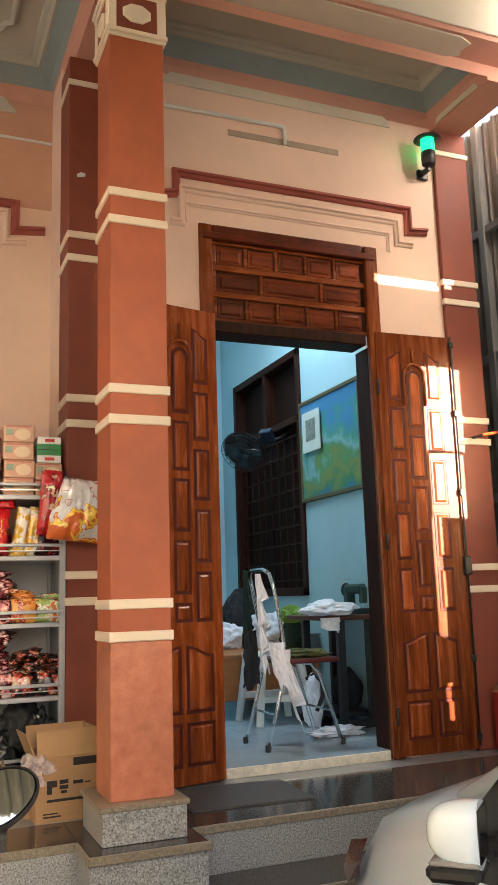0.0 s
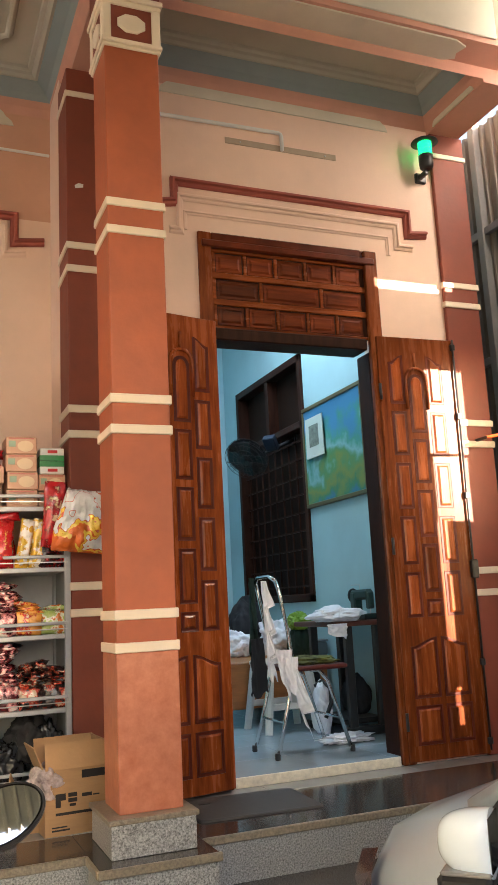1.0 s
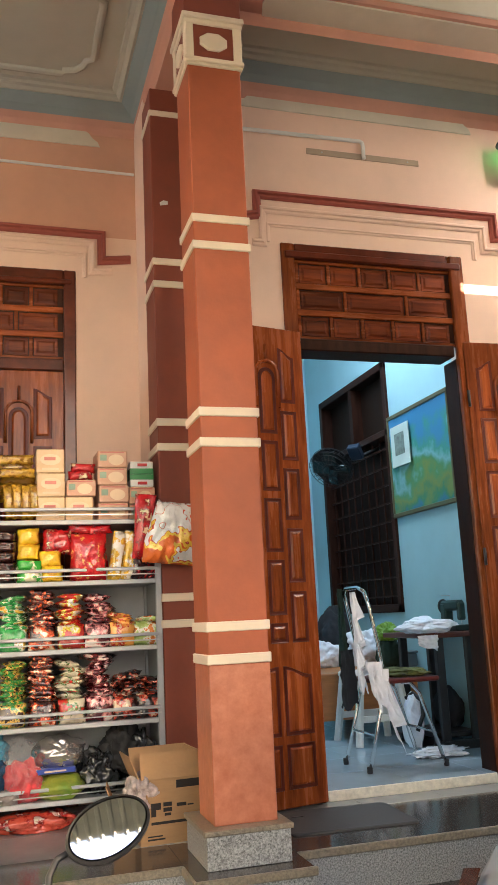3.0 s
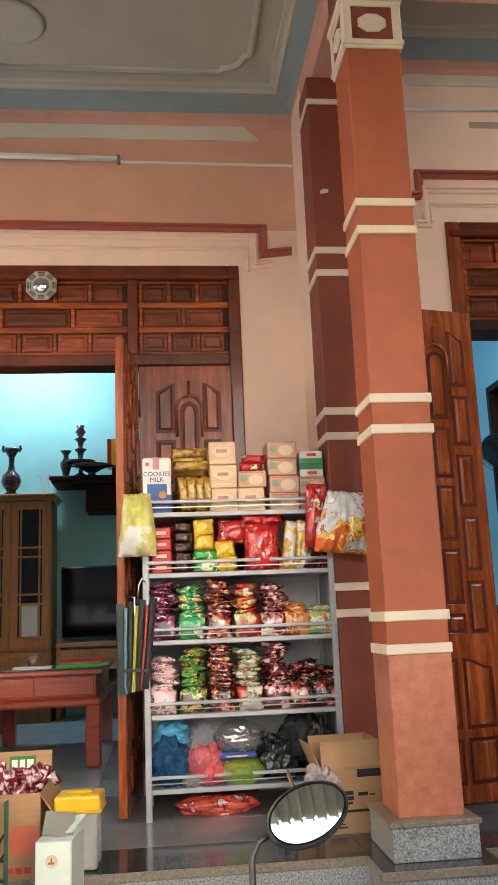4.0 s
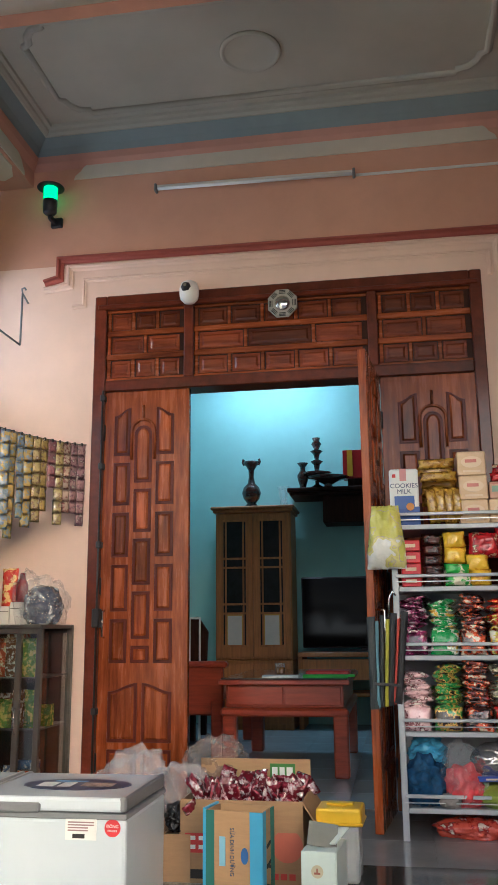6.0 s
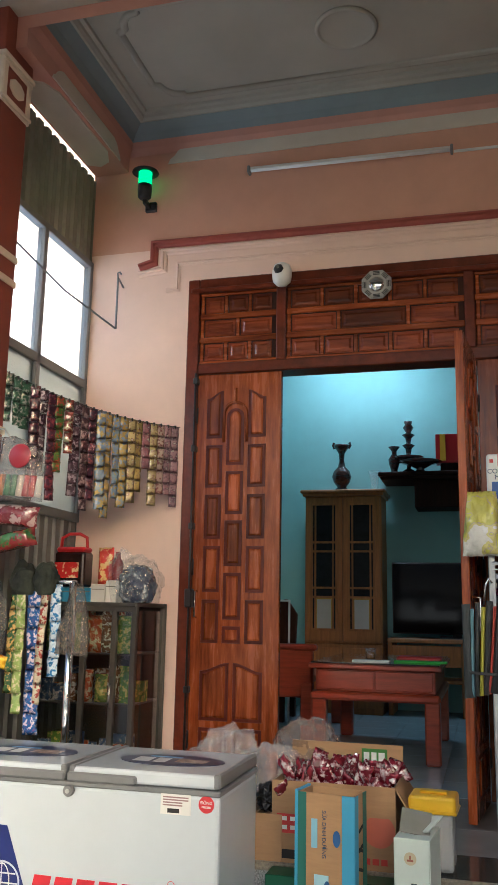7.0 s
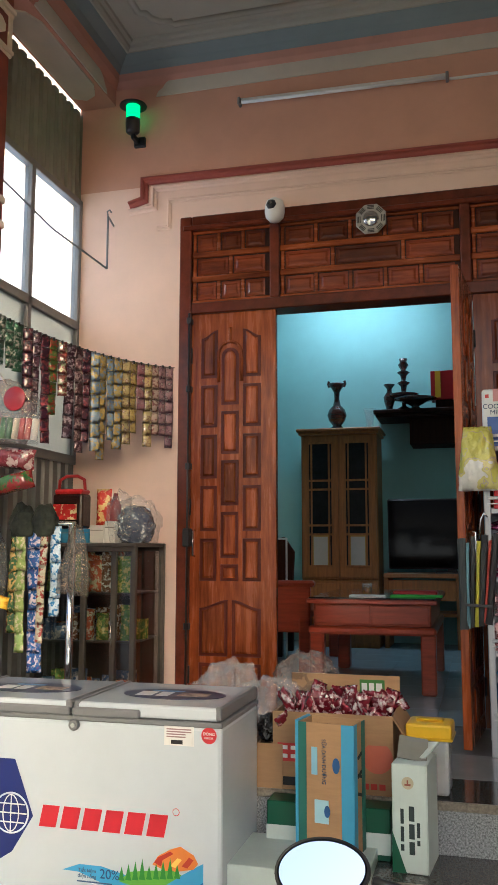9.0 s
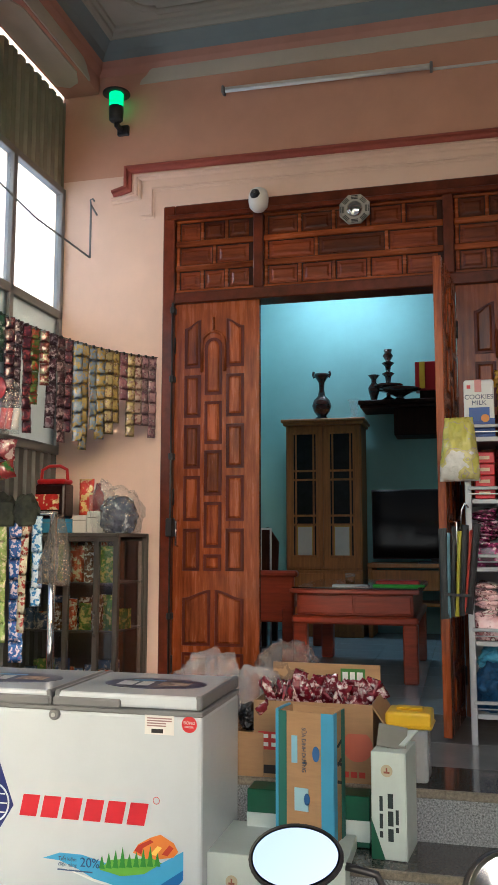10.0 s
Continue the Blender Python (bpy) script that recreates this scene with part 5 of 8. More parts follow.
part("platform", box(-0.75, 0.72, -0.38, 0.75, 0.36, 0.42, 0.006), M_WOOD_BROWN, bd)
for x in (-0.7, 0.66):
    for y in (-0.36, 0.7):
        part("leg", box(x - 0.035, x + 0.035, y - 0.035, y + 0.035, 0, 0.36), M_WOOD_BROWN, bd)
heap("cloth_heap", "heap of crumpled white cloth on the bed", (2.62, 6.03, 0.46), 0.15, 0.15, 0.27, M_CLOTHW, 1, freq=2.6, rough=0.55)
heap("cloth_heap", "small heap of white cloth on the bed", (2.30, 6.12, 0.46), 0.14, 0.16, 0.20, M_CLOTHW, 2, freq=2.2, rough=0.5)
heap("dark_bag", "dark grey cloth bag on the bed", (2.52, 6.40, 0.46), 0.15, 0.14, 0.44, M_CLOTHN, 3, category="bag", rough=0.2)
heap("green_bag", "dark green plastic bag standing on the bed", (2.62, 5.66, 0.46), 0.085, 0.10, 0.23, M_CLOTHG, 4, category="bag", rough=0.25)
heap("green_bag", "lime green plastic bag lying on the dark green bag", (2.60, 5.64, 0.65), 0.085, 0.09, 0.12, plain("lime_plastic", (110, 150, 40), 0.35), 14, category="bag", rough=0.45)
tub = thing("plastic_tub", "small grey plastic tub on the bed", "tub", at=(2.735, 5.58, 0.465))
part("body", box(-0.045, 0.045, -0.045, 0.045, 0.0, 0.095, 0.012), plain("grey_plastic", (120, 130, 135), 0.5), tub)
part("lid", box(-0.050, 0.050, -0.050, 0.050, 0.095, 0.11, 0.006), plain("grey_plastic", (120, 130, 135), 0.5), tub)
heap("camouflage_cloth", "olive patterned cloth on the steel chair seat", (2.10, 4.43, 0.50), 0.15, 0.14, 0.05, mat("olive_pattern", srgb(40, 45, 25), 0.9, var=0.7, scale=14, col2=srgb(120, 125, 60)), 5, freq=4)
heap("cloth_scraps", "white cloth scraps lying on the tiles", (2.36, 4.55, 0.046), 0.15, 0.08, 0.05, M_CLOTHW, 6, freq=4.5, rough=0.7)
st = thing("sewing_table", "dark sewing machine table with iron legs", "table", at=(2.60, 4.95, 0.045))
part("tabletop", box(-0.21, 0.19, -0.30, 0.30, 0.64, 0.67, 0.006), plain("brown_red_top", (95, 45, 30), 0.35), st)
for x in (-0.10, 0.10):
    for y in (-0.24, 0.24):
        part("leg", box(x - 0.025, x + 0.025, y - 0.02, y + 0.02, 0.0, 0.64, 0.004), M_BLACK, st)
part("treadle", box(-0.14, 0.14, -0.2, 0.2, 0.06, 0.09, 0.006), M_BLACK, st)
part("foot_bar", box(-0.17, 0.17, -0.27, -0.21, 0.0, 0.05, 0.006), M_BLACK, st)
part("foot_bar", box(-0.17, 0.17, 0.21, 0.27, 0.0, 0.05, 0.006), M_BLACK, st)
sm = thing("sewing_machine", "dark green sewing machine on the table", "sewing machine", at=(2.71, 4.86, 0.716))
sm.scale = (0.62, 0.62, 0.72)
M_MACH = plain("machine_green", (35, 60, 55), 0.3)
part("bed_plate", box(-0.08, 0.08, -0.16, 0.22, 0.0, 0.05, 0.008), M_MACH, sm)
part("pillar", box(-0.05, 0.05, 0.10, 0.20, 0.05, 0.24, 0.015), M_MACH, sm)
part("arm", box(-0.045, 0.045, -0.15, 0.20, 0.17, 0.26, 0.02), M_MACH, sm)
part("needle_head", box(-0.035, 0.035, -0.17, -0.10, 0.09, 0.24, 0.012), M_MACH, sm)
part("hand_wheel", lathe([(0.02, 0), (0.06, 0.0), (0.065, 0.01), (0.06, 0.02), (0.02, 0.02)], 20), M_BLACK, sm, m=pose(0, 0.20, 0.21, -90))
part("needle_bar", rod((0, -0.135, 0.02), (0, -0.135, 0.10), 0.005), M_CHROME, sm)
part("spool_pin", tube([(-0.06, -0.05, 0.26), (-0.06, -0.05, 0.30), (-0.16, -0.05, 0.30)], 0.003), M_STEEL, sm)
heap("cloth_heap", "white cloth lying over the sewing table", (2.46, 4.78, 0.715), 0.15, 0.16, 0.09, M_CLOTHW, 8, freq=2.5, rough=0.5)
cloth("draped_cloth", "white cloth hanging from the sewing table", (2.40, 4.64, 0.705), 0.14, 0.06, M_CLOTHW, 9, rz=10, tip=0.5, folds=0.8, depth=0.015)
so = thing("plastic_stool", "cream plastic stool behind the steel chair", "stool", at=(2.28, 5.25, 0.045))
part("seat", box(-0.16, 0.16, -0.16, 0.16, 0.40, 0.44, 0.012), M_WHITE, so)
for sx in (-1, 1):
    for sy in (-1, 1):
        part("leg", rod((sx * 0.18, sy * 0.18, 0), (sx * 0.13, sy * 0.13, 0.41), 0.025, 8, r2=0.03), M_WHITE, so)
for sy in (-1, 1):
    part("rung", box(-0.16, 0.16, sy * 0.165 - 0.01, sy * 0.165 + 0.01, 0.14, 0.18, 0.004), M_WHITE, so)
wbag = heap("white_bag", "white plastic bag with a black strap beside the table leg", (2.405, 4.93, 0.045), 0.06, 0.09, 0.30, M_CLOTHW, 21, category="bag", rough=0.3, freq=2.4)
part("strap", tube([(-0.02, -0.085, 0.10), (0.02, -0.095, 0.19), (0.035, -0.06, 0.27), (0.01, 0.0, 0.31), (-0.02, 0.04, 0.28)], 0.013, 8), M_BLACK, wbag, "black strap", smooth=True)
heap("dark_sack", "black fabric sack under the sewing table", (2.69, 5.0, 0.135), 0.075, 0.14, 0.24, M_CLOTHN, 11, category="bag", rough=0.2)

# ---- snack rack and goods ----
def film(name, cols, scale=18.0, rough=0.22, cuts=(0.0, 0.50, 0.58, 0.65, 0.72)):
    """Printed glossy film: patches of several colours, shifted from piece to piece."""
    m = bpy.data.materials.new(name)
    m.use_nodes = True
    n, l = m.node_tree.nodes, m.node_tree.links
    b = n["Principled BSDF"]
    tc, oi, ad = n.new("ShaderNodeTexCoord"), n.new("ShaderNodeObjectInfo"), n.new("ShaderNodeVectorMath")
    sc = n.new("ShaderNodeVectorMath")
    sc.operation = "SCALE"
    sc.inputs[0].default_value = (7.0, 3.0, 5.0)
    l.new(oi.outputs["Random"], sc.inputs["Scale"])
    l.new(tc.outputs["Object"], ad.inputs[0])
    l.new(sc.outputs[0], ad.inputs[1])
    no = n.new("ShaderNodeTexNoise")
    no.inputs["Scale"].default_value, no.inputs["Detail"].default_value, no.inputs["Roughness"].default_value = scale * 1.9, 4, 0.6
    l.new(ad.outputs[0], no.inputs["Vector"])
    rp = n.new("ShaderNodeValToRGB")
    rp.color_ramp.interpolation = "EASE"
    e = rp.color_ramp.elements
    e[0].position, e[0].color = 0.0, (*srgb(*cols[0]), 1)
    e[1].position, e[1].color = cuts[1], (*srgb(*cols[1]), 1)
    for p, c in list(zip(cuts, cols))[2:]:
        x = e.new(p)
        x.color = (*srgb(*c), 1)
    l.new(no.outputs["Fac"], rp.inputs[0])
    l.new(rp.outputs[0], b.inputs["Base Color"])
    b.inputs["Roughness"].default_value = rough
    b.inputs["Coat Weight"].default_value = 0.7
    fi, bp = n.new("ShaderNodeTexNoise"), n.new("ShaderNodeBump")
    fi.inputs["Scale"].default_value, fi.inputs["Detail"].default_value = 45, 3
    l.new(ad.outputs[0], fi.inputs["Vector"])
    bp.inputs["Strength"].default_value, bp.inputs["Distance"].default_value = 0.8, 0.010
    l.new(fi.outputs["Fac"], bp.inputs["Height"])
    l.new(bp.outputs[0], b.inputs["Normal"])
    return m


def pouch(w, h, d, seed=0, nx=10, nz=10, crimp=0.06, crinkle=0.004, gather=0.0):
    """A filled film pouch: flat seams at its ends, full in the middle. Stands on z = 0, faces -y."""
    one = bmesh.new()
    g = {}
    for s in (-1, 1):
        for k in range(nz + 1):
            for i in range(nx + 1):
                u, v = 2 * i / nx - 1, k / nz
                full = max(0.0, 1 - abs(u) ** 3) ** 0.6 * max(0.0, 1 - abs(2 * v - 1) ** 4) ** 0.7
                if v < crimp or v > 1 - crimp:
                    full *= 0.1
                wob = noise.noise(Vector((u * 2.2 + seed * 3.7, v * 3.1, s + seed)))
                x = w / 2 * u * (1 - 0.05 * (1 - abs(2 * v - 1)) + 0.02 * wob) * (1 - gather * max(0.0, v - 0.35) / 0.65)
                y = s * d / 2 * full * (1 + 0.25 * wob) + crinkle * noise.noise(Vector((u * 5, v * 6, seed + 9)))
                z = h * v + 0.01 * h * wob
                g[s, k, i] = one.verts.new((x, y, z))
        for k in range(nz):
            for i in range(nx):
                one.faces.new((g[s, k, i], g[s, k, i + 1], g[s, k + 1, i + 1], g[s, k + 1, i]))
    bmesh.ops.remove_doubles(one, verts=one.verts[:], dist=0.0004)
    return one


RX0, RX1, RY0, RY1 = -0.172, 0.682, 3.952, 4.29
SHELF = (0.132, 0.440, 0.760, 1.058, 1.335)
rk = thing("snack_rack", "grey metal display rack with five wire-railed shelves", "rack")
for x in (RX0, RX1):
    for y in (RY0, RY1):
        part("post", box(x - 0.014, x + 0.014, y, y + 0.028, 0.0, 1.36, 0.003), M_RACK, rk)
for z in SHELF:
    s = part("shelf", box(RX0 + 0.014, RX1 - 0.014, RY0 + 0.004, RY1 + 0.02, z - 0.022, z, 0.003), M_RACK, rk)
    part("rail", box(RX0, RX1, RY0 - 0.004, RY0 + 0.006, z + 0.040, z + 0.055, 0.003), M_RACK, s)
    part("rail", rod((RX0, RY0 + 0.001, z + 0.022), (RX1, RY0 + 0.001, z + 0.022), 0.003, 6), M_STEEL, s)
part("back_panel", box(RX0, RX1, RY1 + 0.02, RY1 + 0.026, 0.13, 1.08), mat("grey_white_back_panel", (0.58, 0.59, 0.60), 0.5, var=0.08), rk)
for x in (RX0 - 0.002, RX1 + 0.002):
    part("side_wire", box(x - 0.002, x + 0.002, RY0 + 0.02, RY1, 0.13, 1.06), mat("grey_side_panel", (0.26, 0.27, 0.28), 0.5, var=0.1), rk) if x > 0 else None

CARD_GOLD = mat("gold_cream_card", srgb(222, 178, 124), 0.35, var=0.1, scale=5, bump=0.03, col2=srgb(240, 212, 170), rand=0.06)
CARD_PEACH = mat("peach_card", srgb(208, 152, 120), 0.4, var=0.1, scale=6, bump=0.03, col2=srgb(226, 186, 156), rand=0.06)
OVAL = [(math.cos(a), math.sin(a)) for a in [i * math.pi / 12 for i in range(24)]]
M_PALECARD = plain("pale_picture", (232, 204, 168), 0.35)
M_TEALCARD = plain("teal_print", (140, 165, 140), 0.4)
M_ROSECARD = plain("rose_print", (205, 120, 105), 0.4)


def carton_pack(at, w, d, h, material, label, rz=0, group="cartons on the rack"):
    t = thing("carton_pack", label, "box", at=at, group=group, rz=rz)
    part("carton", box(-w / 2, w / 2, 0, d, 0, h, 0.004), material, t)
    if material is CARD_GOLD:
        part("picture", prism([(w * 0.36 * x, h * 0.55 + h * 0.24 * z) for x, z in OVAL], -0.002, 0.0), M_PALECARD, t)
        part("print_bar", box(-w * 0.22, w * 0.18, -0.003, -0.002, h * 0.52, h * 0.66), M_ROSECARD, t)
        part("print_bar", box(-w * 0.30, w * 0.30, -0.002, 0.0, h * 0.12, h * 0.20), M_PALECARD, t)
    elif h > 0.06:
        part("picture", prism([(w * 0.12 + w * 0.26 * x, h * 0.45 + h * 0.32 * z) for x, z in OVAL], -0.002, 0.0), M_PALECARD, t)
        part("print_bar", box(-w * 0.42, -w * 0.20, -0.002, 0.0, h * 0.40, h * 0.75), M_TEALCARD, t)
        part("print_bar", box(-w * 0.42, w * 0.40, -0.002, 0.0, h * 0.86, h * 0.93), M_ROSECARD, t)
    else:
        part("print_bar", box(-w * 0.30, w * 0.25, -0.002, 0.0, h * 0.35, h * 0.65), M_PALECARD, t)
    return t


Z5 = SHELF[4]
for k in range(3):
    carton_pack((0.195 + 0.003 * (k % 2), 3.985, Z5 + 0.112 * k), 0.128, 0.17, 0.110, CARD_GOLD, "glossy gold and cream biscuit carton on the rack", rz=(-2, 1, 0)[k])
carton_pack((0.325, 3.985, Z5), 0.126, 0.17, 0.110, CARD_GOLD, "glossy gold and cream biscuit carton on the rack", rz=1)
carton_pack((0.335, 3.985, Z5 + 0.112), 0.134, 0.17, 0.078, CARD_PEACH, "peach coloured cake carton on the rack", rz=-2)
for k in range(4):
    carton_pack((0.483 + 0.004 * math.sin(k * 2), 3.985, Z5 + 0.083 * k), 0.140, 0.17, 0.081, CARD_PEACH, "peach coloured cake carton stacked on the rack", rz=(0, 1.5, -1, 1)[k])
carton_pack((0.622, 4.0, Z5), 0.125, 0.16, 0.075, CARD_PEACH, "peach coloured cake carton on the rack")
carton_pack((0.622, 4.0, Z5 + 0.077), 0.125, 0.16, 0.08, CARD_PEACH, "peach coloured cake carton on the rack", rz=2)
for k in range(2):
    gw = thing("medicine_carton", "white and green carton on top of the stack", "box", at=(0.622, 4.0, Z5 + 0.159 + 0.062 * k))
    part("carton", box(-0.056, 0.056, 0, 0.12, 0, 0.060, 0.003), M_WHITE, gw)
    part("green_band", box(-0.0565, 0.0565, -0.0015, 0.12, 0.0 if k else 0.034, 0.026 if k else 0.060), plain("green_band", (25, 130, 60), 0.35), gw)
    part("printed_mark", box(-0.02, 0.025, -0.003, -0.001, 0.036 if k else 0.010, 0.050 if k else 0.024), plain("red_mark", (200, 40, 40), 0.4), gw)


def words(txt, size, parent, m, material, name="lettering", spread=0.0015):
    cu = bpy.data.curves.new("t", "FONT")
    cu.body, cu.size, cu.align_x, cu.align_y, cu.extrude = txt, size, "CENTER", "CENTER", spread / 2
    ob = bpy.data.objects.new("t", cu)
    scene.collection.objects.link(ob)
    me = bpy.data.meshes.new_from_object(ob.evaluated_get(bpy.context.evaluated_depsgraph_get()))
    bpy.data.objects.remove(ob)
    me.materials.clear()
    me.materials.append(material)
    return part(name, me, None, parent, m=m)


FRONT = pose(0, 0, 0, 90, 0, 0)
M_NAVY = plain("navy_print", (25, 45, 95), 0.4)
ck = thing("cookie_box", "white and blue milk cookie box on the rack", "box", at=(-0.114, 3.975, Z5))
part("carton", box(-0.066, 0.066, 0, 0.06, 0, 0.262, 0.008), M_WHITE, ck)
part("blue_panel", box(-0.067, 0.067, -0.0015, 0.061, 0.0, 0.085, 0.001), plain("royal_blue_card", (30, 70, 150), 0.35), ck)
part("picture", box(-0.045, 0.045, -0.002, 0.0, 0.075, 0.135), plain("deep_blue_picture", (40, 85, 165), 0.35), ck)
part("biscuit", lathe([(0.018, 0), (0.018, 0.003), (0.0, 0.004)], 16), plain("biscuit", (215, 150, 80), 0.6), ck, m=pose(0.025, -0.002, 0.085, 90))
words("COOKIES", 0.030, ck, pose(0, -0.002, 0.182, 90), M_NAVY)
words("MILK", 0.030, ck, pose(0, -0.002, 0.155, 90), M_NAVY)
part("stripe", box(-0.018, 0.012, -0.0015, 0.0, 0.205, 0.262), plain("rose_stripe", (205, 140, 140), 0.4), ck)
part("mark", box(-0.052, -0.036, -0.0015, 0.0, 0.222, 0.238), plain("red_mark_small", (205, 50, 45), 0.4), ck)


def packs(mesh, name, label, cat, group, places):
    """One object for each pack, on a shared mesh."""
    for m in places:
        o = new(name, mesh)
        o.matrix_world = m
        tagged(o, label, cat, group)


F_GOLD = film("gold_film", [(172, 128, 24), (192, 148, 36), (150, 106, 18)], 14)
gold = mesh_of("long_pack", pouch(0.165, 0.045, 0.035, 1, 12, 6, 0.02), F_GOLD, True)
packs(gold, "biscuit_packet", "long gold film biscuit packet on the rack", "packet", "gold packets",
      [pose(0.045 + 0.012 * math.sin(k * 5), 4.00 + 0.03 * (k % 2), Z5 + 0.20 + 0.031 * (k // 1), 0 if k % 2 else 8, 6 * math.sin(k * 3), 5 * math.sin(k)) for k in range(3)])
packs(gold, "biscuit_packet", "long gold film biscuit packet standing on the rack", "packet", "gold packets",
      [pose(-0.012 + 0.038 * k, 4.0, Z5 + 0.085 + 0.006 * (k % 2), 0, 84 + 5 * math.sin(k * 7), 0) for k in range(4)])
packs(gold, "biscuit_packet", "long gold film biscuit packet on the rack", "packet", "gold packets",
      [pose(0.05, 4.09, Z5 + 0.10 + 0.04 * k, 0, 4 * math.sin(k), 0) for k in range(3)])
F_RED = film("red_film", [(175, 18, 25), (200, 30, 35), (140, 10, 18), (225, 190, 150)], 12)
redp = mesh_of("red_pack", pouch(0.115, 0.045, 0.05, 2), F_RED, True)
packs(redp, "snack_packet", "shiny red snack packet on the cartons", "packet", "red packets", [pose(0.335 + 0.01 * k, 4.02, Z5 + 0.192 + 0.036 * k, 0, 4 * k - 2, 3) for k in range(2)])

# second shelf
Z4 = SHELF[3]
rc = plain("red_card_gloss", (205, 28, 36), 0.3)
for k in range(4):
    carton_pack((-0.098, 3.975, Z4 + 0.053 * k), 0.088, 0.14, 0.051, rc, "red and white cake carton on the rack", group="red cartons")
F_BROWN = film("brown_film", [(60, 25, 18), (72, 32, 24), (46, 18, 13)], 16)
bro = mesh_of("brown_pack", pouch(0.095, 0.05, 0.06, 4), F_BROWN, True)
packs(bro, "snack_packet", "dark brown chocolate packet stacked on the rack", "packet", "brown packets", [pose(-0.001 + 0.004 * math.sin(k * 3), 3.995, Z4 + 0.046 * k, 0, 3 * math.sin(k * 2), 0) for k in range(5)])
F_YEL = film("yellow_film", [(235, 180, 20), (245, 200, 40), (215, 150, 10)], 9)
F_GRN = film("green_film", [(40, 150, 40), (60, 175, 60), (225, 225, 190)], 9)
yel = mesh_of("yellow_pack", pouch(0.098, 0.075, 0.055, 5), F_YEL, True)
grn = mesh_of("green_pack", pouch(0.115, 0.05, 0.055, 6), F_GRN, True)
packs(yel, "snack_packet", "bright yellow snack packet on the rack", "packet", "yellow packets", [pose(0.098, 4.0, Z4 + 0.10, 0, 2), pose(0.10, 4.0, Z4 + 0.17, 0, -3), pose(0.20, 3.985, Z4 + 0.0, 0, 2), pose(0.195, 3.985, Z4 + 0.066, 0, -2)])
packs(grn, "snack_packet", "bright green snack packet on the rack", "packet", "green packets", [pose(0.105, 3.975, Z4 + 0.0, 0, 0), pose(0.10, 3.975, Z4 + 0.05, 0, 4)])
redb = mesh_of("red_pouch", pouch(0.135, 0.115, 0.07, 7), F_RED, True)
packs(redb, "snack_pouch", "plump red snack pouch on the rack", "pouch", "red pouches", [pose(0.225, 4.0, Z4 + 0.125, 0, 3)])
F_REDP = film("red_picture_film", [(190, 18, 28), (205, 28, 34), (200, 40, 40), (225, 150, 70)], 14)
redc = mesh_of("big_red_pouch", pouch(0.165, 0.215, 0.08, 8, 12, 14), F_REDP, True)
packs(redc, "snack_pouch", "tall shiny red snack pouch on the rack", "pouch", "red pouches", [pose(0.362, 3.985, Z4, 0, 1), pose(0.385, 4.05, Z4 + 0.055, 0, -6, 8)])
packs(redp, "snack_packet", "shiny red snack packet lying on top", "packet", "red packets", [pose(0.33, 4.0, Z4 + 0.215, 0, 5), pose(0.42, 4.0, Z4 + 0.21, 0, -8)])
F_CUST = film("white_yellow_film", [(235, 215, 160), (225, 180, 50), (240, 235, 220)], 10)
cus = mesh_of("tube_pack", pouch(0.062, 0.225, 0.05, 9, 8, 14), F_CUST, True)
packs(cus, "snack_tube", "white and yellow snack tube leaning on the rack", "packet", "snack tubes", [pose(0.478, 3.98, Z4, 0, 9), pose(0.540, 3.98, Z4, 0, 7)])
F_BLK = film("black_red_film", [(25, 15, 18), (60, 15, 20), (180, 30, 35), (215, 210, 200)], 14)
blk = mesh_of("black_pouch", pouch(0.10, 0.12, 0.05, 10), F_BLK, True)
packs(blk, "snack_pouch", "black and red snack pouch on the rack", "pouch", "black pouches", [pose(0.595, 3.98, Z4), pose(0.645, 3.99, Z4, 0, 6)])

# instant noodle stacks
def noodle(cols, seed, scale=15):
    """Flat noodle pack lying on its face, and one standing up, in the same print."""
    share = (0.0, 0.49, 0.56, 0.61, 0.67)
    fm = film("noodle_film", cols, scale, cuts=share)
    flat = moved(pouch(0.118, 0.150, 0.030, seed, 8, 8, 0.08, 0.007), pose(0, 0, 0.011, -90, 0, 0))
    return mesh_of("flat_pack", flat, fm, True), mesh_of("upright_pack", pouch(0.120, 0.105, 0.034, seed + 20), film("noodle_film", cols, scale * 0.55, cuts=share), True)


KINDS = {
    "purple": ([(115, 18, 68), (70, 12, 42), (165, 50, 110), (235, 200, 215)], "magenta"),
    "mint": ([(205, 222, 190), (45, 160, 75), (235, 238, 225), (230, 185, 70)], "pale green"),
    "red": ([(190, 26, 22), (60, 22, 18), (225, 90, 40), (238, 220, 190)], "red"),
    "black": ([(38, 26, 20), (190, 40, 28), (215, 205, 60), (232, 226, 210)], "black and red"),
    "pink": ([(205, 28, 44), (80, 16, 24), (232, 150, 150), (240, 222, 215)], "crimson"),
    "orange": ([(228, 120, 35), (240, 170, 80), (200, 45, 40), (240, 220, 170)], "orange"),
    "lime": ([(130, 160, 70), (170, 190, 110), (228, 228, 205), (205, 120, 50)], "green"),
    "rose": ([(215, 110, 130), (240, 205, 205), (120, 40, 50), (245, 235, 225)], "rose pink"),
    "white": ([(222, 216, 195), (55, 145, 65), (235, 190, 90), (60, 45, 35)], "white and green"),
    "brown": ([(105, 45, 28), (40, 22, 18), (200, 70, 45), (225, 200, 170)], "brown"),
    "dark": ([(40, 45, 32), (215, 205, 180), (70, 120, 60), (195, 40, 32)], "dark green"),
}
NOODLE = {k: noodle(v[0], 30 + i) for i, (k, v) in enumerate(KINDS.items())}
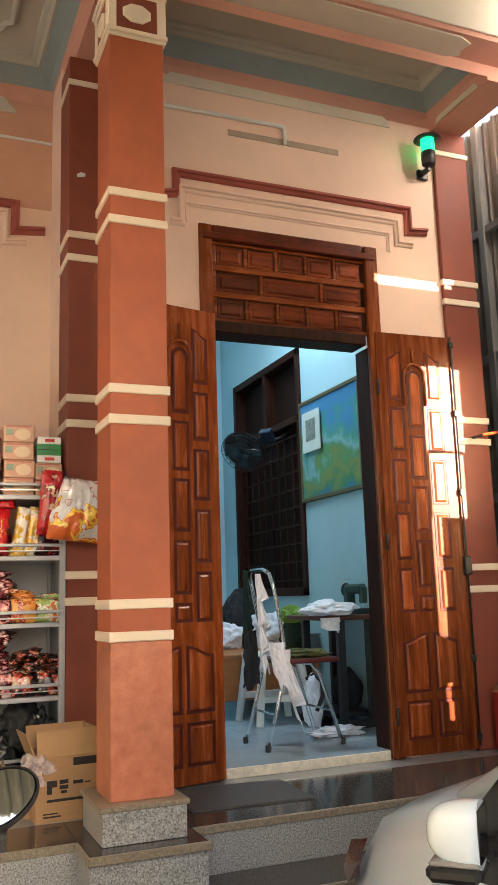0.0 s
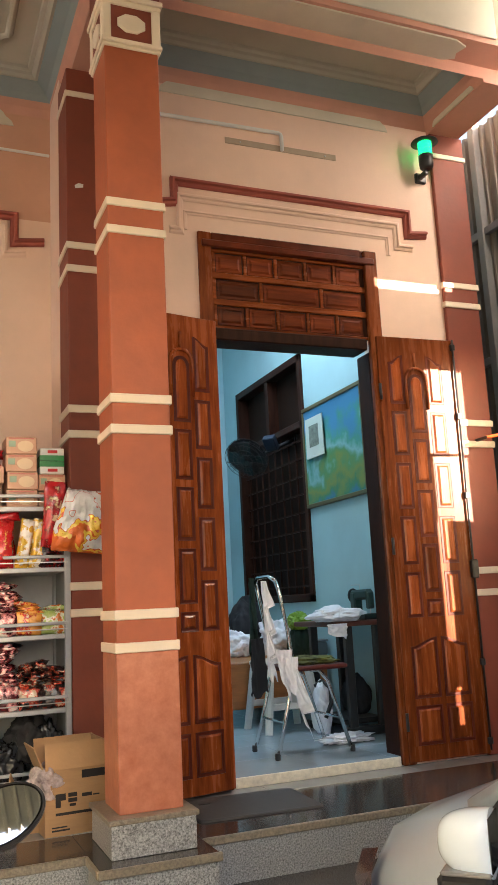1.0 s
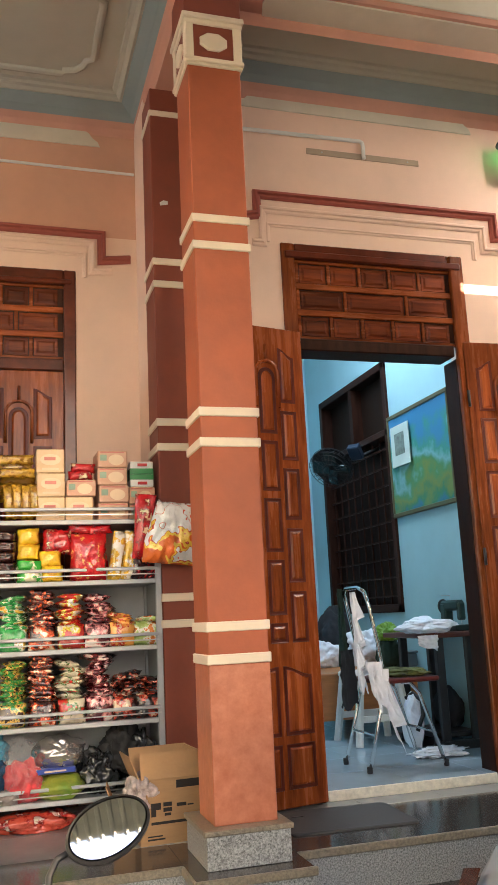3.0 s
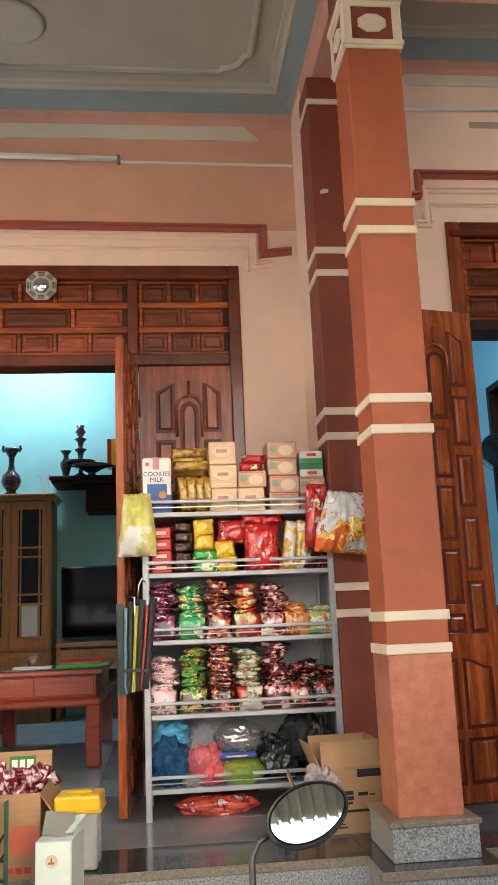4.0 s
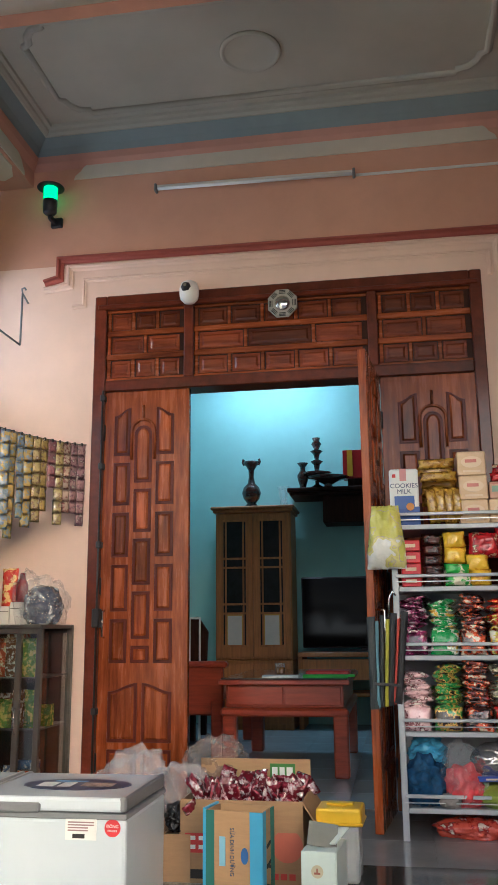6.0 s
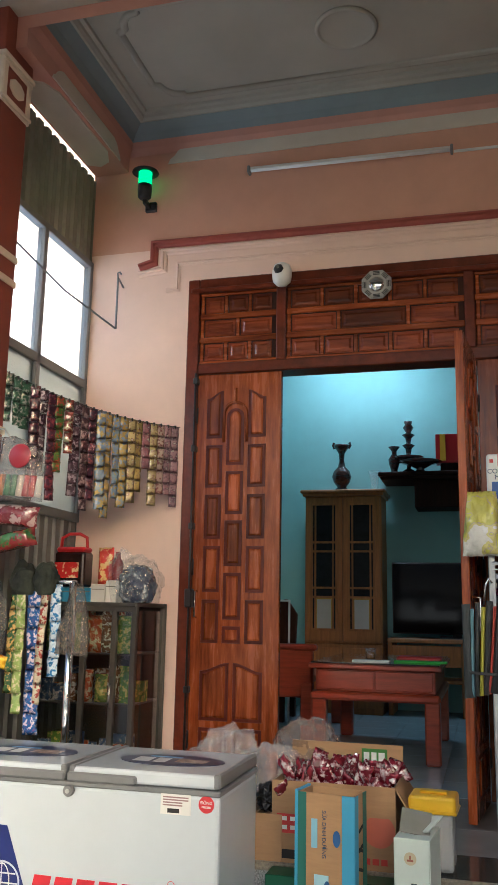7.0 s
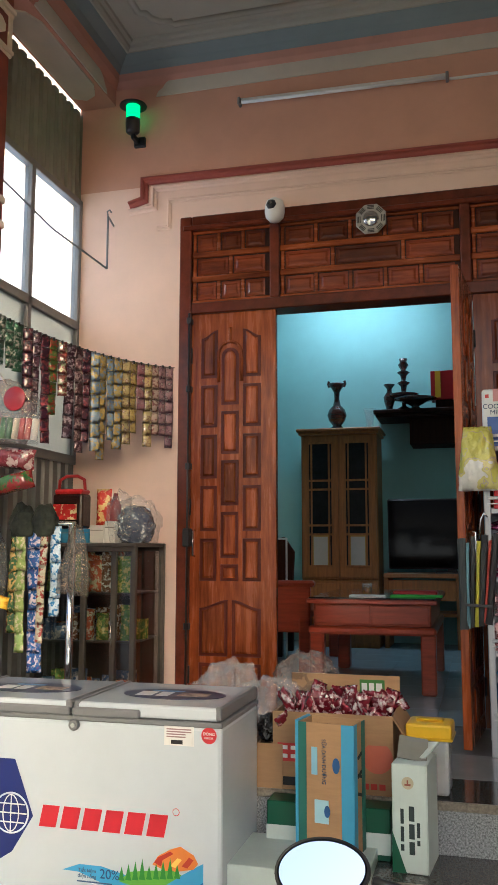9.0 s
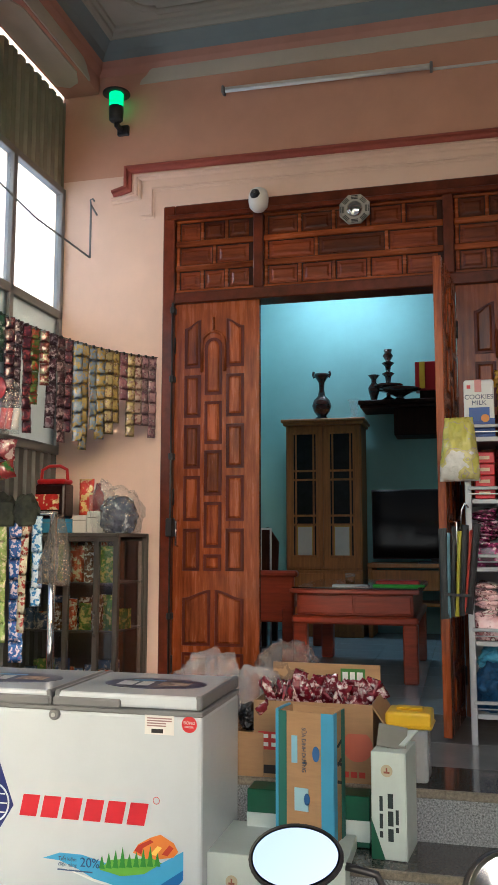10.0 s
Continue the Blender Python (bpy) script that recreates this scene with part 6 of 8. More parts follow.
for shelf, row in ((SHELF[2], (("purple", -0.100, 9), ("mint", 0.030, 8), ("red", 0.158, 9), ("black", 0.285, 8), ("pink", 0.405, 8), ("orange", 0.515, 3), ("lime", 0.622, 2))),
                   (SHELF[1], (("rose", -0.100, 8), ("white", 0.030, 10), ("red", 0.158, 11), ("dark", 0.285, 9), ("pink", 0.405, 11), ("brown", 0.525, 6), ("brown", 0.632, 5)))):
    for kind, x, n in row:
        flat, up = NOODLE[kind]
        word = KINDS[kind][1]
        rnd = random.Random(x + shelf)
        packs(up, "noodle_pack", "%s film noodle pack standing on the shelf" % word, "packet", "noodle packs", [pose(x + rnd.uniform(-0.004, 0.004), 3.985, shelf, -6, rnd.uniform(-4, 4), rnd.uniform(-6, 6))])
        packs(flat, "noodle_pack", "%s film noodle pack in a stack on the shelf" % word, "packet", "noodle packs",
              [pose(x + rnd.uniform(-0.010, 0.010), 3.985 + rnd.uniform(-0.010, 0.016), shelf + 0.090 + 0.0185 * k, rnd.uniform(-10, 8), rnd.uniform(-10, 10), rnd.uniform(-20, 20)) for k in range(n)])
        packs(flat, "noodle_pack", "%s film noodle pack in a stack on the shelf" % word, "packet", "noodle packs",
              [pose(x + rnd.uniform(-0.008, 0.008), 4.02, shelf + 0.022 * k, 0, 0, rnd.uniform(-5, 5)) for k in range(4)])

# bottom shelf bundles and the bag underneath
M_PLASTICBAG = mat("clear_plastic_bag", (0.62, 0.63, 0.65), 0.12, var=0.1, scale=12, bump=1.0, bscale=13, bdist=0.025, stain=0, alpha=0.16, coat=1.0)
Z1 = SHELF[0]
heap("blue_net", "bundle of blue netting on the bottom shelf", (-0.08, 4.05, Z1), 0.10, 0.09, 0.20, mat("blue_net", srgb(20, 70, 110), 0.7, var=0.5, scale=40, bump=0.8, bscale=80), 21, category="bundle", rough=0.4, freq=4)
heap("blue_net", "pale blue plastic bundle on the bottom shelf", (-0.06, 4.12, Z1 + 0.16), 0.09, 0.08, 0.11, mat("pale_blue_plastic", srgb(90, 165, 200), 0.3, var=0.3, scale=20, bump=0.6, bscale=40), 22, category="bundle", rough=0.4, freq=4)
heap("red_bundle", "red fruit net in a clear bag on the shelf", (0.085, 4.03, Z1 + 0.0), 0.085, 0.08, 0.17, mat("pink_red_plastic", srgb(215, 60, 65), 0.35, var=0.25, scale=14, bump=0.4, bscale=30), 23, category="bundle", rough=0.35, freq=3.5)
heap("clear_bag", "crumpled clear plastic bag over the red bundle", (0.08, 4.03, Z1), 0.105, 0.095, 0.26, M_PLASTICBAG, 24, category="bag", rough=0.3, freq=4)
heap("silver_bundle", "silver foil wrapped bundle on the bottom shelf", (0.235, 4.06, Z1 + 0.125), 0.115, 0.09, 0.135, mat("silver_foil", (0.55, 0.52, 0.5), 0.25, metal=0.8, var=0.2, bump=1.0, bscale=30), 25, category="bundle", rough=0.2, freq=3)
heap("green_bundle", "yellow and green wrapped bundle on the shelf", (0.235, 4.03, Z1), 0.115, 0.09, 0.10, mat("yellow_green_film", srgb(190, 180, 60), 0.3, var=0.2, scale=6, col2=srgb(90, 140, 50), bump=0.4), 26, category="bundle", rough=0.2, freq=3)
carton_pack((0.22, 3.985, Z1 + 0.105), 0.17, 0.12, 0.022, plain("blue_card", (60, 80, 170), 0.35), "flat blue packet between the bundles", rz=6, group="flat packets")
heap("black_bag", "black plastic bag on the bottom shelf", (0.41, 4.06, Z1), 0.09, 0.09, 0.19, mat("grey_black_plastic", (0.03, 0.032, 0.035), 0.2, var=0.3, bump=0.9, bscale=35, coat=0.5), 27, category="bag", rough=0.4, freq=4)
heap("black_bag", "black plastic bag on the bottom shelf", (0.52, 4.08, Z1 + 0.08), 0.10, 0.09, 0.20, mat("dull_black_cloth", (0.015, 0.015, 0.016), 0.7, var=0.3, bump=0.6, bscale=50), 28, category="bag", rough=0.4, freq=4)
heap("black_bag", "grey black plastic bag by the rack side", (0.60, 4.05, Z1), 0.07, 0.09, 0.24, mat("grey_plastic_film", (0.06, 0.065, 0.07), 0.2, var=0.3, bump=0.9, bscale=35, coat=0.5), 29, category="bag", rough=0.4, freq=4)
heap("grey_bundle", "small grey wrapped bundle on the shelf", (0.02, 3.985, Z1), 0.05, 0.04, 0.06, plain("grey_film", (140, 130, 125), 0.3), 30, category="bundle", rough=0.3)
heap("red_bag", "red and white plastic bag on the tiles under the rack", (0.13, 4.07, 0.0), 0.18, 0.09, 0.085, film("red_white_bag", [(175, 45, 35), (205, 80, 60), (150, 25, 25), (225, 205, 190)], 8), 31, category="bag", rough=0.3, freq=3)

def printed_bag(name, top, middle, low, spots, height, scale=9.0):
    """Bag film whose print changes colour from the seam down, with blotches of a picture over it."""
    m = film(name, [top, spots, top], scale, 0.2)
    n, l = m.node_tree.nodes, m.node_tree.links
    tc, sx, no, ma, rp = (n.new("ShaderNode" + k) for k in ("TexCoord", "SeparateXYZ", "TexNoise", "Math", "ValToRGB"))
    no.inputs["Scale"].default_value, no.inputs["Detail"].default_value = scale * 1.3, 2
    ma.operation = "MULTIPLY_ADD"
    ma.inputs[1].default_value = 2.6 * height
    l.new(tc.outputs["Object"], sx.inputs[0])
    l.new(tc.outputs["Object"], no.inputs["Vector"])
    l.new(no.outputs["Fac"], ma.inputs[0])
    l.new(sx.outputs["Z"], ma.inputs[2])
    dv = n.new("ShaderNodeMath")
    dv.operation = "DIVIDE"
    dv.inputs[1].default_value = height * 3.3
    l.new(ma.outputs[0], dv.inputs[0])
    l.new(dv.outputs[0], rp.inputs[0])
    e = rp.color_ramp.elements
    rp.color_ramp.interpolation = "CONSTANT"
    e[0].position, e[0].color = 0.0, (*srgb(*low), 1)
    e[1].position, e[1].color = 0.44, (*srgb(*middle), 1)
    for p, c in ((0.49, spots), (0.505, top), (0.66, spots), (0.675, top)):
        x = e.new(p)
        x.color = (*srgb(*c), 1)
    l.new(rp.outputs[0], n["Principled BSDF"].inputs["Base Color"])
    return m


# bags hung on the rack
F_YBAG = printed_bag("yellow_silver_film", (206, 200, 90), (214, 205, 130), (226, 224, 216), (190, 180, 150), 0.275)
yb = thing("snack_bag", "pale yellow snack bag hung at the end of the rack", "bag", at=(-0.205, 3.925, 1.135), rz=-6)
part("bag", pouch(0.175, 0.285, 0.10, 41, 18, 20, 0.05, 0.014, 0.30), F_YBAG, yb, smooth=True)
rbg = thing("snack_bag", "tall red snack bag hung beside the rack", "bag", at=(0.605, 3.915, 1.145), ry=4)
part("bag", pouch(0.10, 0.30, 0.07, 43, 12, 16), F_RED, rbg, smooth=True)
F_OBAG = printed_bag("white_orange_film", (232, 230, 230), (240, 196, 70), (228, 112, 40), (205, 90, 60), 0.285)
ob_ = thing("snack_bag", "large white and orange snack bag hung beside the column", "bag", at=(0.725, 3.87, 1.115), ry=6)
part("bag", pouch(0.265, 0.285, 0.13, 44, 22, 24, 0.03, 0.020, 0.36), F_OBAG, ob_, smooth=True)
part("hanger", tube([(-0.06, 0, 0.275), (-0.07, 0.06, 0.30), (-0.05, 0.14, 0.29)], 0.003), M_STEEL, ob_, smooth=True)

# striped folded umbrellas hung on the open leaf
um = thing("folded_umbrella", "folded dark umbrella with bright stripes hung on the door", "umbrella", at=(-0.232, 3.945, 0.53), ry=3)
um.scale = (0.85, 1, 1.2)
for i, (c, w) in enumerate((((55, 60, 62), 0.035), ((110, 150, 165), 0.016), ((60, 62, 62), 0.02), ((185, 180, 55), 0.016), ((40, 42, 45), 0.03), ((190, 75, 60), 0.014), ((35, 35, 38), 0.03))):
    part("fold", pouch(w * 1.25, 0.33 - 0.02 * (i % 2), 0.03, 50 + i, 6, 10), plain("umbrella_cloth", c, 0.6), um, m=pose(-0.062 + 0.02 * i, 0.004 * (i % 3), 0.004 * i, 0, (i - 3) * 1.6))
part("handle", tube([(0.0, 0, 0.33), (0.005, 0, 0.40), (0.02, 0, 0.425), (0.04, 0, 0.41)], 0.005), M_CHROME, um, smooth=True)
part("strap", box(-0.065, 0.07, -0.022, -0.016, 0.085, 0.095), M_BLACK, um)

# ---- cartons ----
def carton(label, at, w, d, h, flaps, material=None, rz=0, t=0.005, name="cardboard_carton"):
    """An open box; flaps: degrees for front, back, left, right (0 closed, 90 upright, more folds outwards)."""
    c = thing(name, label, "carton", at=at, rz=rz)
    mt = material or M_CARTON
    b = bmesh.new()
    ring = lambda e, z: [b.verts.new(p) for p in ((-w / 2 + e, e, z), (w / 2 - e, e, z), (w / 2 - e, d - e, z), (-w / 2 + e, d - e, z))]
    rings = [ring(0, 0), ring(0, h), ring(t, h), ring(t, t)]
    for p, q in zip(rings, rings[1:]):
        for i in range(4):
            b.faces.new((p[i], p[(i + 1) % 4], q[(i + 1) % 4], q[i]))
    b.faces.new(rings[0])
    b.faces.new(rings[-1])
    part("body", b, mt, c)
    fl = min(w, d) / 2
    for side, a in zip("fblr", flaps):
        if a is None:
            continue
        if side in "fb":
            f = box(-w / 2 + 0.003, w / 2 - 0.003, 0, fl, 0, t)
            m = pose(0, 0, h, a) if side == "f" else Matrix.Translation((0, d, h)) @ pose(0, 0, 0, a, 0, 0).inverted() @ pose(0, 0, 0, 0, 0, 180)
        else:
            f = box(0, fl, 0.003, d - 0.003, 0, t)
            m = pose(-w / 2, 0, h, 0, -a) if side == "l" else Matrix.Translation((w / 2, 0, h)) @ pose(0, d, 0, 0, 0, 180) @ pose(0, 0, 0, 0, -a)
        part("flap", f, mt, c, m=m)
    return c


M_INK = plain("dark_print", (35, 30, 28), 0.7)
cb = carton("open brown cardboard carton with dark print beside the column", (0.645, 3.58, 0.0), 0.255, 0.20, 0.245, (78, 100, 112, 80), rz=4)
part("dark_label", box(0.02, 0.127, -0.002, 0.0, 0.205, 0.235), M_INK, cb)
for x0, x1, z0, z1 in ((-0.085, -0.065, 0.105, 0.155), (-0.065, -0.045, 0.13, 0.155), (-0.035, 0.0, 0.14, 0.155), (-0.035, 0.0, 0.12, 0.135), (-0.03, -0.005, 0.105, 0.115), (0.02, 0.06, 0.135, 0.148), (0.065, 0.09, 0.135, 0.14), (-0.085, 0.095, 0.075, 0.085), (-0.10, -0.04, 0.03, 0.035), (-0.10, -0.03, 0.018, 0.024), (0.06, 0.085, 0.02, 0.04)):
    part("print_bar", box(x0, x1, -0.002, 0.0, z0, z1), M_INK, cb)
heap("patterned_bag", "crumpled pink grey patterned cloth bag by the carton", (0.53, 3.62, 0.14), 0.065, 0.07, 0.13, mat("pink_grey_pattern", srgb(150, 125, 125), 0.5, var=0.5, scale=16, col2=srgb(225, 210, 205), bump=0.4), 33, category="bag", rough=0.4, freq=4)
carton("low brown carton behind the patterned bag", (0.50, 3.68, 0.0), 0.15, 0.15, 0.14, (None, None, 110, None), rz=-8)

# stacked goods on the steps
M_BEER = plain("pale_green_white_card", (205, 216, 210), 0.45)
M_BGREEN = plain("dark_green_card", (20, 85, 60), 0.4)


def crest(parent, x, y, z, r=0.02):
    part("crest", lathe([(r, 0), (r, 0.001), (0.0, 0.0012)], 20), plain("gold_crest", (190, 180, 150), 0.4), parent, m=pose(x, y, z, 90))
    part("crest_mark", box(x - r * 0.5, x + r * 0.5, y - 0.003, y - 0.001, z - r * 0.4, z - r * 0.1), plain("rust_mark", (150, 90, 70), 0.5), parent)
    part("crest_mark", box(x - r * 0.12, x + r * 0.12, y - 0.003, y - 0.001, z - r * 0.4, z + r * 0.5), plain("rust_mark", (150, 90, 70), 0.5), parent)


bb = thing("beverage_carton", "white and green beverage carton standing on end on the step", "carton", at=(-0.462, 3.03, -0.177), rz=-6)
part("carton", box(-0.058, 0.058, 0, 0.20, 0, 0.345, 0.003), M_BEER, bb)
part("green_side", box(0.0585, 0.0605, 0.0, 0.20, 0.0, 0.345), M_BEER, bb)
part("green_edge", prism([(-0.0585, 0.0), (-0.0585, 0.13), (-0.012, 0.0)], -0.0015, 0.0), M_BGREEN, bb)
part("torn_flap", moved(box(-0.05, 0.05, 0, 0.10, 0, 0.004), pose(0, 0.06, 0.345, 35, 8, 10)), mat("grey_card_inside", (0.25, 0.25, 0.22), 0.8), bb, "torn grey flap")
part("torn_flap", moved(box(-0.02, 0.055, 0, 0.09, 0, 0.004), pose(0, 0.09, 0.345, 26, -10, -30)), M_BEER, bb)
crest(bb, -0.004, -0.001, 0.285)
for x0, x1, z0, z1 in ((0.024, 0.034, 0.09, 0.165), (-0.002, 0.016, 0.06, 0.215), (-0.030, -0.019, 0.07, 0.205)):
    k = 0
    z = z1
    while z > z0:
        part("print_bar", box(x0, x1, -0.0015, 0.0, max(z0, z - 0.050), z - 0.003), plain("dark_teal_ink", (40, 55, 55), 0.5), bb)
        z -= 0.056

wb = thing("beverage_carton", "white and green beverage carton lying on the bottom step", "carton", at=(-0.80, 2.84, -0.35))
part("carton", box(-0.235, 0.22, 0, 0.33, 0, 0.215, 0.003), M_BEER, wb)
part("green_band", box(-0.236, 0.221, -0.0015, 0.33, 0.0, 0.06), M_BGREEN, wb)
part("green_wedge", prism([(0.04, 0.06), (0.22, 0.06), (0.22, 0.13)], -0.0015, 0.0), M_BGREEN, wb)
part("top_print", box(-0.05, 0.05, 0.06, 0.13, 0.215, 0.2165), plain("faint_brown_print", (170, 140, 110), 0.5), wb)
crest(wb, -0.15, -0.001, 0.13)
wb2 = thing("beverage_carton", "green topped beverage carton under the cartons", "carton", at=(-0.77, 3.12, -0.177))
part("carton", box(-0.20, 0.235, 0, 0.105, 0, 0.17, 0.003), M_BGREEN, wb2)
part("white_band", box(-0.201, 0.236, -0.0015, 0.1, 0.02, 0.09), M_BEER, wb2)

bc = carton("large open brown carton full of red snack packs", (-0.755, 3.25, 0.0), 0.445, 0.33, 0.275, (None, None, None, 236))
part("flap", box(-0.220, 0.220, 0.324, 0.329, 0.276, 0.375), M_CARTON, bc, m=pose(0, 0, 0, 0))
for x, w in ((0.068, 0.022), (0.098, 0.02), (0.126, 0.024)):
    part("print_bar", box(x, x + w, 0.3185, 0.3200, 0.312, 0.345), M_WHITE, bc)
part("flap", box(-0.222, 0.222, -0.007, -0.002, 0.175, 0.279), M_CARTON, bc)
part("red_label", box(-0.205, -0.09, -0.002, 0.0, 0.10, 0.165), plain("red_label", (190, 50, 45), 0.5), bc)
for z in (0.142, 0.112):
    for x in (-0.195, -0.155, -0.125):
        part("print_bar", box(x, x + 0.028, -0.003, -0.002, z, z + 0.014), M_WHITE, bc)
part("barcode", box(-0.205, -0.10, -0.002, 0.0, 0.015, 0.045), M_INK, bc)
part("tomato_print", lathe([(0.055, 0), (0.055, 0.001), (0.02, 0.0015)], 24), plain("tomato_red", (195, 105, 80), 0.7), bc, m=pose(0.165, 0.0, 0.13, 90))
for k in range(3):
    part("print_bar", box(0.11 + 0.03 * k, 0.132 + 0.03 * k, -0.002, 0.0, 0.02, 0.04), plain("red_ink", (190, 60, 50), 0.6), bc)
gl = part("green_label", box(0.06, 0.16, -0.002, 0.0, 0.06, 0.12), plain("leaf_green_print", (60, 120, 40), 0.5), bc, m=pose(0, 0.3225, 0.238, 0))

F_SNK = film("red_clear_film", [(165, 45, 62), (115, 22, 38), (205, 165, 168), (230, 218, 218)], 15, 0.1)
snk = mesh_of("small_pack", pouch(0.060, 0.10, 0.018, 60, 8, 8, 0.10, 0.006), F_SNK, True)
rnd = random.Random(5)
packs(snk, "snack_packet", "small red and clear snack pack heaped in the carton", "packet", "small red packs",
      [pose(-0.755 + rnd.uniform(-0.18, 0.18), 3.28 + rnd.uniform(0.0, 0.25), 0.215 + rnd.uniform(-0.02, 0.05), rnd.uniform(-40, 40), rnd.uniform(-60, 60), rnd.uniform(-60, 60)) for _ in range(80)])

M_MBLUE = plain("sky_blue_print", (75, 155, 195), 0.5)
M_MGREEN = plain("teal_green_print", (40, 105, 95), 0.5)
mc = carton("tall open brown milk carton with blue and green edges", (-0.735, 3.0, -0.134), 0.168, 0.105, 0.425, (None, None, None, None), rz=-10)
mc.scale = (1.16, 1.15, 1.0)
part("blue_edge", box(0.048, 0.0845, -0.002, 0.0, 0.0, 0.425), M_MBLUE, mc)
part("blue_edge", box(0.0845, 0.0865, 0.0, 0.03, 0.0, 0.425), M_MBLUE, mc)
part("green_edge", box(-0.088, -0.060, -0.002, 0.0, 0.0, 0.425), M_MGREEN, mc)
part("blue_edge", box(-0.094, -0.085, -0.003, 0.10, 0.0, 0.43), M_MBLUE, mc)
part("green_edge", box(0.0845, 0.0865, 0.075, 0.105, 0.0, 0.425), M_MGREEN, mc)
part("blue_label", box(-0.035, 0.008, -0.002, 0.0, 0.10, 0.175), plain("pale_blue_label", (165, 205, 220), 0.5), mc)
part("blue_label", box(-0.044, -0.026, -0.002, 0.0, 0.255, 0.345), plain("pale_blue_label", (140, 190, 215), 0.5), mc)
part("blue_mark", lathe([(0.016, 0), (0.016, 0.001)], 18), plain("blue_ink", (40, 90, 150), 0.5), mc, m=pose(0.032, -0.001, 0.29, 90) @ Matrix.Diagonal((0.7, 1.6, 1, 1)))
part("blue_mark", lathe([(0.013, 0), (0.013, 0.001)], 18), plain("blue_ink", (40, 90, 150), 0.5), mc, m=pose(0.004, -0.002, 0.14, 90) @ Matrix.Diagonal((0.7, 1.5, 1, 1)))
words("SỮA DINH DƯỠNG", 0.017, mc, pose(-0.006, -0.0025, 0.30, 90, 0, 0) @ pose(0, 0, 0, 0, 0, -90), plain("blue_grey_ink", (60, 75, 100), 0.6))
for k in range(4):
    part("scribble_mark", moved(box(0.0865, 0.0885, 0.035, 0.07, -0.005, 0.005), pose(0, 0, 0.30 - 0.03 * k, 20 * (-1) ** k)), M_INK, mc)

jr = thing("plastic_jar", "clear square plastic jar with a bright yellow lid", "jar", at=(-0.41, 3.29, 0.0), rz=-3)
part("body", box(-0.07, 0.07, 0, 0.13, 0.002, 0.20, 0.014, seg=2), mat("clear_jar_plastic", (0.75, 0.78, 0.78), 0.1, var=0.05, bump=0.1, stain=0, alpha=0.45, coat=0.4), jr, "clear ribbed plastic body", smooth=False)
part("lid", box(-0.082, 0.082, -0.01, 0.14, 0.198, 0.252, 0.010, seg=2), plain("yellow_plastic", (235, 190, 15), 0.3), jr)
part("lid_handle", box(-0.05, 0.05, 0.04, 0.09, 0.252, 0.262, 0.005), plain("yellow_plastic", (225, 180, 10), 0.3), jr)
part("lid_rim", box(-0.086, 0.086, -0.014, 0.144, 0.195, 0.206, 0.003), plain("yellow_plastic", (225, 180, 10), 0.3), jr)
part("contents", box(-0.055, 0.055, 0.015, 0.115, 0.008, 0.12, 0.012), plain("pale_candy", (200, 190, 175), 0.5, var=0.4, scale=40), jr)

M_WBAG = mat("white_plastic_bag", (0.84, 0.83, 0.82), 0.08, var=0.12, scale=10, bump=1.0, bscale=13, bdist=0.025, stain=0.05, alpha=0.22, coat=1.0)
heap("white_bag", "knotted white plastic bag on the cartons", (-1.20, 3.42, 0.16), 0.14, 0.12, 0.26, M_WBAG, 34, category="bag", rough=0.36, freq=5.0)
heap("white_bag", "pinkish white plastic bag of goods", (-1.03, 3.47, 0.0), 0.15, 0.12, 0.37, mat("pink_white_bag", (0.82, 0.74, 0.72), 0.16, var=0.2, scale=14, bump=1.0, bscale=13, bdist=0.025, alpha=0.28, coat=1.0), 35, category="bag", rough=0.34, freq=5.0)
heap("clear_bag", "knotted clear bag of brown goods", (-0.93, 3.66, 0.25), 0.13, 0.09, 0.20, mat("brown_clear_bag", (0.38, 0.30, 0.26), 0.15, var=0.5, scale=20, bump=1.0, bscale=13, bdist=0.025, coat=1.0, alpha=0.35), 36, category="bag", rough=0.34, freq=6)
heap("black_bag", "black plastic bag behind the freezer", (-1.0, 3.31, 0.16), 0.05, 0.05, 0.10, mat("glossy_black_film", (0.015, 0.015, 0.017), 0.2, var=0.3, bump=0.9, bscale=35), 37, category="bag", rough=0.4, freq=4)
carton("brown carton squeezed beside the freezer", (-0.99, 3.245, 0.0), 0.10, 0.22, 0.16, (None, None, None, None))
carton("brown carton on the porch under the plastic bags", (-1.24, 3.34, 0.0), 0.26, 0.24, 0.16, (5, 5, None, None))
carton("brown carton under the clear bag", (-0.92, 3.60, 0.0), 0.24, 0.2, 0.25, (4, 4, None, None))

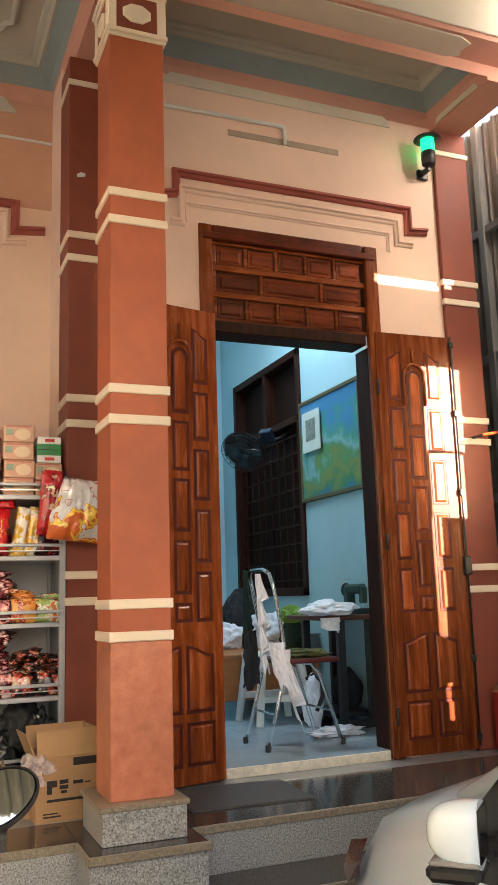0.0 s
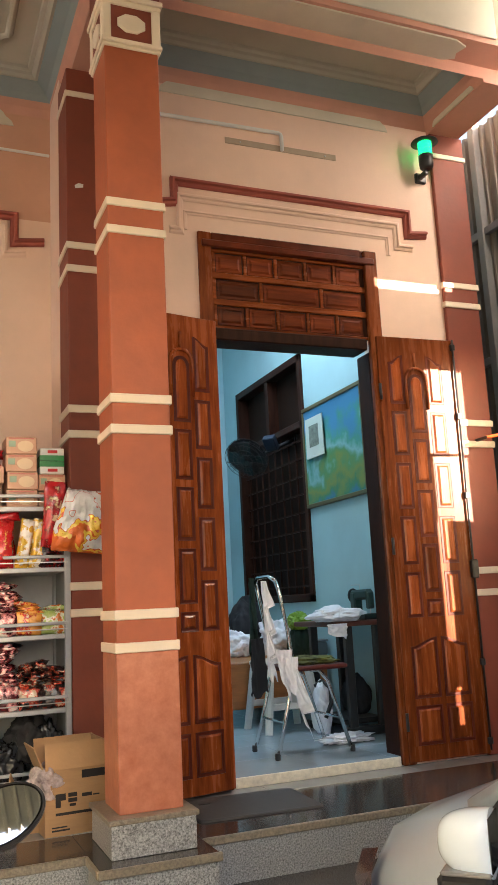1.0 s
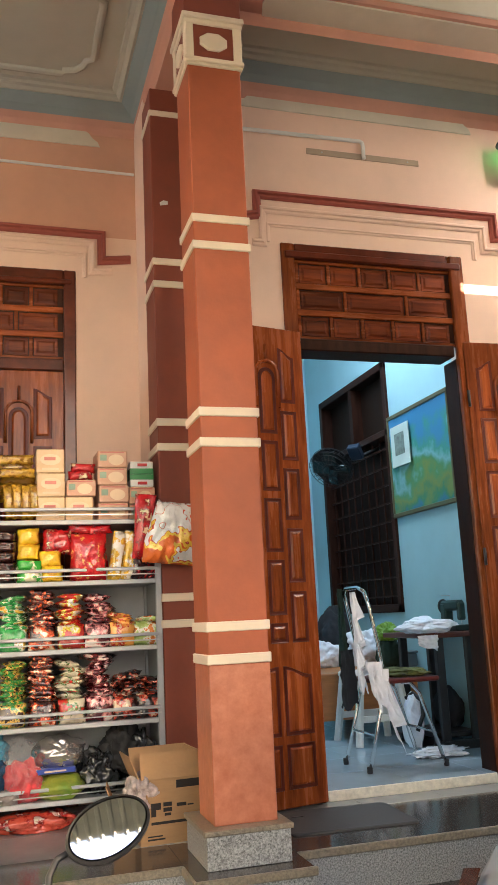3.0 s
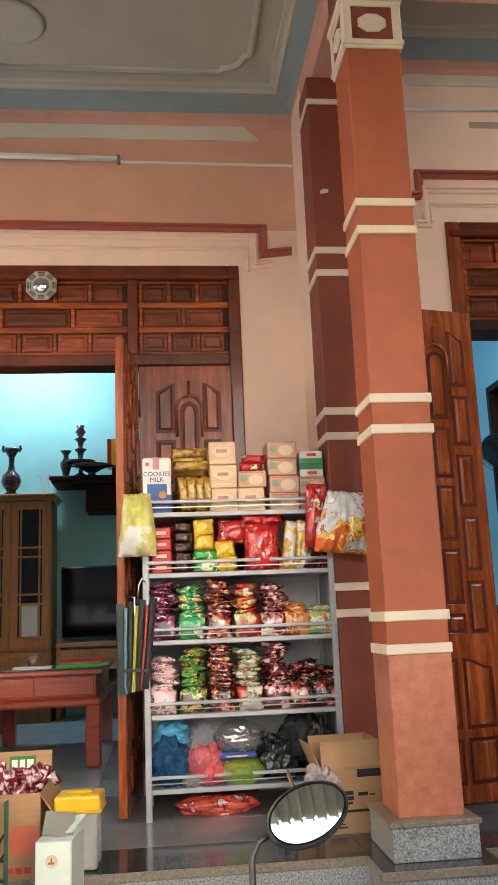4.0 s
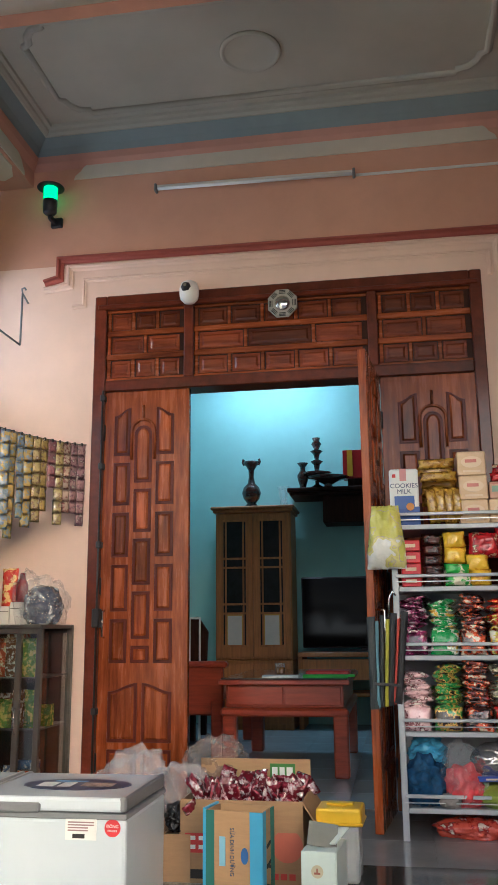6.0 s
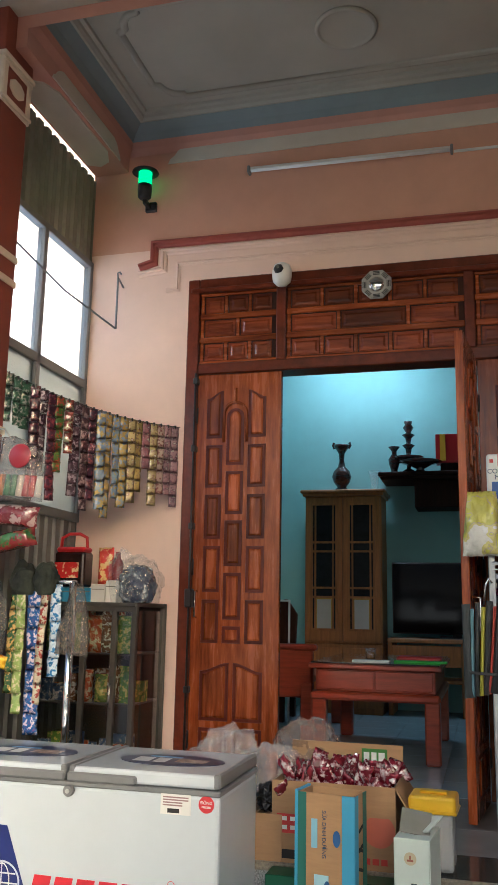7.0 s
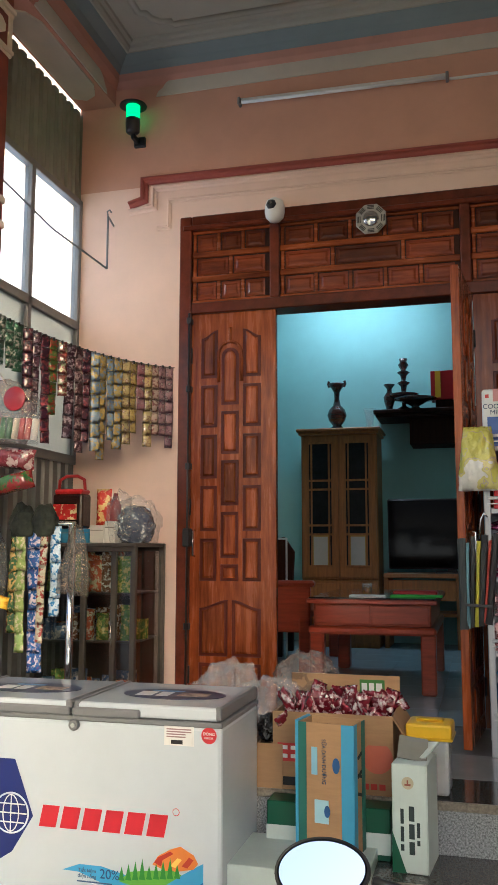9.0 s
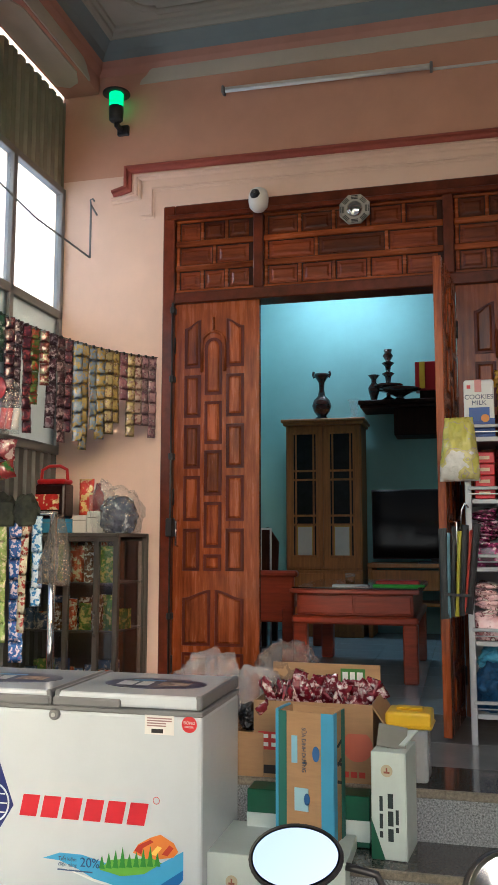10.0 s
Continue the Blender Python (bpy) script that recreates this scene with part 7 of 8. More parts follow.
# ---- chest freezer ----
fz = thing("chest_freezer", "white chest freezer with two grey-edged lids and coloured stickers", "freezer", at=(-1.565, 2.775, GROUND))
FW, FD, FH = 0.532, 0.46, 0.888
M_FTRIM = plain("freezer_grey_trim", (120, 120, 122), 0.4)
part("body", box(-FW, FW, 0, FD, 0.03, 0.822, 0.012, seg=2), M_WHITEMETAL, fz)
part("trim", box(-FW - 0.003, FW + 0.003, -0.004, FD + 0.003, 0.820, 0.838, 0.004), M_FTRIM, fz)
for x0, x1 in ((-FW, -0.004), (0.004, FW)):
    ld = part("lid", box(x0 + 0.004, x1 - 0.004, 0.0, FD - 0.01, 0.840, FH - 0.004, 0.010, seg=2), M_WHITEMETAL, fz)
    part("lid_edge", box(x0 + 0.001, x0 + 0.024, -0.002, FD, 0.842, FH - 0.0005, 0.006), M_FTRIM, ld)
    part("lid_edge", box(x1 - 0.024, x1 - 0.001, -0.002, FD, 0.842, FH - 0.0005, 0.006), M_FTRIM, ld)
    part("handle", box(x0 + (0.22 if x0 < -0.1 else 0.0), x1 - (0.0 if x0 < -0.1 else 0.282), -0.016, 0.002, 0.838, 0.868, 0.006), M_FTRIM, ld)
    cx, cy = (x0 + x1) / 2 + (0.02 if x0 > -0.1 else 0), 0.22
    el = [(0.19 * math.cos(a), 0.105 * math.sin(a)) for a in [i * math.pi / 16 for i in range(32)]]
    sk = part("sticker", moved(ring_stack(el, [(0, 0), (0.0, -0.0012)]), pose(cx, cy, FH - 0.0035, -90)), plain("dark_blue_sticker", (35, 45, 80), 0.35), ld, "oval blue sticker")
    part("sticker_print", box(cx - 0.13, cx - 0.07, cy - 0.05, cy + 0.03, FH - 0.0023, FH - 0.0015), plain("sticker_white", (215, 215, 215), 0.4), sk)
    part("sticker_print", box(cx - 0.055, cx - 0.01, cy - 0.05, cy + 0.03, FH - 0.0023, FH - 0.0015), plain("sticker_white", (215, 215, 215), 0.4), sk)
    part("sticker_print", box(cx - 0.10, cx + 0.02, cy + 0.045, cy + 0.065, FH - 0.0023, FH - 0.0015), plain("sticker_pale_blue", (120, 165, 205), 0.4), sk)
    part("sticker_print", box(cx + 0.02, cx + 0.13, cy - 0.035, cy + 0.03, FH - 0.0023, FH - 0.0015), mat("sticker_food_print", srgb(110, 70, 50), 0.4, var=0.5, scale=40, col2=srgb(205, 185, 165)), sk)
part("lock", lathe([(0.0, 0.016), (0.016, 0.016), (0.019, 0.01), (0.019, 0)], 20), M_FTRIM, fz, m=pose(0.012, -0.002, 0.808, 90))
part("lock_hub", lathe([(0.0, 0.02), (0.007, 0.02), (0.008, 0.01)], 14), M_STEEL, fz, m=pose(0.012, -0.002, 0.808, 90))
part("paper_label", box(0.334, 0.436, -0.0015, 0.0, 0.760, 0.822), plain("white_paper", (225, 222, 218), 0.6), fz)
for z in (0.812, 0.804, 0.796, 0.788):
    part("print_bar", box(0.342, 0.428 - 0.02 * (z < 0.80), -0.0025, -0.0015, z - 0.002, z + 0.002), plain("grey_ink", (150, 120, 120), 0.6), fz)
part("print_bar", box(0.358, 0.398, -0.0025, -0.0015, 0.765, 0.778), M_INK, fz)
part("round_sticker", lathe([(0.026, 0), (0.026, 0.001)], 28), plain("red_sticker", (205, 45, 50), 0.4), fz, m=pose(0.488, -0.0005, 0.797, 90))
words("ĐÔNG", 0.013, fz, pose(0.488, -0.0022, 0.802, 90), M_WHITE)
words("FREEZER", 0.008, fz, pose(0.488, -0.0022, 0.789, 90), M_WHITE)
M_BRAND = plain("brand_red", (205, 30, 45), 0.4)
for i in range(6):
    x = -0.112 + 0.0775 * i
    part("brand_block", prism([(x, 0.470), (x + 0.062, 0.470), (x + 0.076, 0.540), (x + 0.014, 0.540)], -0.0015, 0.0, bevel=0.0004), M_BRAND, fz)
part("brand_ring", tube([(0.378 + 0.011 * math.cos(a), -0.001, 0.552 + 0.011 * math.sin(a)) for a in [i * math.pi / 10 for i in range(21)]], 0.001, 4), M_BRAND, fz)
dm = [(-0.365, 0.52), (-0.275, 0.682), (-0.21, 0.682), (-0.135, 0.50), (-0.21, 0.38), (-0.275, 0.34)]
lg = part("emblem", prism(dm, -0.0015, 0.0), plain("emblem_blue", (20, 35, 110), 0.4), fz, "blue diamond emblem")
part("emblem_red", prism([(-0.365, 0.52), (-0.298, 0.64), (-0.262, 0.56), (-0.305, 0.42)], -0.0025, -0.0015), M_BRAND, lg)
part("emblem_globe", lathe([(0.068, 0), (0.068, 0.0008)], 32), plain("globe_white", (215, 220, 230), 0.4), lg, m=pose(-0.218, -0.0015, 0.505, 90))
part("emblem_globe", lathe([(0.062, 0), (0.062, 0.0016)], 32), plain("emblem_blue", (20, 35, 110), 0.4), lg, m=pose(-0.218, -0.0015, 0.505, 90))
for dx in (-0.03, 0.0, 0.03):
    part("globe_line", tube([(-0.218 + dx * math.cos(a), -0.0033, 0.505 + 0.06 * math.sin(a)) for a in [-math.pi / 2 + i * math.pi / 10 for i in range(11)]], 0.002, 4), M_WHITE, lg)
for dz in (-0.03, 0.0, 0.03):
    part("globe_line", box(-0.218 - math.sqrt(0.06 ** 2 - dz ** 2), -0.218 + math.sqrt(0.06 ** 2 - dz ** 2), -0.0045, -0.003, 0.503 + dz, 0.507 + dz), M_WHITE, lg)
M_SKYPRINT, M_DEEPPRINT = plain("sky_blue_print_gloss", (80, 165, 215), 0.35), plain("deep_blue_print_gloss", (35, 105, 175), 0.35)
part("wave_print", prism([(-0.02, 0.340), (0.04, 0.362), (0.12, 0.362), (0.21, 0.342), (0.31, 0.330), (0.39, 0.355), (0.472, 0.402), (0.472, 0.345), (0.39, 0.290), (0.29, 0.265), (0.19, 0.280), (0.11, 0.315), (0.04, 0.338)], -0.0015, 0.0), M_SKYPRINT, fz)
part("wave_print", prism([(0.29, 0.265), (0.39, 0.290), (0.472, 0.345), (0.472, 0.315), (0.42, 0.255), (0.34, 0.225), (0.24, 0.240)], -0.0018, 0.0), M_DEEPPRINT, fz)
part("wave_line", prism([(0.05, 0.318), (0.16, 0.292), (0.27, 0.272), (0.38, 0.292), (0.38, 0.286), (0.27, 0.265), (0.16, 0.284)], -0.0028, -0.0018), M_WHITE, fz)
part("hill_print", prism([(0.185, 0.322), (0.22, 0.355), (0.29, 0.365), (0.37, 0.372), (0.40, 0.360), (0.34, 0.322), (0.26, 0.308)], -0.0028, -0.0015), plain("leaf_green_gloss", (110, 175, 60), 0.35), fz)
for i in range(9):
    x = 0.182 + 0.024 * i
    h = 0.030 + 0.022 * ((i * 5) % 4) / 3
    b0 = 0.326 + 0.003 * i
    part("tree_print", prism([(x, b0), (x + 0.022, b0), (x + 0.017, b0 + h * 0.4), (x + 0.019, b0 + h * 0.4), (x + 0.011, b0 + h + 0.012), (x + 0.003, b0 + h * 0.4), (x + 0.005, b0 + h * 0.4)], -0.0040, -0.0028), plain("fir_green", (60, 140, 50), 0.4), fz)
part("food_print", prism([(0.30, 0.385), (0.318, 0.412), (0.36, 0.436), (0.395, 0.448), (0.41, 0.440), (0.44, 0.425), (0.455, 0.400), (0.44, 0.382), (0.36, 0.365)], -0.0026, -0.0015), plain("food_orange", (222, 130, 50), 0.4), fz)
part("food_print", prism([(0.305, 0.392), (0.32, 0.410), (0.36, 0.430), (0.372, 0.424), (0.335, 0.402), (0.33, 0.382)], -0.0036, -0.0026), plain("food_red", (180, 50, 30), 0.4), fz)
part("food_print", prism([(0.36, 0.385), (0.385, 0.412), (0.40, 0.408), (0.38, 0.382)], -0.0036, -0.0026), plain("food_yellow", (245, 200, 90), 0.4), fz)
part("food_print", prism([(0.40, 0.388), (0.425, 0.418), (0.44, 0.410), (0.42, 0.384)], -0.0036, -0.0026), plain("food_red", (190, 60, 35), 0.4), fz)
words("Tiết kiệm", 0.016, fz, pose(0.070, -0.003, 0.345, 90), plain("slate_ink", (70, 90, 130), 0.5))
words("điện năng", 0.016, fz, pose(0.070, -0.003, 0.327, 90), plain("slate_ink", (70, 90, 130), 0.5))
words("20%", 0.042, fz, pose(0.150, -0.003, 0.338, 90), plain("slate_ink_dark", (50, 85, 135), 0.5))
part("print_bar", box(0.035, 0.16, -0.003, -0.0018, 0.308, 0.312), plain("slate_ink", (70, 90, 130), 0.5), fz)
for i in range(3):
    for k in range(3):
        part("snowflake", moved(box(-0.016, 0.016, -0.004, -0.0018, -0.0015, 0.0015), Matrix.Translation((0.30 + 0.045 * i, 0, 0.262 - 0.012 * (i % 2))) @ pose(0, 0, 0, 0, 60 * k, 0)), M_WHITE, fz)
part("vent", box(FW - 0.002, FW + 0.002, 0.08, 0.34, 0.10, 0.30, 0.002), M_FTRIM, fz)
for i in range(7):
    part("vent_slat", box(FW + 0.001, FW + 0.006, 0.09, 0.33, 0.115 + 0.026 * i, 0.125 + 0.026 * i), M_FTRIM, fz)
for x in (-0.45, 0.45):
    for y in (0.08, 0.40):
        part("foot", lathe([(0.02, 0), (0.025, 0.03)], 12), M_BLACK, fz, m=pose(x, y, 0))

# ---- glass counter and hanging goods by the side window ----
M_ALU = mat("dull_aluminium", (0.13, 0.115, 0.095), 0.4, metal=0.7, var=0.15, bump=0.04)
M_CGLASS = mat("counter_glass", (0.85, 0.9, 0.9), 0.03, var=0, bump=0, stain=0.0, trans=1.0)
gc = thing("glass_cabinet", "aluminium and glass display cabinet stocked with small goods", "cabinet", at=(-2.15, 4.03, 0.0))
GW, GD, GH = 0.27, 0.42, 0.91
for x in (-GW, 0.0, 0.165, GW):
    part("post", box(x - 0.014, x + 0.014, 0, 0.028, 0, GH, 0.003), M_ALU, gc)
for x in (-GW, GW):
    part("post", box(x - 0.014, x + 0.014, GD - 0.028, GD, 0, GH, 0.003), M_ALU, gc)
for z in (0.05, GH - 0.03):
    part("rail", box(-GW, GW, 0.0, 0.02, z - 0.015, z + 0.015, 0.003), M_ALU, gc)
part("top", box(-GW - 0.01, GW + 0.01, -0.01, GD + 0.01, GH - 0.02, GH, 0.004), M_ALU, gc)
for z in (0.06, 0.42, 0.66):
    part("shelf", box(-GW + 0.01, GW - 0.01, 0.03, GD - 0.01, z - 0.008, z, 0.002), M_ALU, gc)
for a, b in ((-GW + 0.014, -0.014), (0.014, 0.151), (0.179, GW - 0.014)):
    part("door_glass", box(a, b, 0.006, 0.010, 0.06, GH - 0.04), M_CGLASS, gc, "sliding glass door").visible_shadow = False
part("side_glass", box(GW - 0.004, GW, 0.03, GD - 0.03, 0.06, GH - 0.04), M_CGLASS, gc).visible_shadow = False
part("back_panel", box(-GW + 0.014, GW - 0.014, GD - 0.02, GD - 0.012, 0.03, GH - 0.02), mat("dark_board", (0.05, 0.04, 0.032), 0.7), gc)
part("door_handle", tube([(0.165, -0.002, 0.40), (0.165, -0.02, 0.42), (0.165, -0.02, 0.50), (0.165, -0.002, 0.52)], 0.004), M_CHROME, gc, smooth=True)
rnd = random.Random(11)
GOODS = [film("goods_film", c, 22) for c in ([(150, 60, 40), (190, 90, 50), (210, 190, 150)], [(60, 90, 50), (110, 140, 60), (200, 180, 90)], [(170, 140, 90), (120, 80, 50), (210, 200, 180)], [(40, 60, 90), (90, 110, 140), (200, 190, 180)])]
for row in (0.075, 0.17):
    for zi, z in enumerate((0.06, 0.42, 0.66)):
        x = -0.25
        while x < 0.19:
            h = rnd.uniform(0.12, 0.24) if zi != 1 else rnd.uniform(0.08, 0.18)
            w = rnd.uniform(0.05, 0.10)
            g = new("shop_packet", mesh_of("packet", pouch(w, h, 0.05, rnd.randint(0, 99), 6, 6) if rnd.random() < 0.6 else box(-w / 2, w / 2, -0.03, 0.03, 0, h, 0.004), rnd.choice(GOODS)))
            g.matrix_world = pose(-2.15 + x + w / 2, 4.03 + row + rnd.uniform(0.0, 0.03), z, 0, 0, rnd.uniform(-15, 15))
            tagged(g, "small printed packet standing in the glass cabinet", "packet", "packets in the glass cabinet")
            x += w + rnd.uniform(0.0, 0.02)

TOPZ = GH
cj = thing("coffee_jar", "dark plastic jar with red label and red carrying handle", "jar", at=(-2.27, 4.12, TOPZ + 0.075))
part("body", box(-0.085, 0.085, -0.05, 0.06, 0.0, 0.18, 0.014, seg=2), plain("dark_jar", (40, 20, 18), 0.25), cj)
part("label", box(-0.080, 0.055, -0.052, 0.0, 0.045, 0.125), film("red_jar_label", [(170, 25, 25), (190, 40, 35), (225, 200, 150)], 20), cj, "red printed label")
part("lid", box(-0.08, 0.08, -0.045, 0.055, 0.18, 0.205, 0.008), plain("red_lid", (185, 30, 30), 0.3), cj)
part("handle", tube([(-0.075, 0, 0.20), (-0.07, 0, 0.255), (-0.03, 0, 0.275), (0.03, 0, 0.275), (0.07, 0, 0.255), (0.075, 0, 0.20)], 0.009), plain("red_lid", (185, 30, 30), 0.3), cj, "red handle", smooth=True)
for i, (x, w, h, c) in enumerate(((-2.24, 0.20, 0.072, (60, 130, 170)), (-2.10, 0.075, 0.09, (200, 195, 185)), (-2.03, 0.06, 0.11, (215, 210, 200)), (-2.37, 0.06, 0.13, (160, 120, 90)))):
    b = thing("small_carton", "small %s carton on the glass cabinet" % ("blue", "white", "cream white", "tan")[i], "box", at=(x, 4.07, TOPZ), rz=(-2, 4, -6, 3)[i])
    part("carton", box(-w / 2, w / 2, 0, 0.10, 0, h, 0.003), plain("carton_card", c, 0.5), b)
    part("lid_line", box(-w / 2 + 0.004, w / 2 - 0.004, -0.001, 0.0, h * 0.7, h * 0.74), plain("grey_line", (120, 110, 100), 0.5), b)
rp = thing("sauce_packet", "red printed packet standing on the glass cabinet", "packet", at=(-2.09, 4.13, TOPZ + 0.09))
part("packet", pouch(0.085, 0.19, 0.05, 71), film("red_gold_film", [(165, 30, 25), (200, 60, 40), (225, 180, 110)], 20), rp, smooth=True)
rp2 = thing("sauce_packet", "dark red bottle shaped packet on the glass cabinet", "packet", at=(-2.02, 4.12, TOPZ + 0.105))
part("packet", lathe([(0, 0), (0.028, 0), (0.03, 0.09), (0.015, 0.12), (0.012, 0.15), (0, 0.152)], 16), plain("dark_red_bottle", (130, 25, 20), 0.2), rp2, smooth=True)
heap("goods_bag", "clear plastic bag of blue and dark packs", (-1.93, 4.17, TOPZ), 0.10, 0.11, 0.20, film("mixed_goods", [(26, 26, 30), (50, 58, 82), (110, 115, 125), (190, 192, 198)], 13, 0.15), 72, category="bag", rough=0.18, freq=4.5)
heap("clear_bag", "loose clear plastic bag wrapped round dark packs", (-1.92, 4.165, TOPZ), 0.125, 0.13, 0.24, M_PLASTICBAG, 172, category="bag", rough=0.22, freq=4.5)
heap("clear_bag", "crumpled clear plastic bag beside the packs", (-1.975, 4.08, TOPZ), 0.07, 0.06, 0.27, M_PLASTICBAG, 73, category="bag", rough=0.2, freq=5)

# a string of sachet strips from the door frame to the side window
A_, B_ = Vector((-1.825, 4.44, 1.885)), Vector((-2.41, 3.52, 2.0))


def on_line(s):
    p = A_.lerp(B_, s)
    p.z -= 0.05 * 4 * s * (1 - s)
    return p


ln = thing("hanging_string", "thin string tied between door frame and window", "string")
part("string", tube([on_line(i / 16) for i in range(17)], 0.002, 5), M_BLACK, ln)


def sachets(thing_, material, w, cell, n, seed):
    """A strip of sealed sachets, one below the other, hanging from the thing's top."""
    shared = [mesh_of("sachet", pouch(w, cell, 0.008, seed + k, 5, 5, 0.08), material, True) for k in range(2)]
    for i in range(n):
        part("sachet", shared[i % 2], None, thing_, m=pose(0, 0.004 * math.sin(seed + i * 1.3), -cell * (i + 1), 2 * math.sin(i * 2.3 + seed)))


SACH = [
    ([(215, 205, 200), (190, 120, 130), (160, 90, 120), (225, 220, 210)], "pink and white", 0.070, 5),
    ([(185, 120, 140), (205, 160, 165), (120, 50, 90), (225, 215, 205)], "mauve", 0.070, 7),
    ([(190, 165, 90), (215, 190, 120), (150, 100, 60), (225, 215, 190)], "golden", 0.070, 7),
    ([(205, 160, 150), (220, 190, 170), (160, 90, 80)], "rose", 0.070, 8),
    ([(195, 160, 60), (210, 180, 90), (140, 90, 40), (230, 220, 190)], "yellow", 0.070, 8),
    ([(215, 215, 205), (205, 170, 70), (150, 170, 190)], "white and yellow", 0.075, 8),
    ([(200, 205, 205), (150, 175, 205), (215, 185, 90)], "pale blue", 0.080, 8),
    ([(40, 20, 35), (80, 30, 60), (170, 60, 70), (210, 190, 190)], "dark purple", 0.055, 10),
    ([(35, 25, 30), (90, 40, 50), (190, 160, 160)], "black", 0.055, 9),
    ([(60, 110, 60), (160, 50, 40), (205, 200, 160)], "green and red", 0.060, 7),
    ([(150, 110, 40), (90, 130, 50), (200, 80, 50)], "orange and green", 0.060, 7),
    ([(45, 20, 40), (90, 35, 65), (180, 80, 90)], "dark purple", 0.055, 10),
    ([(45, 20, 40), (80, 30, 55), (200, 180, 190)], "dark purple", 0.055, 9),
    ([(150, 175, 150), (60, 120, 90), (205, 210, 200)], "silver green", 0.065, 6),
    ([(150, 175, 150), (60, 120, 90), (205, 210, 200)], "silver green", 0.065, 7),
    ([(140, 170, 150), (50, 110, 80), (210, 215, 205)], "silver green", 0.065, 6),
]
NS = 22
order = [1, 1, 3, 2, 0, 4, 2, 5, 6, 5, 6, 7, 8, 12, 9, 10, 11, 12, 7, 13, 14, 15]
smats = [film("sachet_film", [tuple(int(v * 0.78) for v in rgb) for rgb in c], 30, 0.28) for c, _, _, _ in SACH]
for i in range(NS):
    k = order[i]
    c, word, cell, n = SACH[k]
    w = 0.050 + 0.004 * math.sin(i * 2.1)
    p = on_line((i + 0.5) / NS * 0.97 + 0.01)
    s = thing("sachet_strip", "strip of %s sachets hanging from the string" % word, "sachets", at=p, rz=math.degrees(math.atan2((B_ - A_).y, (B_ - A_).x)) + 180 - 10 + 14 * math.sin(i * 1.7), group="sachet strips", ry=2 * math.sin(i * 3.1))
    sachets(s, smats[k], w, 0.42 / 7 if cell < 0.06 else cell * 0.92, max(4, n - (i * 7) % 3 - (2 if i > 17 else 0)), i * 11)
    part("peg", box(-0.004, 0.004, -0.006, 0.006, -0.012, 0.006), M_BLACK, s)

# steel pole with a cross bar behind the freezer, hung with strips
pl_ = thing("steel_stand", "polished steel pole stand behind the freezer", "stand", at=(-1.865, 3.33, 0.0))
part("pole", rod((0, 0, 0.0), (0, 0, 0.985), 0.016, 14), M_CHROME, pl_, smooth=True)
part("cross_bar", tube([(0.015, 0, 0.985), (-0.05, 0, 0.985), (-0.27, 0.0, 0.985)], 0.009), M_CHROME, pl_, smooth=True)
part("base", lathe([(0.12, 0), (0.12, 0.012), (0.02, 0.03)], 24), M_STEEL, pl_, smooth=True)
for i, (x, c, word, n, w, cell) in enumerate(((-0.065, [(35, 80, 140), (190, 205, 215), (60, 120, 170)], "blue and white", 5, 0.05, 0.075), (-0.115, [(95, 60, 45), (190, 180, 150), (150, 60, 50)], "brown", 6, 0.035, 0.08), (-0.165, [(150, 40, 70), (40, 90, 150), (205, 190, 200)], "pink and blue", 7, 0.065, 0.085), (-0.225, [(70, 110, 50), (150, 170, 90), (205, 195, 150)], "green", 6, 0.045, 0.085), (-0.255, [(110, 70, 40), (60, 100, 50), (205, 170, 90)], "green and brown", 5, 0.045, 0.085))):
    s = thing("sachet_strip", "strip of %s sachets hung on the steel bar" % word, "sachets", at=(-1.865 + x, 3.315 - 0.008 * (i % 2), 0.975 - 0.02 * i * 0.3), group="sachet strips", ry=2 * math.sin(i * 2), rz=5 * math.sin(i))
    sachets(s, film("sachet_film", c, 26, 0.25), w, cell, n, 300 + i * 9)
M_CAMO = mat("camouflage", srgb(22, 26, 22), 0.9, var=0.6, scale=18, col2=srgb(58, 62, 46))
for x, sd in ((-2.09, 74), (-1.99, 75)):
    heap("camouflage_bag", "dark camouflage cloth bag hung on the steel bar", (x, 3.32, 0.93), 0.062, 0.04, 0.14, M_CAMO, sd, category="bag", rough=0.25, freq=3, group="camouflage bags")
pb = thing("clear_bag", "clear plastic bag hanging from the pole", "bag", at=(-1.835, 3.285, 0.69), ry=4)
part("bag", pouch(0.15, 0.29, 0.07, 82, 16, 18, 0.03, 0.012, 0.75), mat("tan_clear_bag", (0.22, 0.18, 0.13), 0.15, var=0.3, bump=1.0, bscale=16, bdist=0.02, alpha=0.45, coat=0.3), pb, smooth=True)

# bags hung on the near face of the column
heap("toy_bag", "clear plastic bag of red and green goods hung on the column", (-2.08, 3.10, 1.30), 0.17, 0.05, 0.27, mat("mixed_bag_plastic", srgb(130, 118, 110), 0.15, var=0.3, scale=9, col2=srgb(165, 155, 150), bump=1.0, bscale=13, bdist=0.025, alpha=0.35, coat=0.4), 76, category="bag", rough=0.2)
rd = thing("red_disc", "red round toy inside the hanging bag", "toy", at=(-1.99, 3.045, 1.475))
part("disc", lathe([(0, 0.006), (0.045, 0.004), (0.05, 0), (0.045, -0.004), (0, -0.006)], 24), plain("toy_red", (150, 45, 55), 0.3), rd, m=pose(0, 0, 0, 90), smooth=True)
jelly = thing("jelly_bag", "bag of striped candy jars hung on the column", "bag", at=(-2.05, 3.06, 1.30), ry=4, group="hanging candy bags")
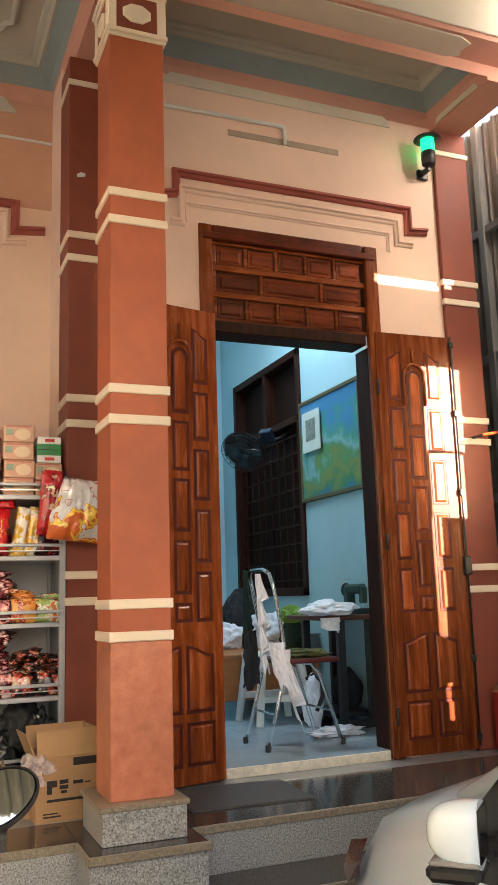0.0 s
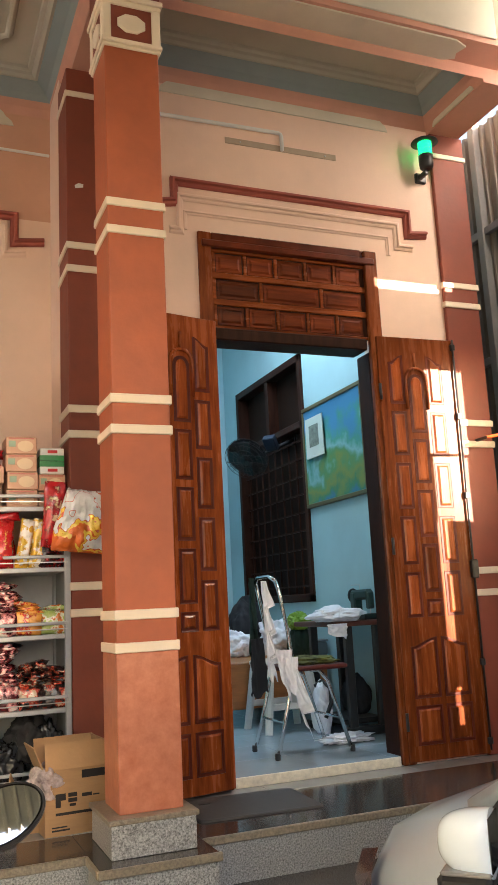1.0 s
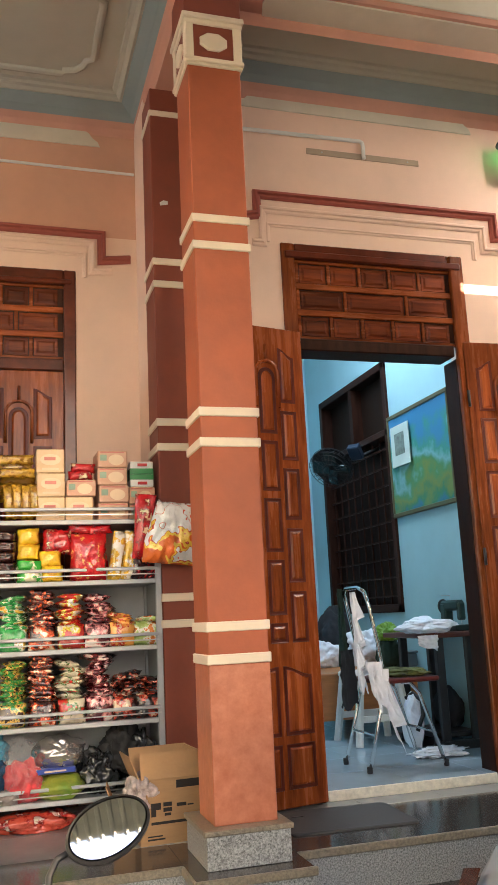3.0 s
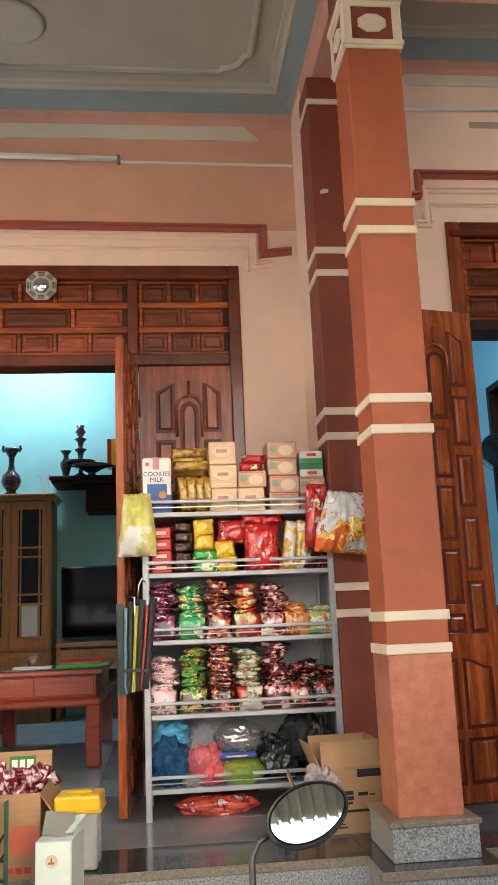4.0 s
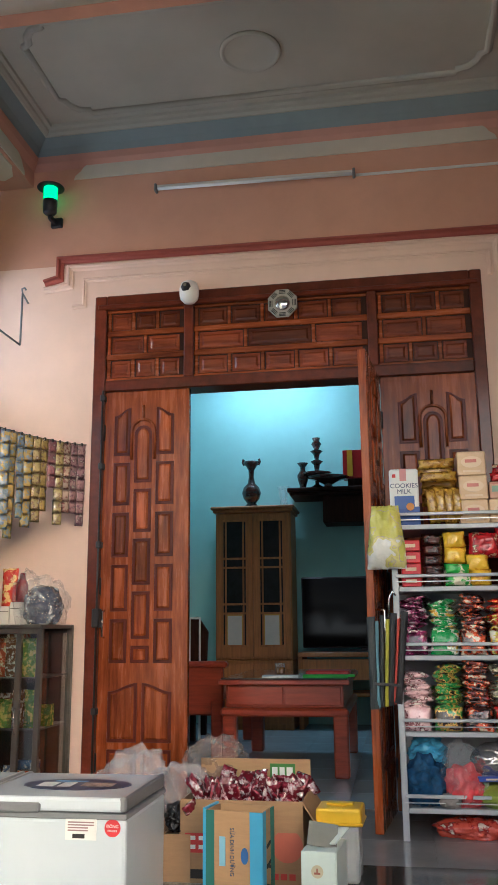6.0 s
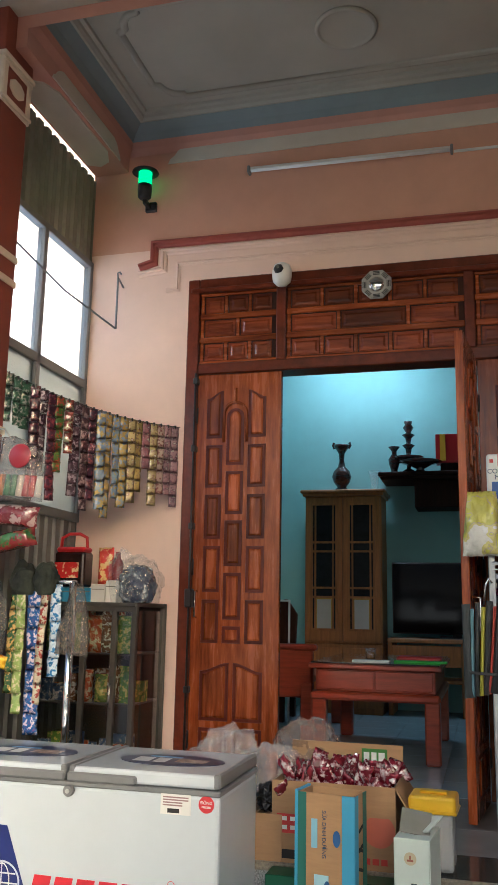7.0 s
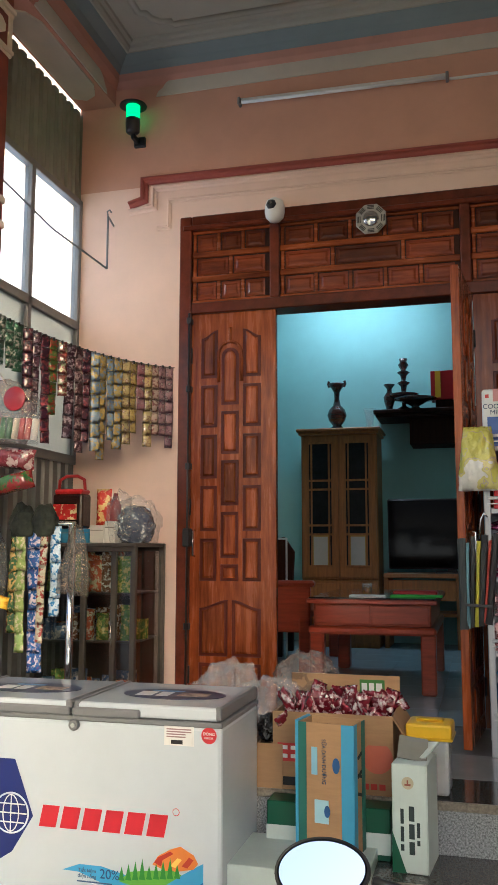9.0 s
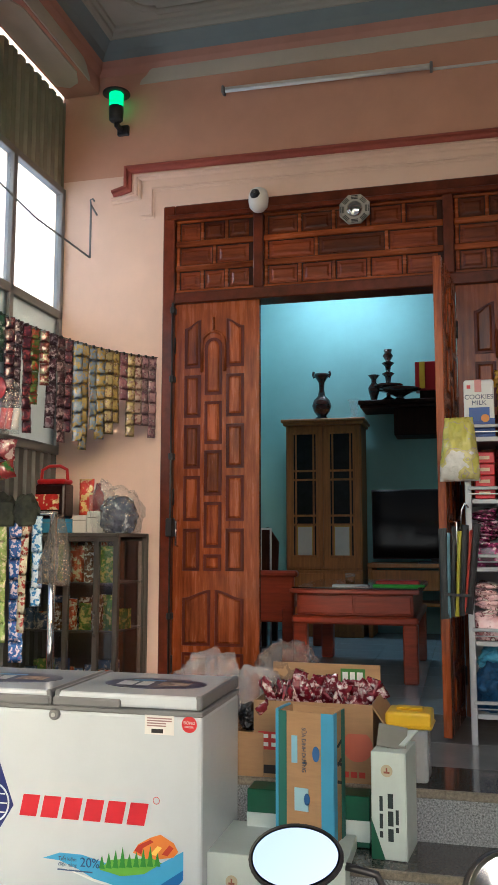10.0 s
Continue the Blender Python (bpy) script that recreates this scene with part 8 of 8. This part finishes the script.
part("film", pouch(0.33, 0.125, 0.10, 77, 16, 8), M_PLASTICBAG, jelly, smooth=True)
CANDY = [plain("candy_colour", c, 0.3) for c in ((170, 55, 45), (205, 190, 160), (70, 115, 60), (200, 130, 60), (150, 35, 40), (215, 205, 195))]
for i in range(11):
    part("candy_jar", rod((-0.14 + 0.028 * i, 0.0, 0.018), (-0.138 + 0.028 * i, 0.004, 0.102), 0.0135, 10), CANDY[(i * 5 + i // 3) % 6], jelly, smooth=True)
packs(mesh_of("pink_bag", pouch(0.32, 0.085, 0.09, 78, 16, 8), film("pink_clear_film", [(140, 85, 85), (110, 35, 42), (170, 145, 140)], 14), True), "candy_bag", "pink and clear candy bag hung on the column", "bag", "hanging candy bags", [pose(-2.06, 3.06, 1.20, 0, 6)])
packs(mesh_of("red_toy", pouch(0.20, 0.075, 0.09, 79, 14, 8), film("red_green_film", [(105, 20, 25), (120, 36, 32), (50, 88, 38)], 8), True), "candy_bag", "red and green candy bag hung on the column", "bag", "hanging candy bags", [pose(-1.99, 3.06, 1.10, 0, -12)])
heap("clear_bag", "clear bag of pale goods hung below the candy", (-2.14, 3.11, 0.62), 0.10, 0.06, 0.36, mat("pale_goods_bag", (0.15, 0.145, 0.13), 0.15, var=0.3, scale=12, bump=1.0, bscale=14, bdist=0.025, alpha=0.55, coat=0.3), 80, category="bag", rough=0.25)
packs(mesh_of("yellow_roll", pouch(0.16, 0.05, 0.06, 81), F_YEL, True), "candy_bag", "yellow packet hung with the clear bag", "packet", "hanging candy bags", [pose(-2.07, 3.05, 0.66, 0, 14)])
hk2 = thing("bag_hook", "steel hook and cord on the column", "hook")
part("hook", tube([(-2.33, 3.186, 1.60), (-2.30, 3.13, 1.615), (-2.10, 3.10, 1.60), (-2.06, 3.10, 1.55)], 0.004), M_STEEL, hk2, smooth=True)
part("cord", tube([(-2.12, 3.13, 1.57), (-2.15, 3.12, 1.3), (-2.14, 3.12, 0.95)], 0.003), M_BLACK, hk2, smooth=True)

# ---- porch small things ----
mt_ = thing("door_mat", "dark grey rubber door mat on the granite", "mat", at=(1.39, 3.63, 0.0), rz=-3)
o = []
for cx, cy, a0 in ((0.27, 0.20, 0), (-0.27, 0.20, 90), (-0.27, -0.20, 180), (0.27, -0.20, 270)):
    for k in range(5):
        a = radians(a0 + k * 22.5)
        o.append((cx * 0.9 + 0.027 * math.cos(a), cy * 0.88 + 0.024 * math.sin(a)))
part("mat", moved(ring_stack(o, [(0, 0), (0, 0.006), (0.006, 0.009), (0.02, 0.008)]), Matrix(((1, 0, 0, 0), (0, 0, 1, 0), (0, 1, 0, 0), (0, 0, 0, 1)))), mat("dark_grey_rubber", (0.065, 0.062, 0.060), 0.75, var=0.15, bump=0.3, bscale=200), mt_)
part("tag", box(-0.20, -0.15, 0.08, 0.095, 0.008, 0.0095), M_BLACK, mt_)
rcx = thing("beverage_carton", "red and green printed carton standing by the pilaster", "carton", at=(3.05, 3.76, 0.0), rz=-8)
part("carton", box(-0.09, 0.12, 0, 0.14, 0, 0.30, 0.004), plain("red_carton_card", (165, 45, 40), 0.4), rcx)
part("green_band", prism([(-0.091, 0.03), (0.121, 0.03), (0.121, 0.10), (-0.091, 0.16)], -0.0015, 0.0), plain("carton_green", (70, 105, 45), 0.4), rcx)
part("print_bar", box(-0.06, 0.06, -0.003, -0.0015, 0.065, 0.095), M_WHITE, rcx)
part("top_flap", moved(box(-0.09, 0.12, 0, 0.07, 0, 0.004), pose(0, 0.14, 0.30, 140)), M_CARTON, rcx)
rod_ = thing("orange_rod", "thin orange plastic rod leaning by the pilaster", "rod")
part("rod", rod((3.00, 3.84, 1.70), (3.28, 3.74, 1.74), 0.009, 8), plain("orange_plastic", (205, 85, 30), 0.4), rod_)
part("tie", box(2.995, 3.012, 3.835, 3.94, 1.692, 1.708, 0.002), M_BLACK, rod_)

# ---- motorbike under the eye, nose to the porch ----
M_BIKE = plain("dark_red_bike_paint", (70, 12, 14), 0.25, coat=0.6)
M_MIRROR = mat("mirror_glass", (0.85, 0.86, 0.88), 0.02, metal=1, var=0, bump=0, stain=0)
bk = thing("motorbike", "dark scooter leaning on its stand with two round-backed mirrors", "motorbike", at=(-0.145, 1.62, GROUND), ry=-14)


def mirror(at, aim, stem, label):
    """An oval mirror in a black shell on a bent stem (world places)."""
    inv = bk.matrix_world.inverted()
    m = inv @ look(at, aim) @ pose(0, 0, 0, 0, 0, -24 if stem[-1][0] < at[0] else -6)
    el = [(0.078 * math.cos(a) * (1 + 0.10 * math.cos(a)), 0.051 * math.sin(a) * (1 + 0.14 * math.cos(a))) for a in [i * math.pi / 20 for i in range(40)]]
    turn = Matrix(((1, 0, 0, 0), (0, 0, 1, 0), (0, 1, 0, 0), (0, 0, 0, 1)))
    sh = part("mirror_shell", moved(ring_stack(el, [(0.003, -0.0045), (-0.002, 0.0), (-0.003, 0.008), (0.006, 0.022), (0.022, 0.032)]), m @ turn), M_BLACK, bk, label, smooth=False)
    part("mirror_glass", moved(ring_stack(el, [(0.005, -0.0035), (0.006, -0.0050)]), m @ turn), M_MIRROR, sh, "silvered mirror glass")
    part("mirror_stem", tube([inv @ Vector(p) for p in stem], 0.0065, 10), M_BLACK, bk, smooth=True)


bpy.context.view_layer.update()
mirror((0.172, 1.68, 0.505), (0.05, 0.68, 1.01), [(0.118, 1.70, 0.475), (0.075, 1.70, 0.455), (0.060, 1.69, 0.43), (0.060, 1.68, 0.36), (0.05, 1.66, 0.26)], "black shelled mirror")
mirror((-0.474, 1.53, 0.345), (-0.40, 0.53, 0.925), [(-0.400, 1.55, 0.330), (-0.35, 1.56, 0.318), (-0.325, 1.565, 0.27), (-0.315, 1.57, 0.17), (-0.305, 1.58, 0.10)], "black shelled mirror")
inv = bk.matrix_world.inverted()
part("handlebar", tube([inv @ Vector(p) for p in ((-0.47, 1.42, 0.06), (-0.30, 1.58, 0.10), (-0.13, 1.64, 0.17), (0.05, 1.66, 0.26), (0.22, 1.52, 0.28))], 0.011, 10), M_BLACK, bk, smooth=True)
for a, b in (((-0.47, 1.42, 0.06), (-0.40, 1.485, 0.078)), ((0.22, 1.52, 0.28), (0.15, 1.575, 0.272))):
    part("grip", rod(inv @ Vector(a), inv @ Vector(b), 0.017, 14), M_BLACK, bk, "ribbed rubber grip", smooth=True)
ck_ = part("instrument_cowl", moved(lathe([(0.0, -0.09), (0.06, -0.075), (0.085, -0.03), (0.09, 0.0), (0.08, 0.012), (0.0, 0.012)], 28), inv @ pose(-0.125, 1.60, 0.275, 55, 0, 8)), M_BLACK, bk, smooth=True)
part("dial_rim", moved(lathe([(0.074, 0.010), (0.082, 0.016), (0.080, 0.022), (0.072, 0.018)], 32), inv @ pose(-0.125, 1.60, 0.275, 55, 0, 8)), M_CHROME, ck_, "chrome dial rim", smooth=True)
part("dial_glass", moved(lathe([(0.0, 0.017), (0.072, 0.016), (0.072, 0.012)], 32), inv @ pose(-0.125, 1.60, 0.275, 55, 0, 8)), M_SCREEN, ck_, smooth=True)
part("leg_shield", moved(prism([(-0.20, 0.30), (0.20, 0.30), (0.17, 0.62), (0.09, 0.74), (-0.09, 0.74), (-0.17, 0.62)], 0.08, 0.13, bevel=0.02), pose(0, 0, 0)), M_BIKE, bk)
part("steering_column", rod((0, 0.05, 0.55), (0, 0.0, 0.80), 0.03, 12), M_BLACK, bk)
part("seat", box(-0.13, 0.13, -0.95, -0.25, 0.62, 0.70, 0.04, seg=3), plain("black_vinyl", (22, 22, 22), 0.5), bk)
part("rear_body", box(-0.15, 0.15, -1.05, -0.28, 0.38, 0.63, 0.05, seg=3), M_BIKE, bk)
part("floor_board", box(-0.15, 0.15, -0.30, 0.10, 0.26, 0.32, 0.02), M_BLACK, bk)
part("headlight", lathe([(0.0, 0.05), (0.06, 0.04), (0.075, 0.0), (0.06, -0.03)], 24), mat("headlight_lens", (0.7, 0.72, 0.75), 0.1, var=0, bump=0, stain=0, coat=1), bk, smooth=True, m=pose(0, 0.12, 0.66, -80))
for y in (0.30, -0.82):
    w = part("wheel", lathe([(0.19, -0.02), (0.20, -0.012), (0.20, 0.012), (0.19, 0.02)], 28), M_STEEL, bk, smooth=True, m=pose(0, y, 0.25, 0, 90))
    part("tyre", tube([(0.215 * math.cos(a), 0.215 * math.sin(a), 0) for a in [i * math.pi / 16 for i in range(33)]], 0.038, 10), M_BLACK, w, smooth=True)
    part("hub", lathe([(0.05, -0.04), (0.06, -0.02), (0.06, 0.02), (0.05, 0.04)], 16), M_STEEL, w)
    for i in range(6):
        part("spoke", rod((0.05 * math.cos(i * math.pi / 3), 0.05 * math.sin(i * math.pi / 3), 0), (0.19 * math.cos(i * math.pi / 3), 0.19 * math.sin(i * math.pi / 3), 0), 0.008, 6), M_STEEL, w)
for x in (-0.055, 0.055):
    part("fork", rod((x, 0.28, 0.25), (x, 0.06, 0.60), 0.016, 10), M_STEEL, bk, smooth=True)
part("front_mudguard", tube([(0, 0.30 + 0.27 * math.cos(a), 0.25 + 0.27 * math.sin(a)) for a in [i * math.pi / 10 for i in range(2, 11)]], 0.03, 8), M_BIKE, bk, smooth=True)
part("side_stand", rod((-0.10, -0.25, 0.28), (-0.24, -0.20, 0.05), 0.010, 8), M_BLACK, bk)

# ---- silver car parked beside the bike, nose to the steps ----
M_SILVER = mat("silver_car_paint", (0.52, 0.61, 0.73), 0.3, metal=0.0, var=0.02, scale=40, bump=0.01, stain=0.05, coat=0.8)
M_CARGLASS = mat("dark_tinted_glass", (0.012, 0.014, 0.016), 0.05, var=0, bump=0, stain=0, coat=0.8)
car = thing("parked_car", "silver hatchback parked nose to the porch steps", "car", at=(1.95, 2.50, GROUND))
CW = 0.80                       # half width


def loft(rows, close=True):
    """A skin over cross sections, each a list of (x, y, z)."""
    one = bmesh.new()
    v = [[one.verts.new(p) for p in r] for r in rows]
    for a, b in zip(v, v[1:]):
        for i in range(len(a) - 1):
            one.faces.new((a[i], a[i + 1], b[i + 1], b[i]))
    if close:
        one.faces.new(v[0])
        one.faces.new(v[-1])
    return one


def section(y, w, sill, shoulder, top, crown):
    """Half-round body section from the left sill over the top to the right sill."""
    left = [(-w * 0.93, sill), (-w, sill + 0.16), (-w * 1.0, (sill + shoulder) / 2 + 0.05), (-w * 0.975, shoulder - 0.04), (-w * 0.90, shoulder + (top - shoulder) * 0.55), (-w * 0.72, top), (-w * 0.35, crown)]
    return [(x, y, z) for x, z in left] + [(0, y, crown + 0.006)] + [(-x, y, z) for x, z in reversed(left)]


body_rows = [section(0.0, 0.52, 0.30, 0.42, 0.50, 0.53), section(-0.05, 0.64, 0.20, 0.52, 0.60, 0.64), section(-0.15, 0.72, 0.18, 0.60, 0.68, 0.72), section(-0.32, 0.775, 0.17, 0.70, 0.80, 0.845), section(-0.55, 0.80, 0.17, 0.77, 0.875, 0.925), section(-0.80, 0.81, 0.17, 0.81, 0.925, 0.98), section(-1.00, 0.815, 0.17, 0.83, 0.94, 1.0),
             section(-1.3, 0.815, 0.17, 0.83, 0.90, 0.93), section(-2.4, 0.815, 0.17, 0.86, 0.90, 0.92), section(-3.4, 0.80, 0.18, 0.88, 0.93, 0.95), section(-3.72, 0.72, 0.25, 0.80, 0.90, 0.92)]
bdy = part("body", loft(body_rows), M_SILVER, car, smooth=True)
cab = [[(-0.73, -0.76, 0.80), (-0.70, -0.78, 0.89), (0, -0.98, 0.975), (0.70, -0.78, 0.89), (0.73, -0.76, 0.80)],
       [(-0.69, -1.45, 0.90), (-0.565, -1.50, 1.30), (0, -1.46, 1.345), (0.565, -1.50, 1.30), (0.69, -1.45, 0.90)],
       [(-0.70, -1.85, 0.90), (-0.54, -1.85, 1.44), (0, -1.82, 1.485), (0.54, -1.85, 1.44), (0.70, -1.85, 0.90)],
       [(-0.70, -3.0, 0.90), (-0.53, -2.95, 1.44), (0, -2.95, 1.48), (0.53, -2.95, 1.44), (0.70, -3.0, 0.90)],
       [(-0.68, -3.65, 0.90), (-0.56, -3.55, 1.05), (0, -3.55, 1.08), (0.56, -3.55, 1.05), (0.68, -3.65, 0.90)]]
part("cabin_glass", loft(cab), M_CARGLASS, car, "dark tinted windows", smooth=False)
part("roof", loft([[(x * 0.97, y, z + 0.006) for x, y, z in r[1:4]] for r in cab[2:4]], False), M_SILVER, car)
for s in (-1, 1):
    part("pillar", tube([(s * 0.718, -0.74, 0.885), (s * 0.69, -1.02, 1.04), (s * 0.64, -1.26, 1.17), (s * 0.57, -1.50, 1.305), (s * 0.545, -1.85, 1.445), (s * 0.535, -2.95, 1.445), (s * 0.60, -3.6, 1.0)], 0.026, 8), M_SILVER, car, smooth=True)
    part("window_seal", tube([(s * 0.735, -0.98, 0.888), (s * 0.725, -2.0, 0.905), (s * 0.72, -3.4, 0.91)], 0.012, 6), M_BLACK, car, smooth=True)
    hl = part("headlight", loft([[(s * 0.655, -0.075, 0.53), (s * 0.70, -0.10, 0.57), (s * 0.69, -0.10, 0.63)], [(s * 0.735, -0.165, 0.55), (s * 0.755, -0.18, 0.60), (s * 0.735, -0.20, 0.675)], [(s * 0.785, -0.33, 0.62), (s * 0.788, -0.34, 0.66), (s * 0.772, -0.36, 0.72)]], False), mat("amber_headlight_lens", (0.11, 0.05, 0.042), 0.08, var=0.4, scale=12, bump=0.1, stain=0, coat=1.0), car, "clear and amber headlight")
    TURN_M = {k: Matrix.Translation((k * 0.925, -1.075, 0.915)) @ Matrix.Rotation(-k * radians(44), 4, "Z") @ Matrix.Scale(0.8, 4) for k in (-1, 1)}
    shell = bmesh.new()
    bmesh.ops.create_uvsphere(shell, u_segments=28, v_segments=18, radius=1)
    for v in shell.verts:
        x, y, z = v.co
        x, z = math.copysign(abs(x) ** 0.72, x), math.copysign(abs(z) ** 0.72, z)
        v.co = TURN_M[s] @ Vector((0.066 * x, 0.13 * max(y, 0.0) ** 0.8, 0.075 * z * (1 + 0.10 * x * s)))
    arm = part("wing_mirror", shell, mat("white_mirror_shell", (0.74, 0.84, 0.95), 0.25, var=0.02, bump=0.01, stain=0.04, coat=0.6), car, "white wing mirror shell", smooth=True)
    part("indicator", moved(box(-0.066, 0.066, 0.0, 0.118, -0.066, -0.055, 0.004), TURN_M[s]), plain("clear_indicator", (190, 190, 190), 0.15, 0.6), arm, "clear indicator strip")
    part("mirror_base", moved(box(-0.066, 0.066, 0.0, 0.128, -0.105, -0.062, 0.014), TURN_M[s]), M_BLACK, arm)
    # glass coloured dark in place of reflecting the car's flank
    part("mirror_glass", moved(box(-0.057, 0.057, -0.004, 0.001, -0.058, 0.062, 0.002), TURN_M[s]), M_CARGLASS, arm, "mirror glass coloured dark for what it reflects")
    part("mirror_arm", box(min(s * 0.74, s * 0.88), max(s * 0.74, s * 0.88), -1.03, -0.97, 0.84, 0.875, 0.012), M_BLACK, arm)
    for y in (-0.72, -3.05):
        w = part("wheel", lathe([(0.0, -0.08), (0.17, -0.08), (0.20, -0.09), (0.20, 0.09), (0.17, 0.08), (0.0, 0.06)], 32), M_STEEL, car, smooth=False, m=pose(s * 0.73, y, 0.29, 0, 90))
        part("tyre", lathe([(0.20, -0.085), (0.27, -0.09), (0.29, -0.06), (0.29, 0.06), (0.27, 0.09), (0.20, 0.085)], 32), M_BLACK, w, smooth=True)
    part("side_window", loft([[(s * 0.806, -0.885, 0.76), (s * 0.806, -0.885, 0.90)], [(s * 0.806, -1.0, 0.77), (s * 0.806, -1.0, 1.0)], [(s * 0.806, -1.9, 0.78), (s * 0.72, -1.9, 1.42)]], False), M_CARGLASS, car, "dark front side window")
part("wiper_cowl", box(-0.60, 0.60, -1.06, -0.94, 0.945, 0.962, 0.006), M_BLACK, car)
part("grille", box(-0.38, 0.38, -0.02, 0.012, 0.36, 0.46, 0.01), M_BLACK, car)
part("bumper", box(-0.60, 0.60, -0.05, 0.03, 0.20, 0.34, 0.02, seg=2), M_SILVER, car)
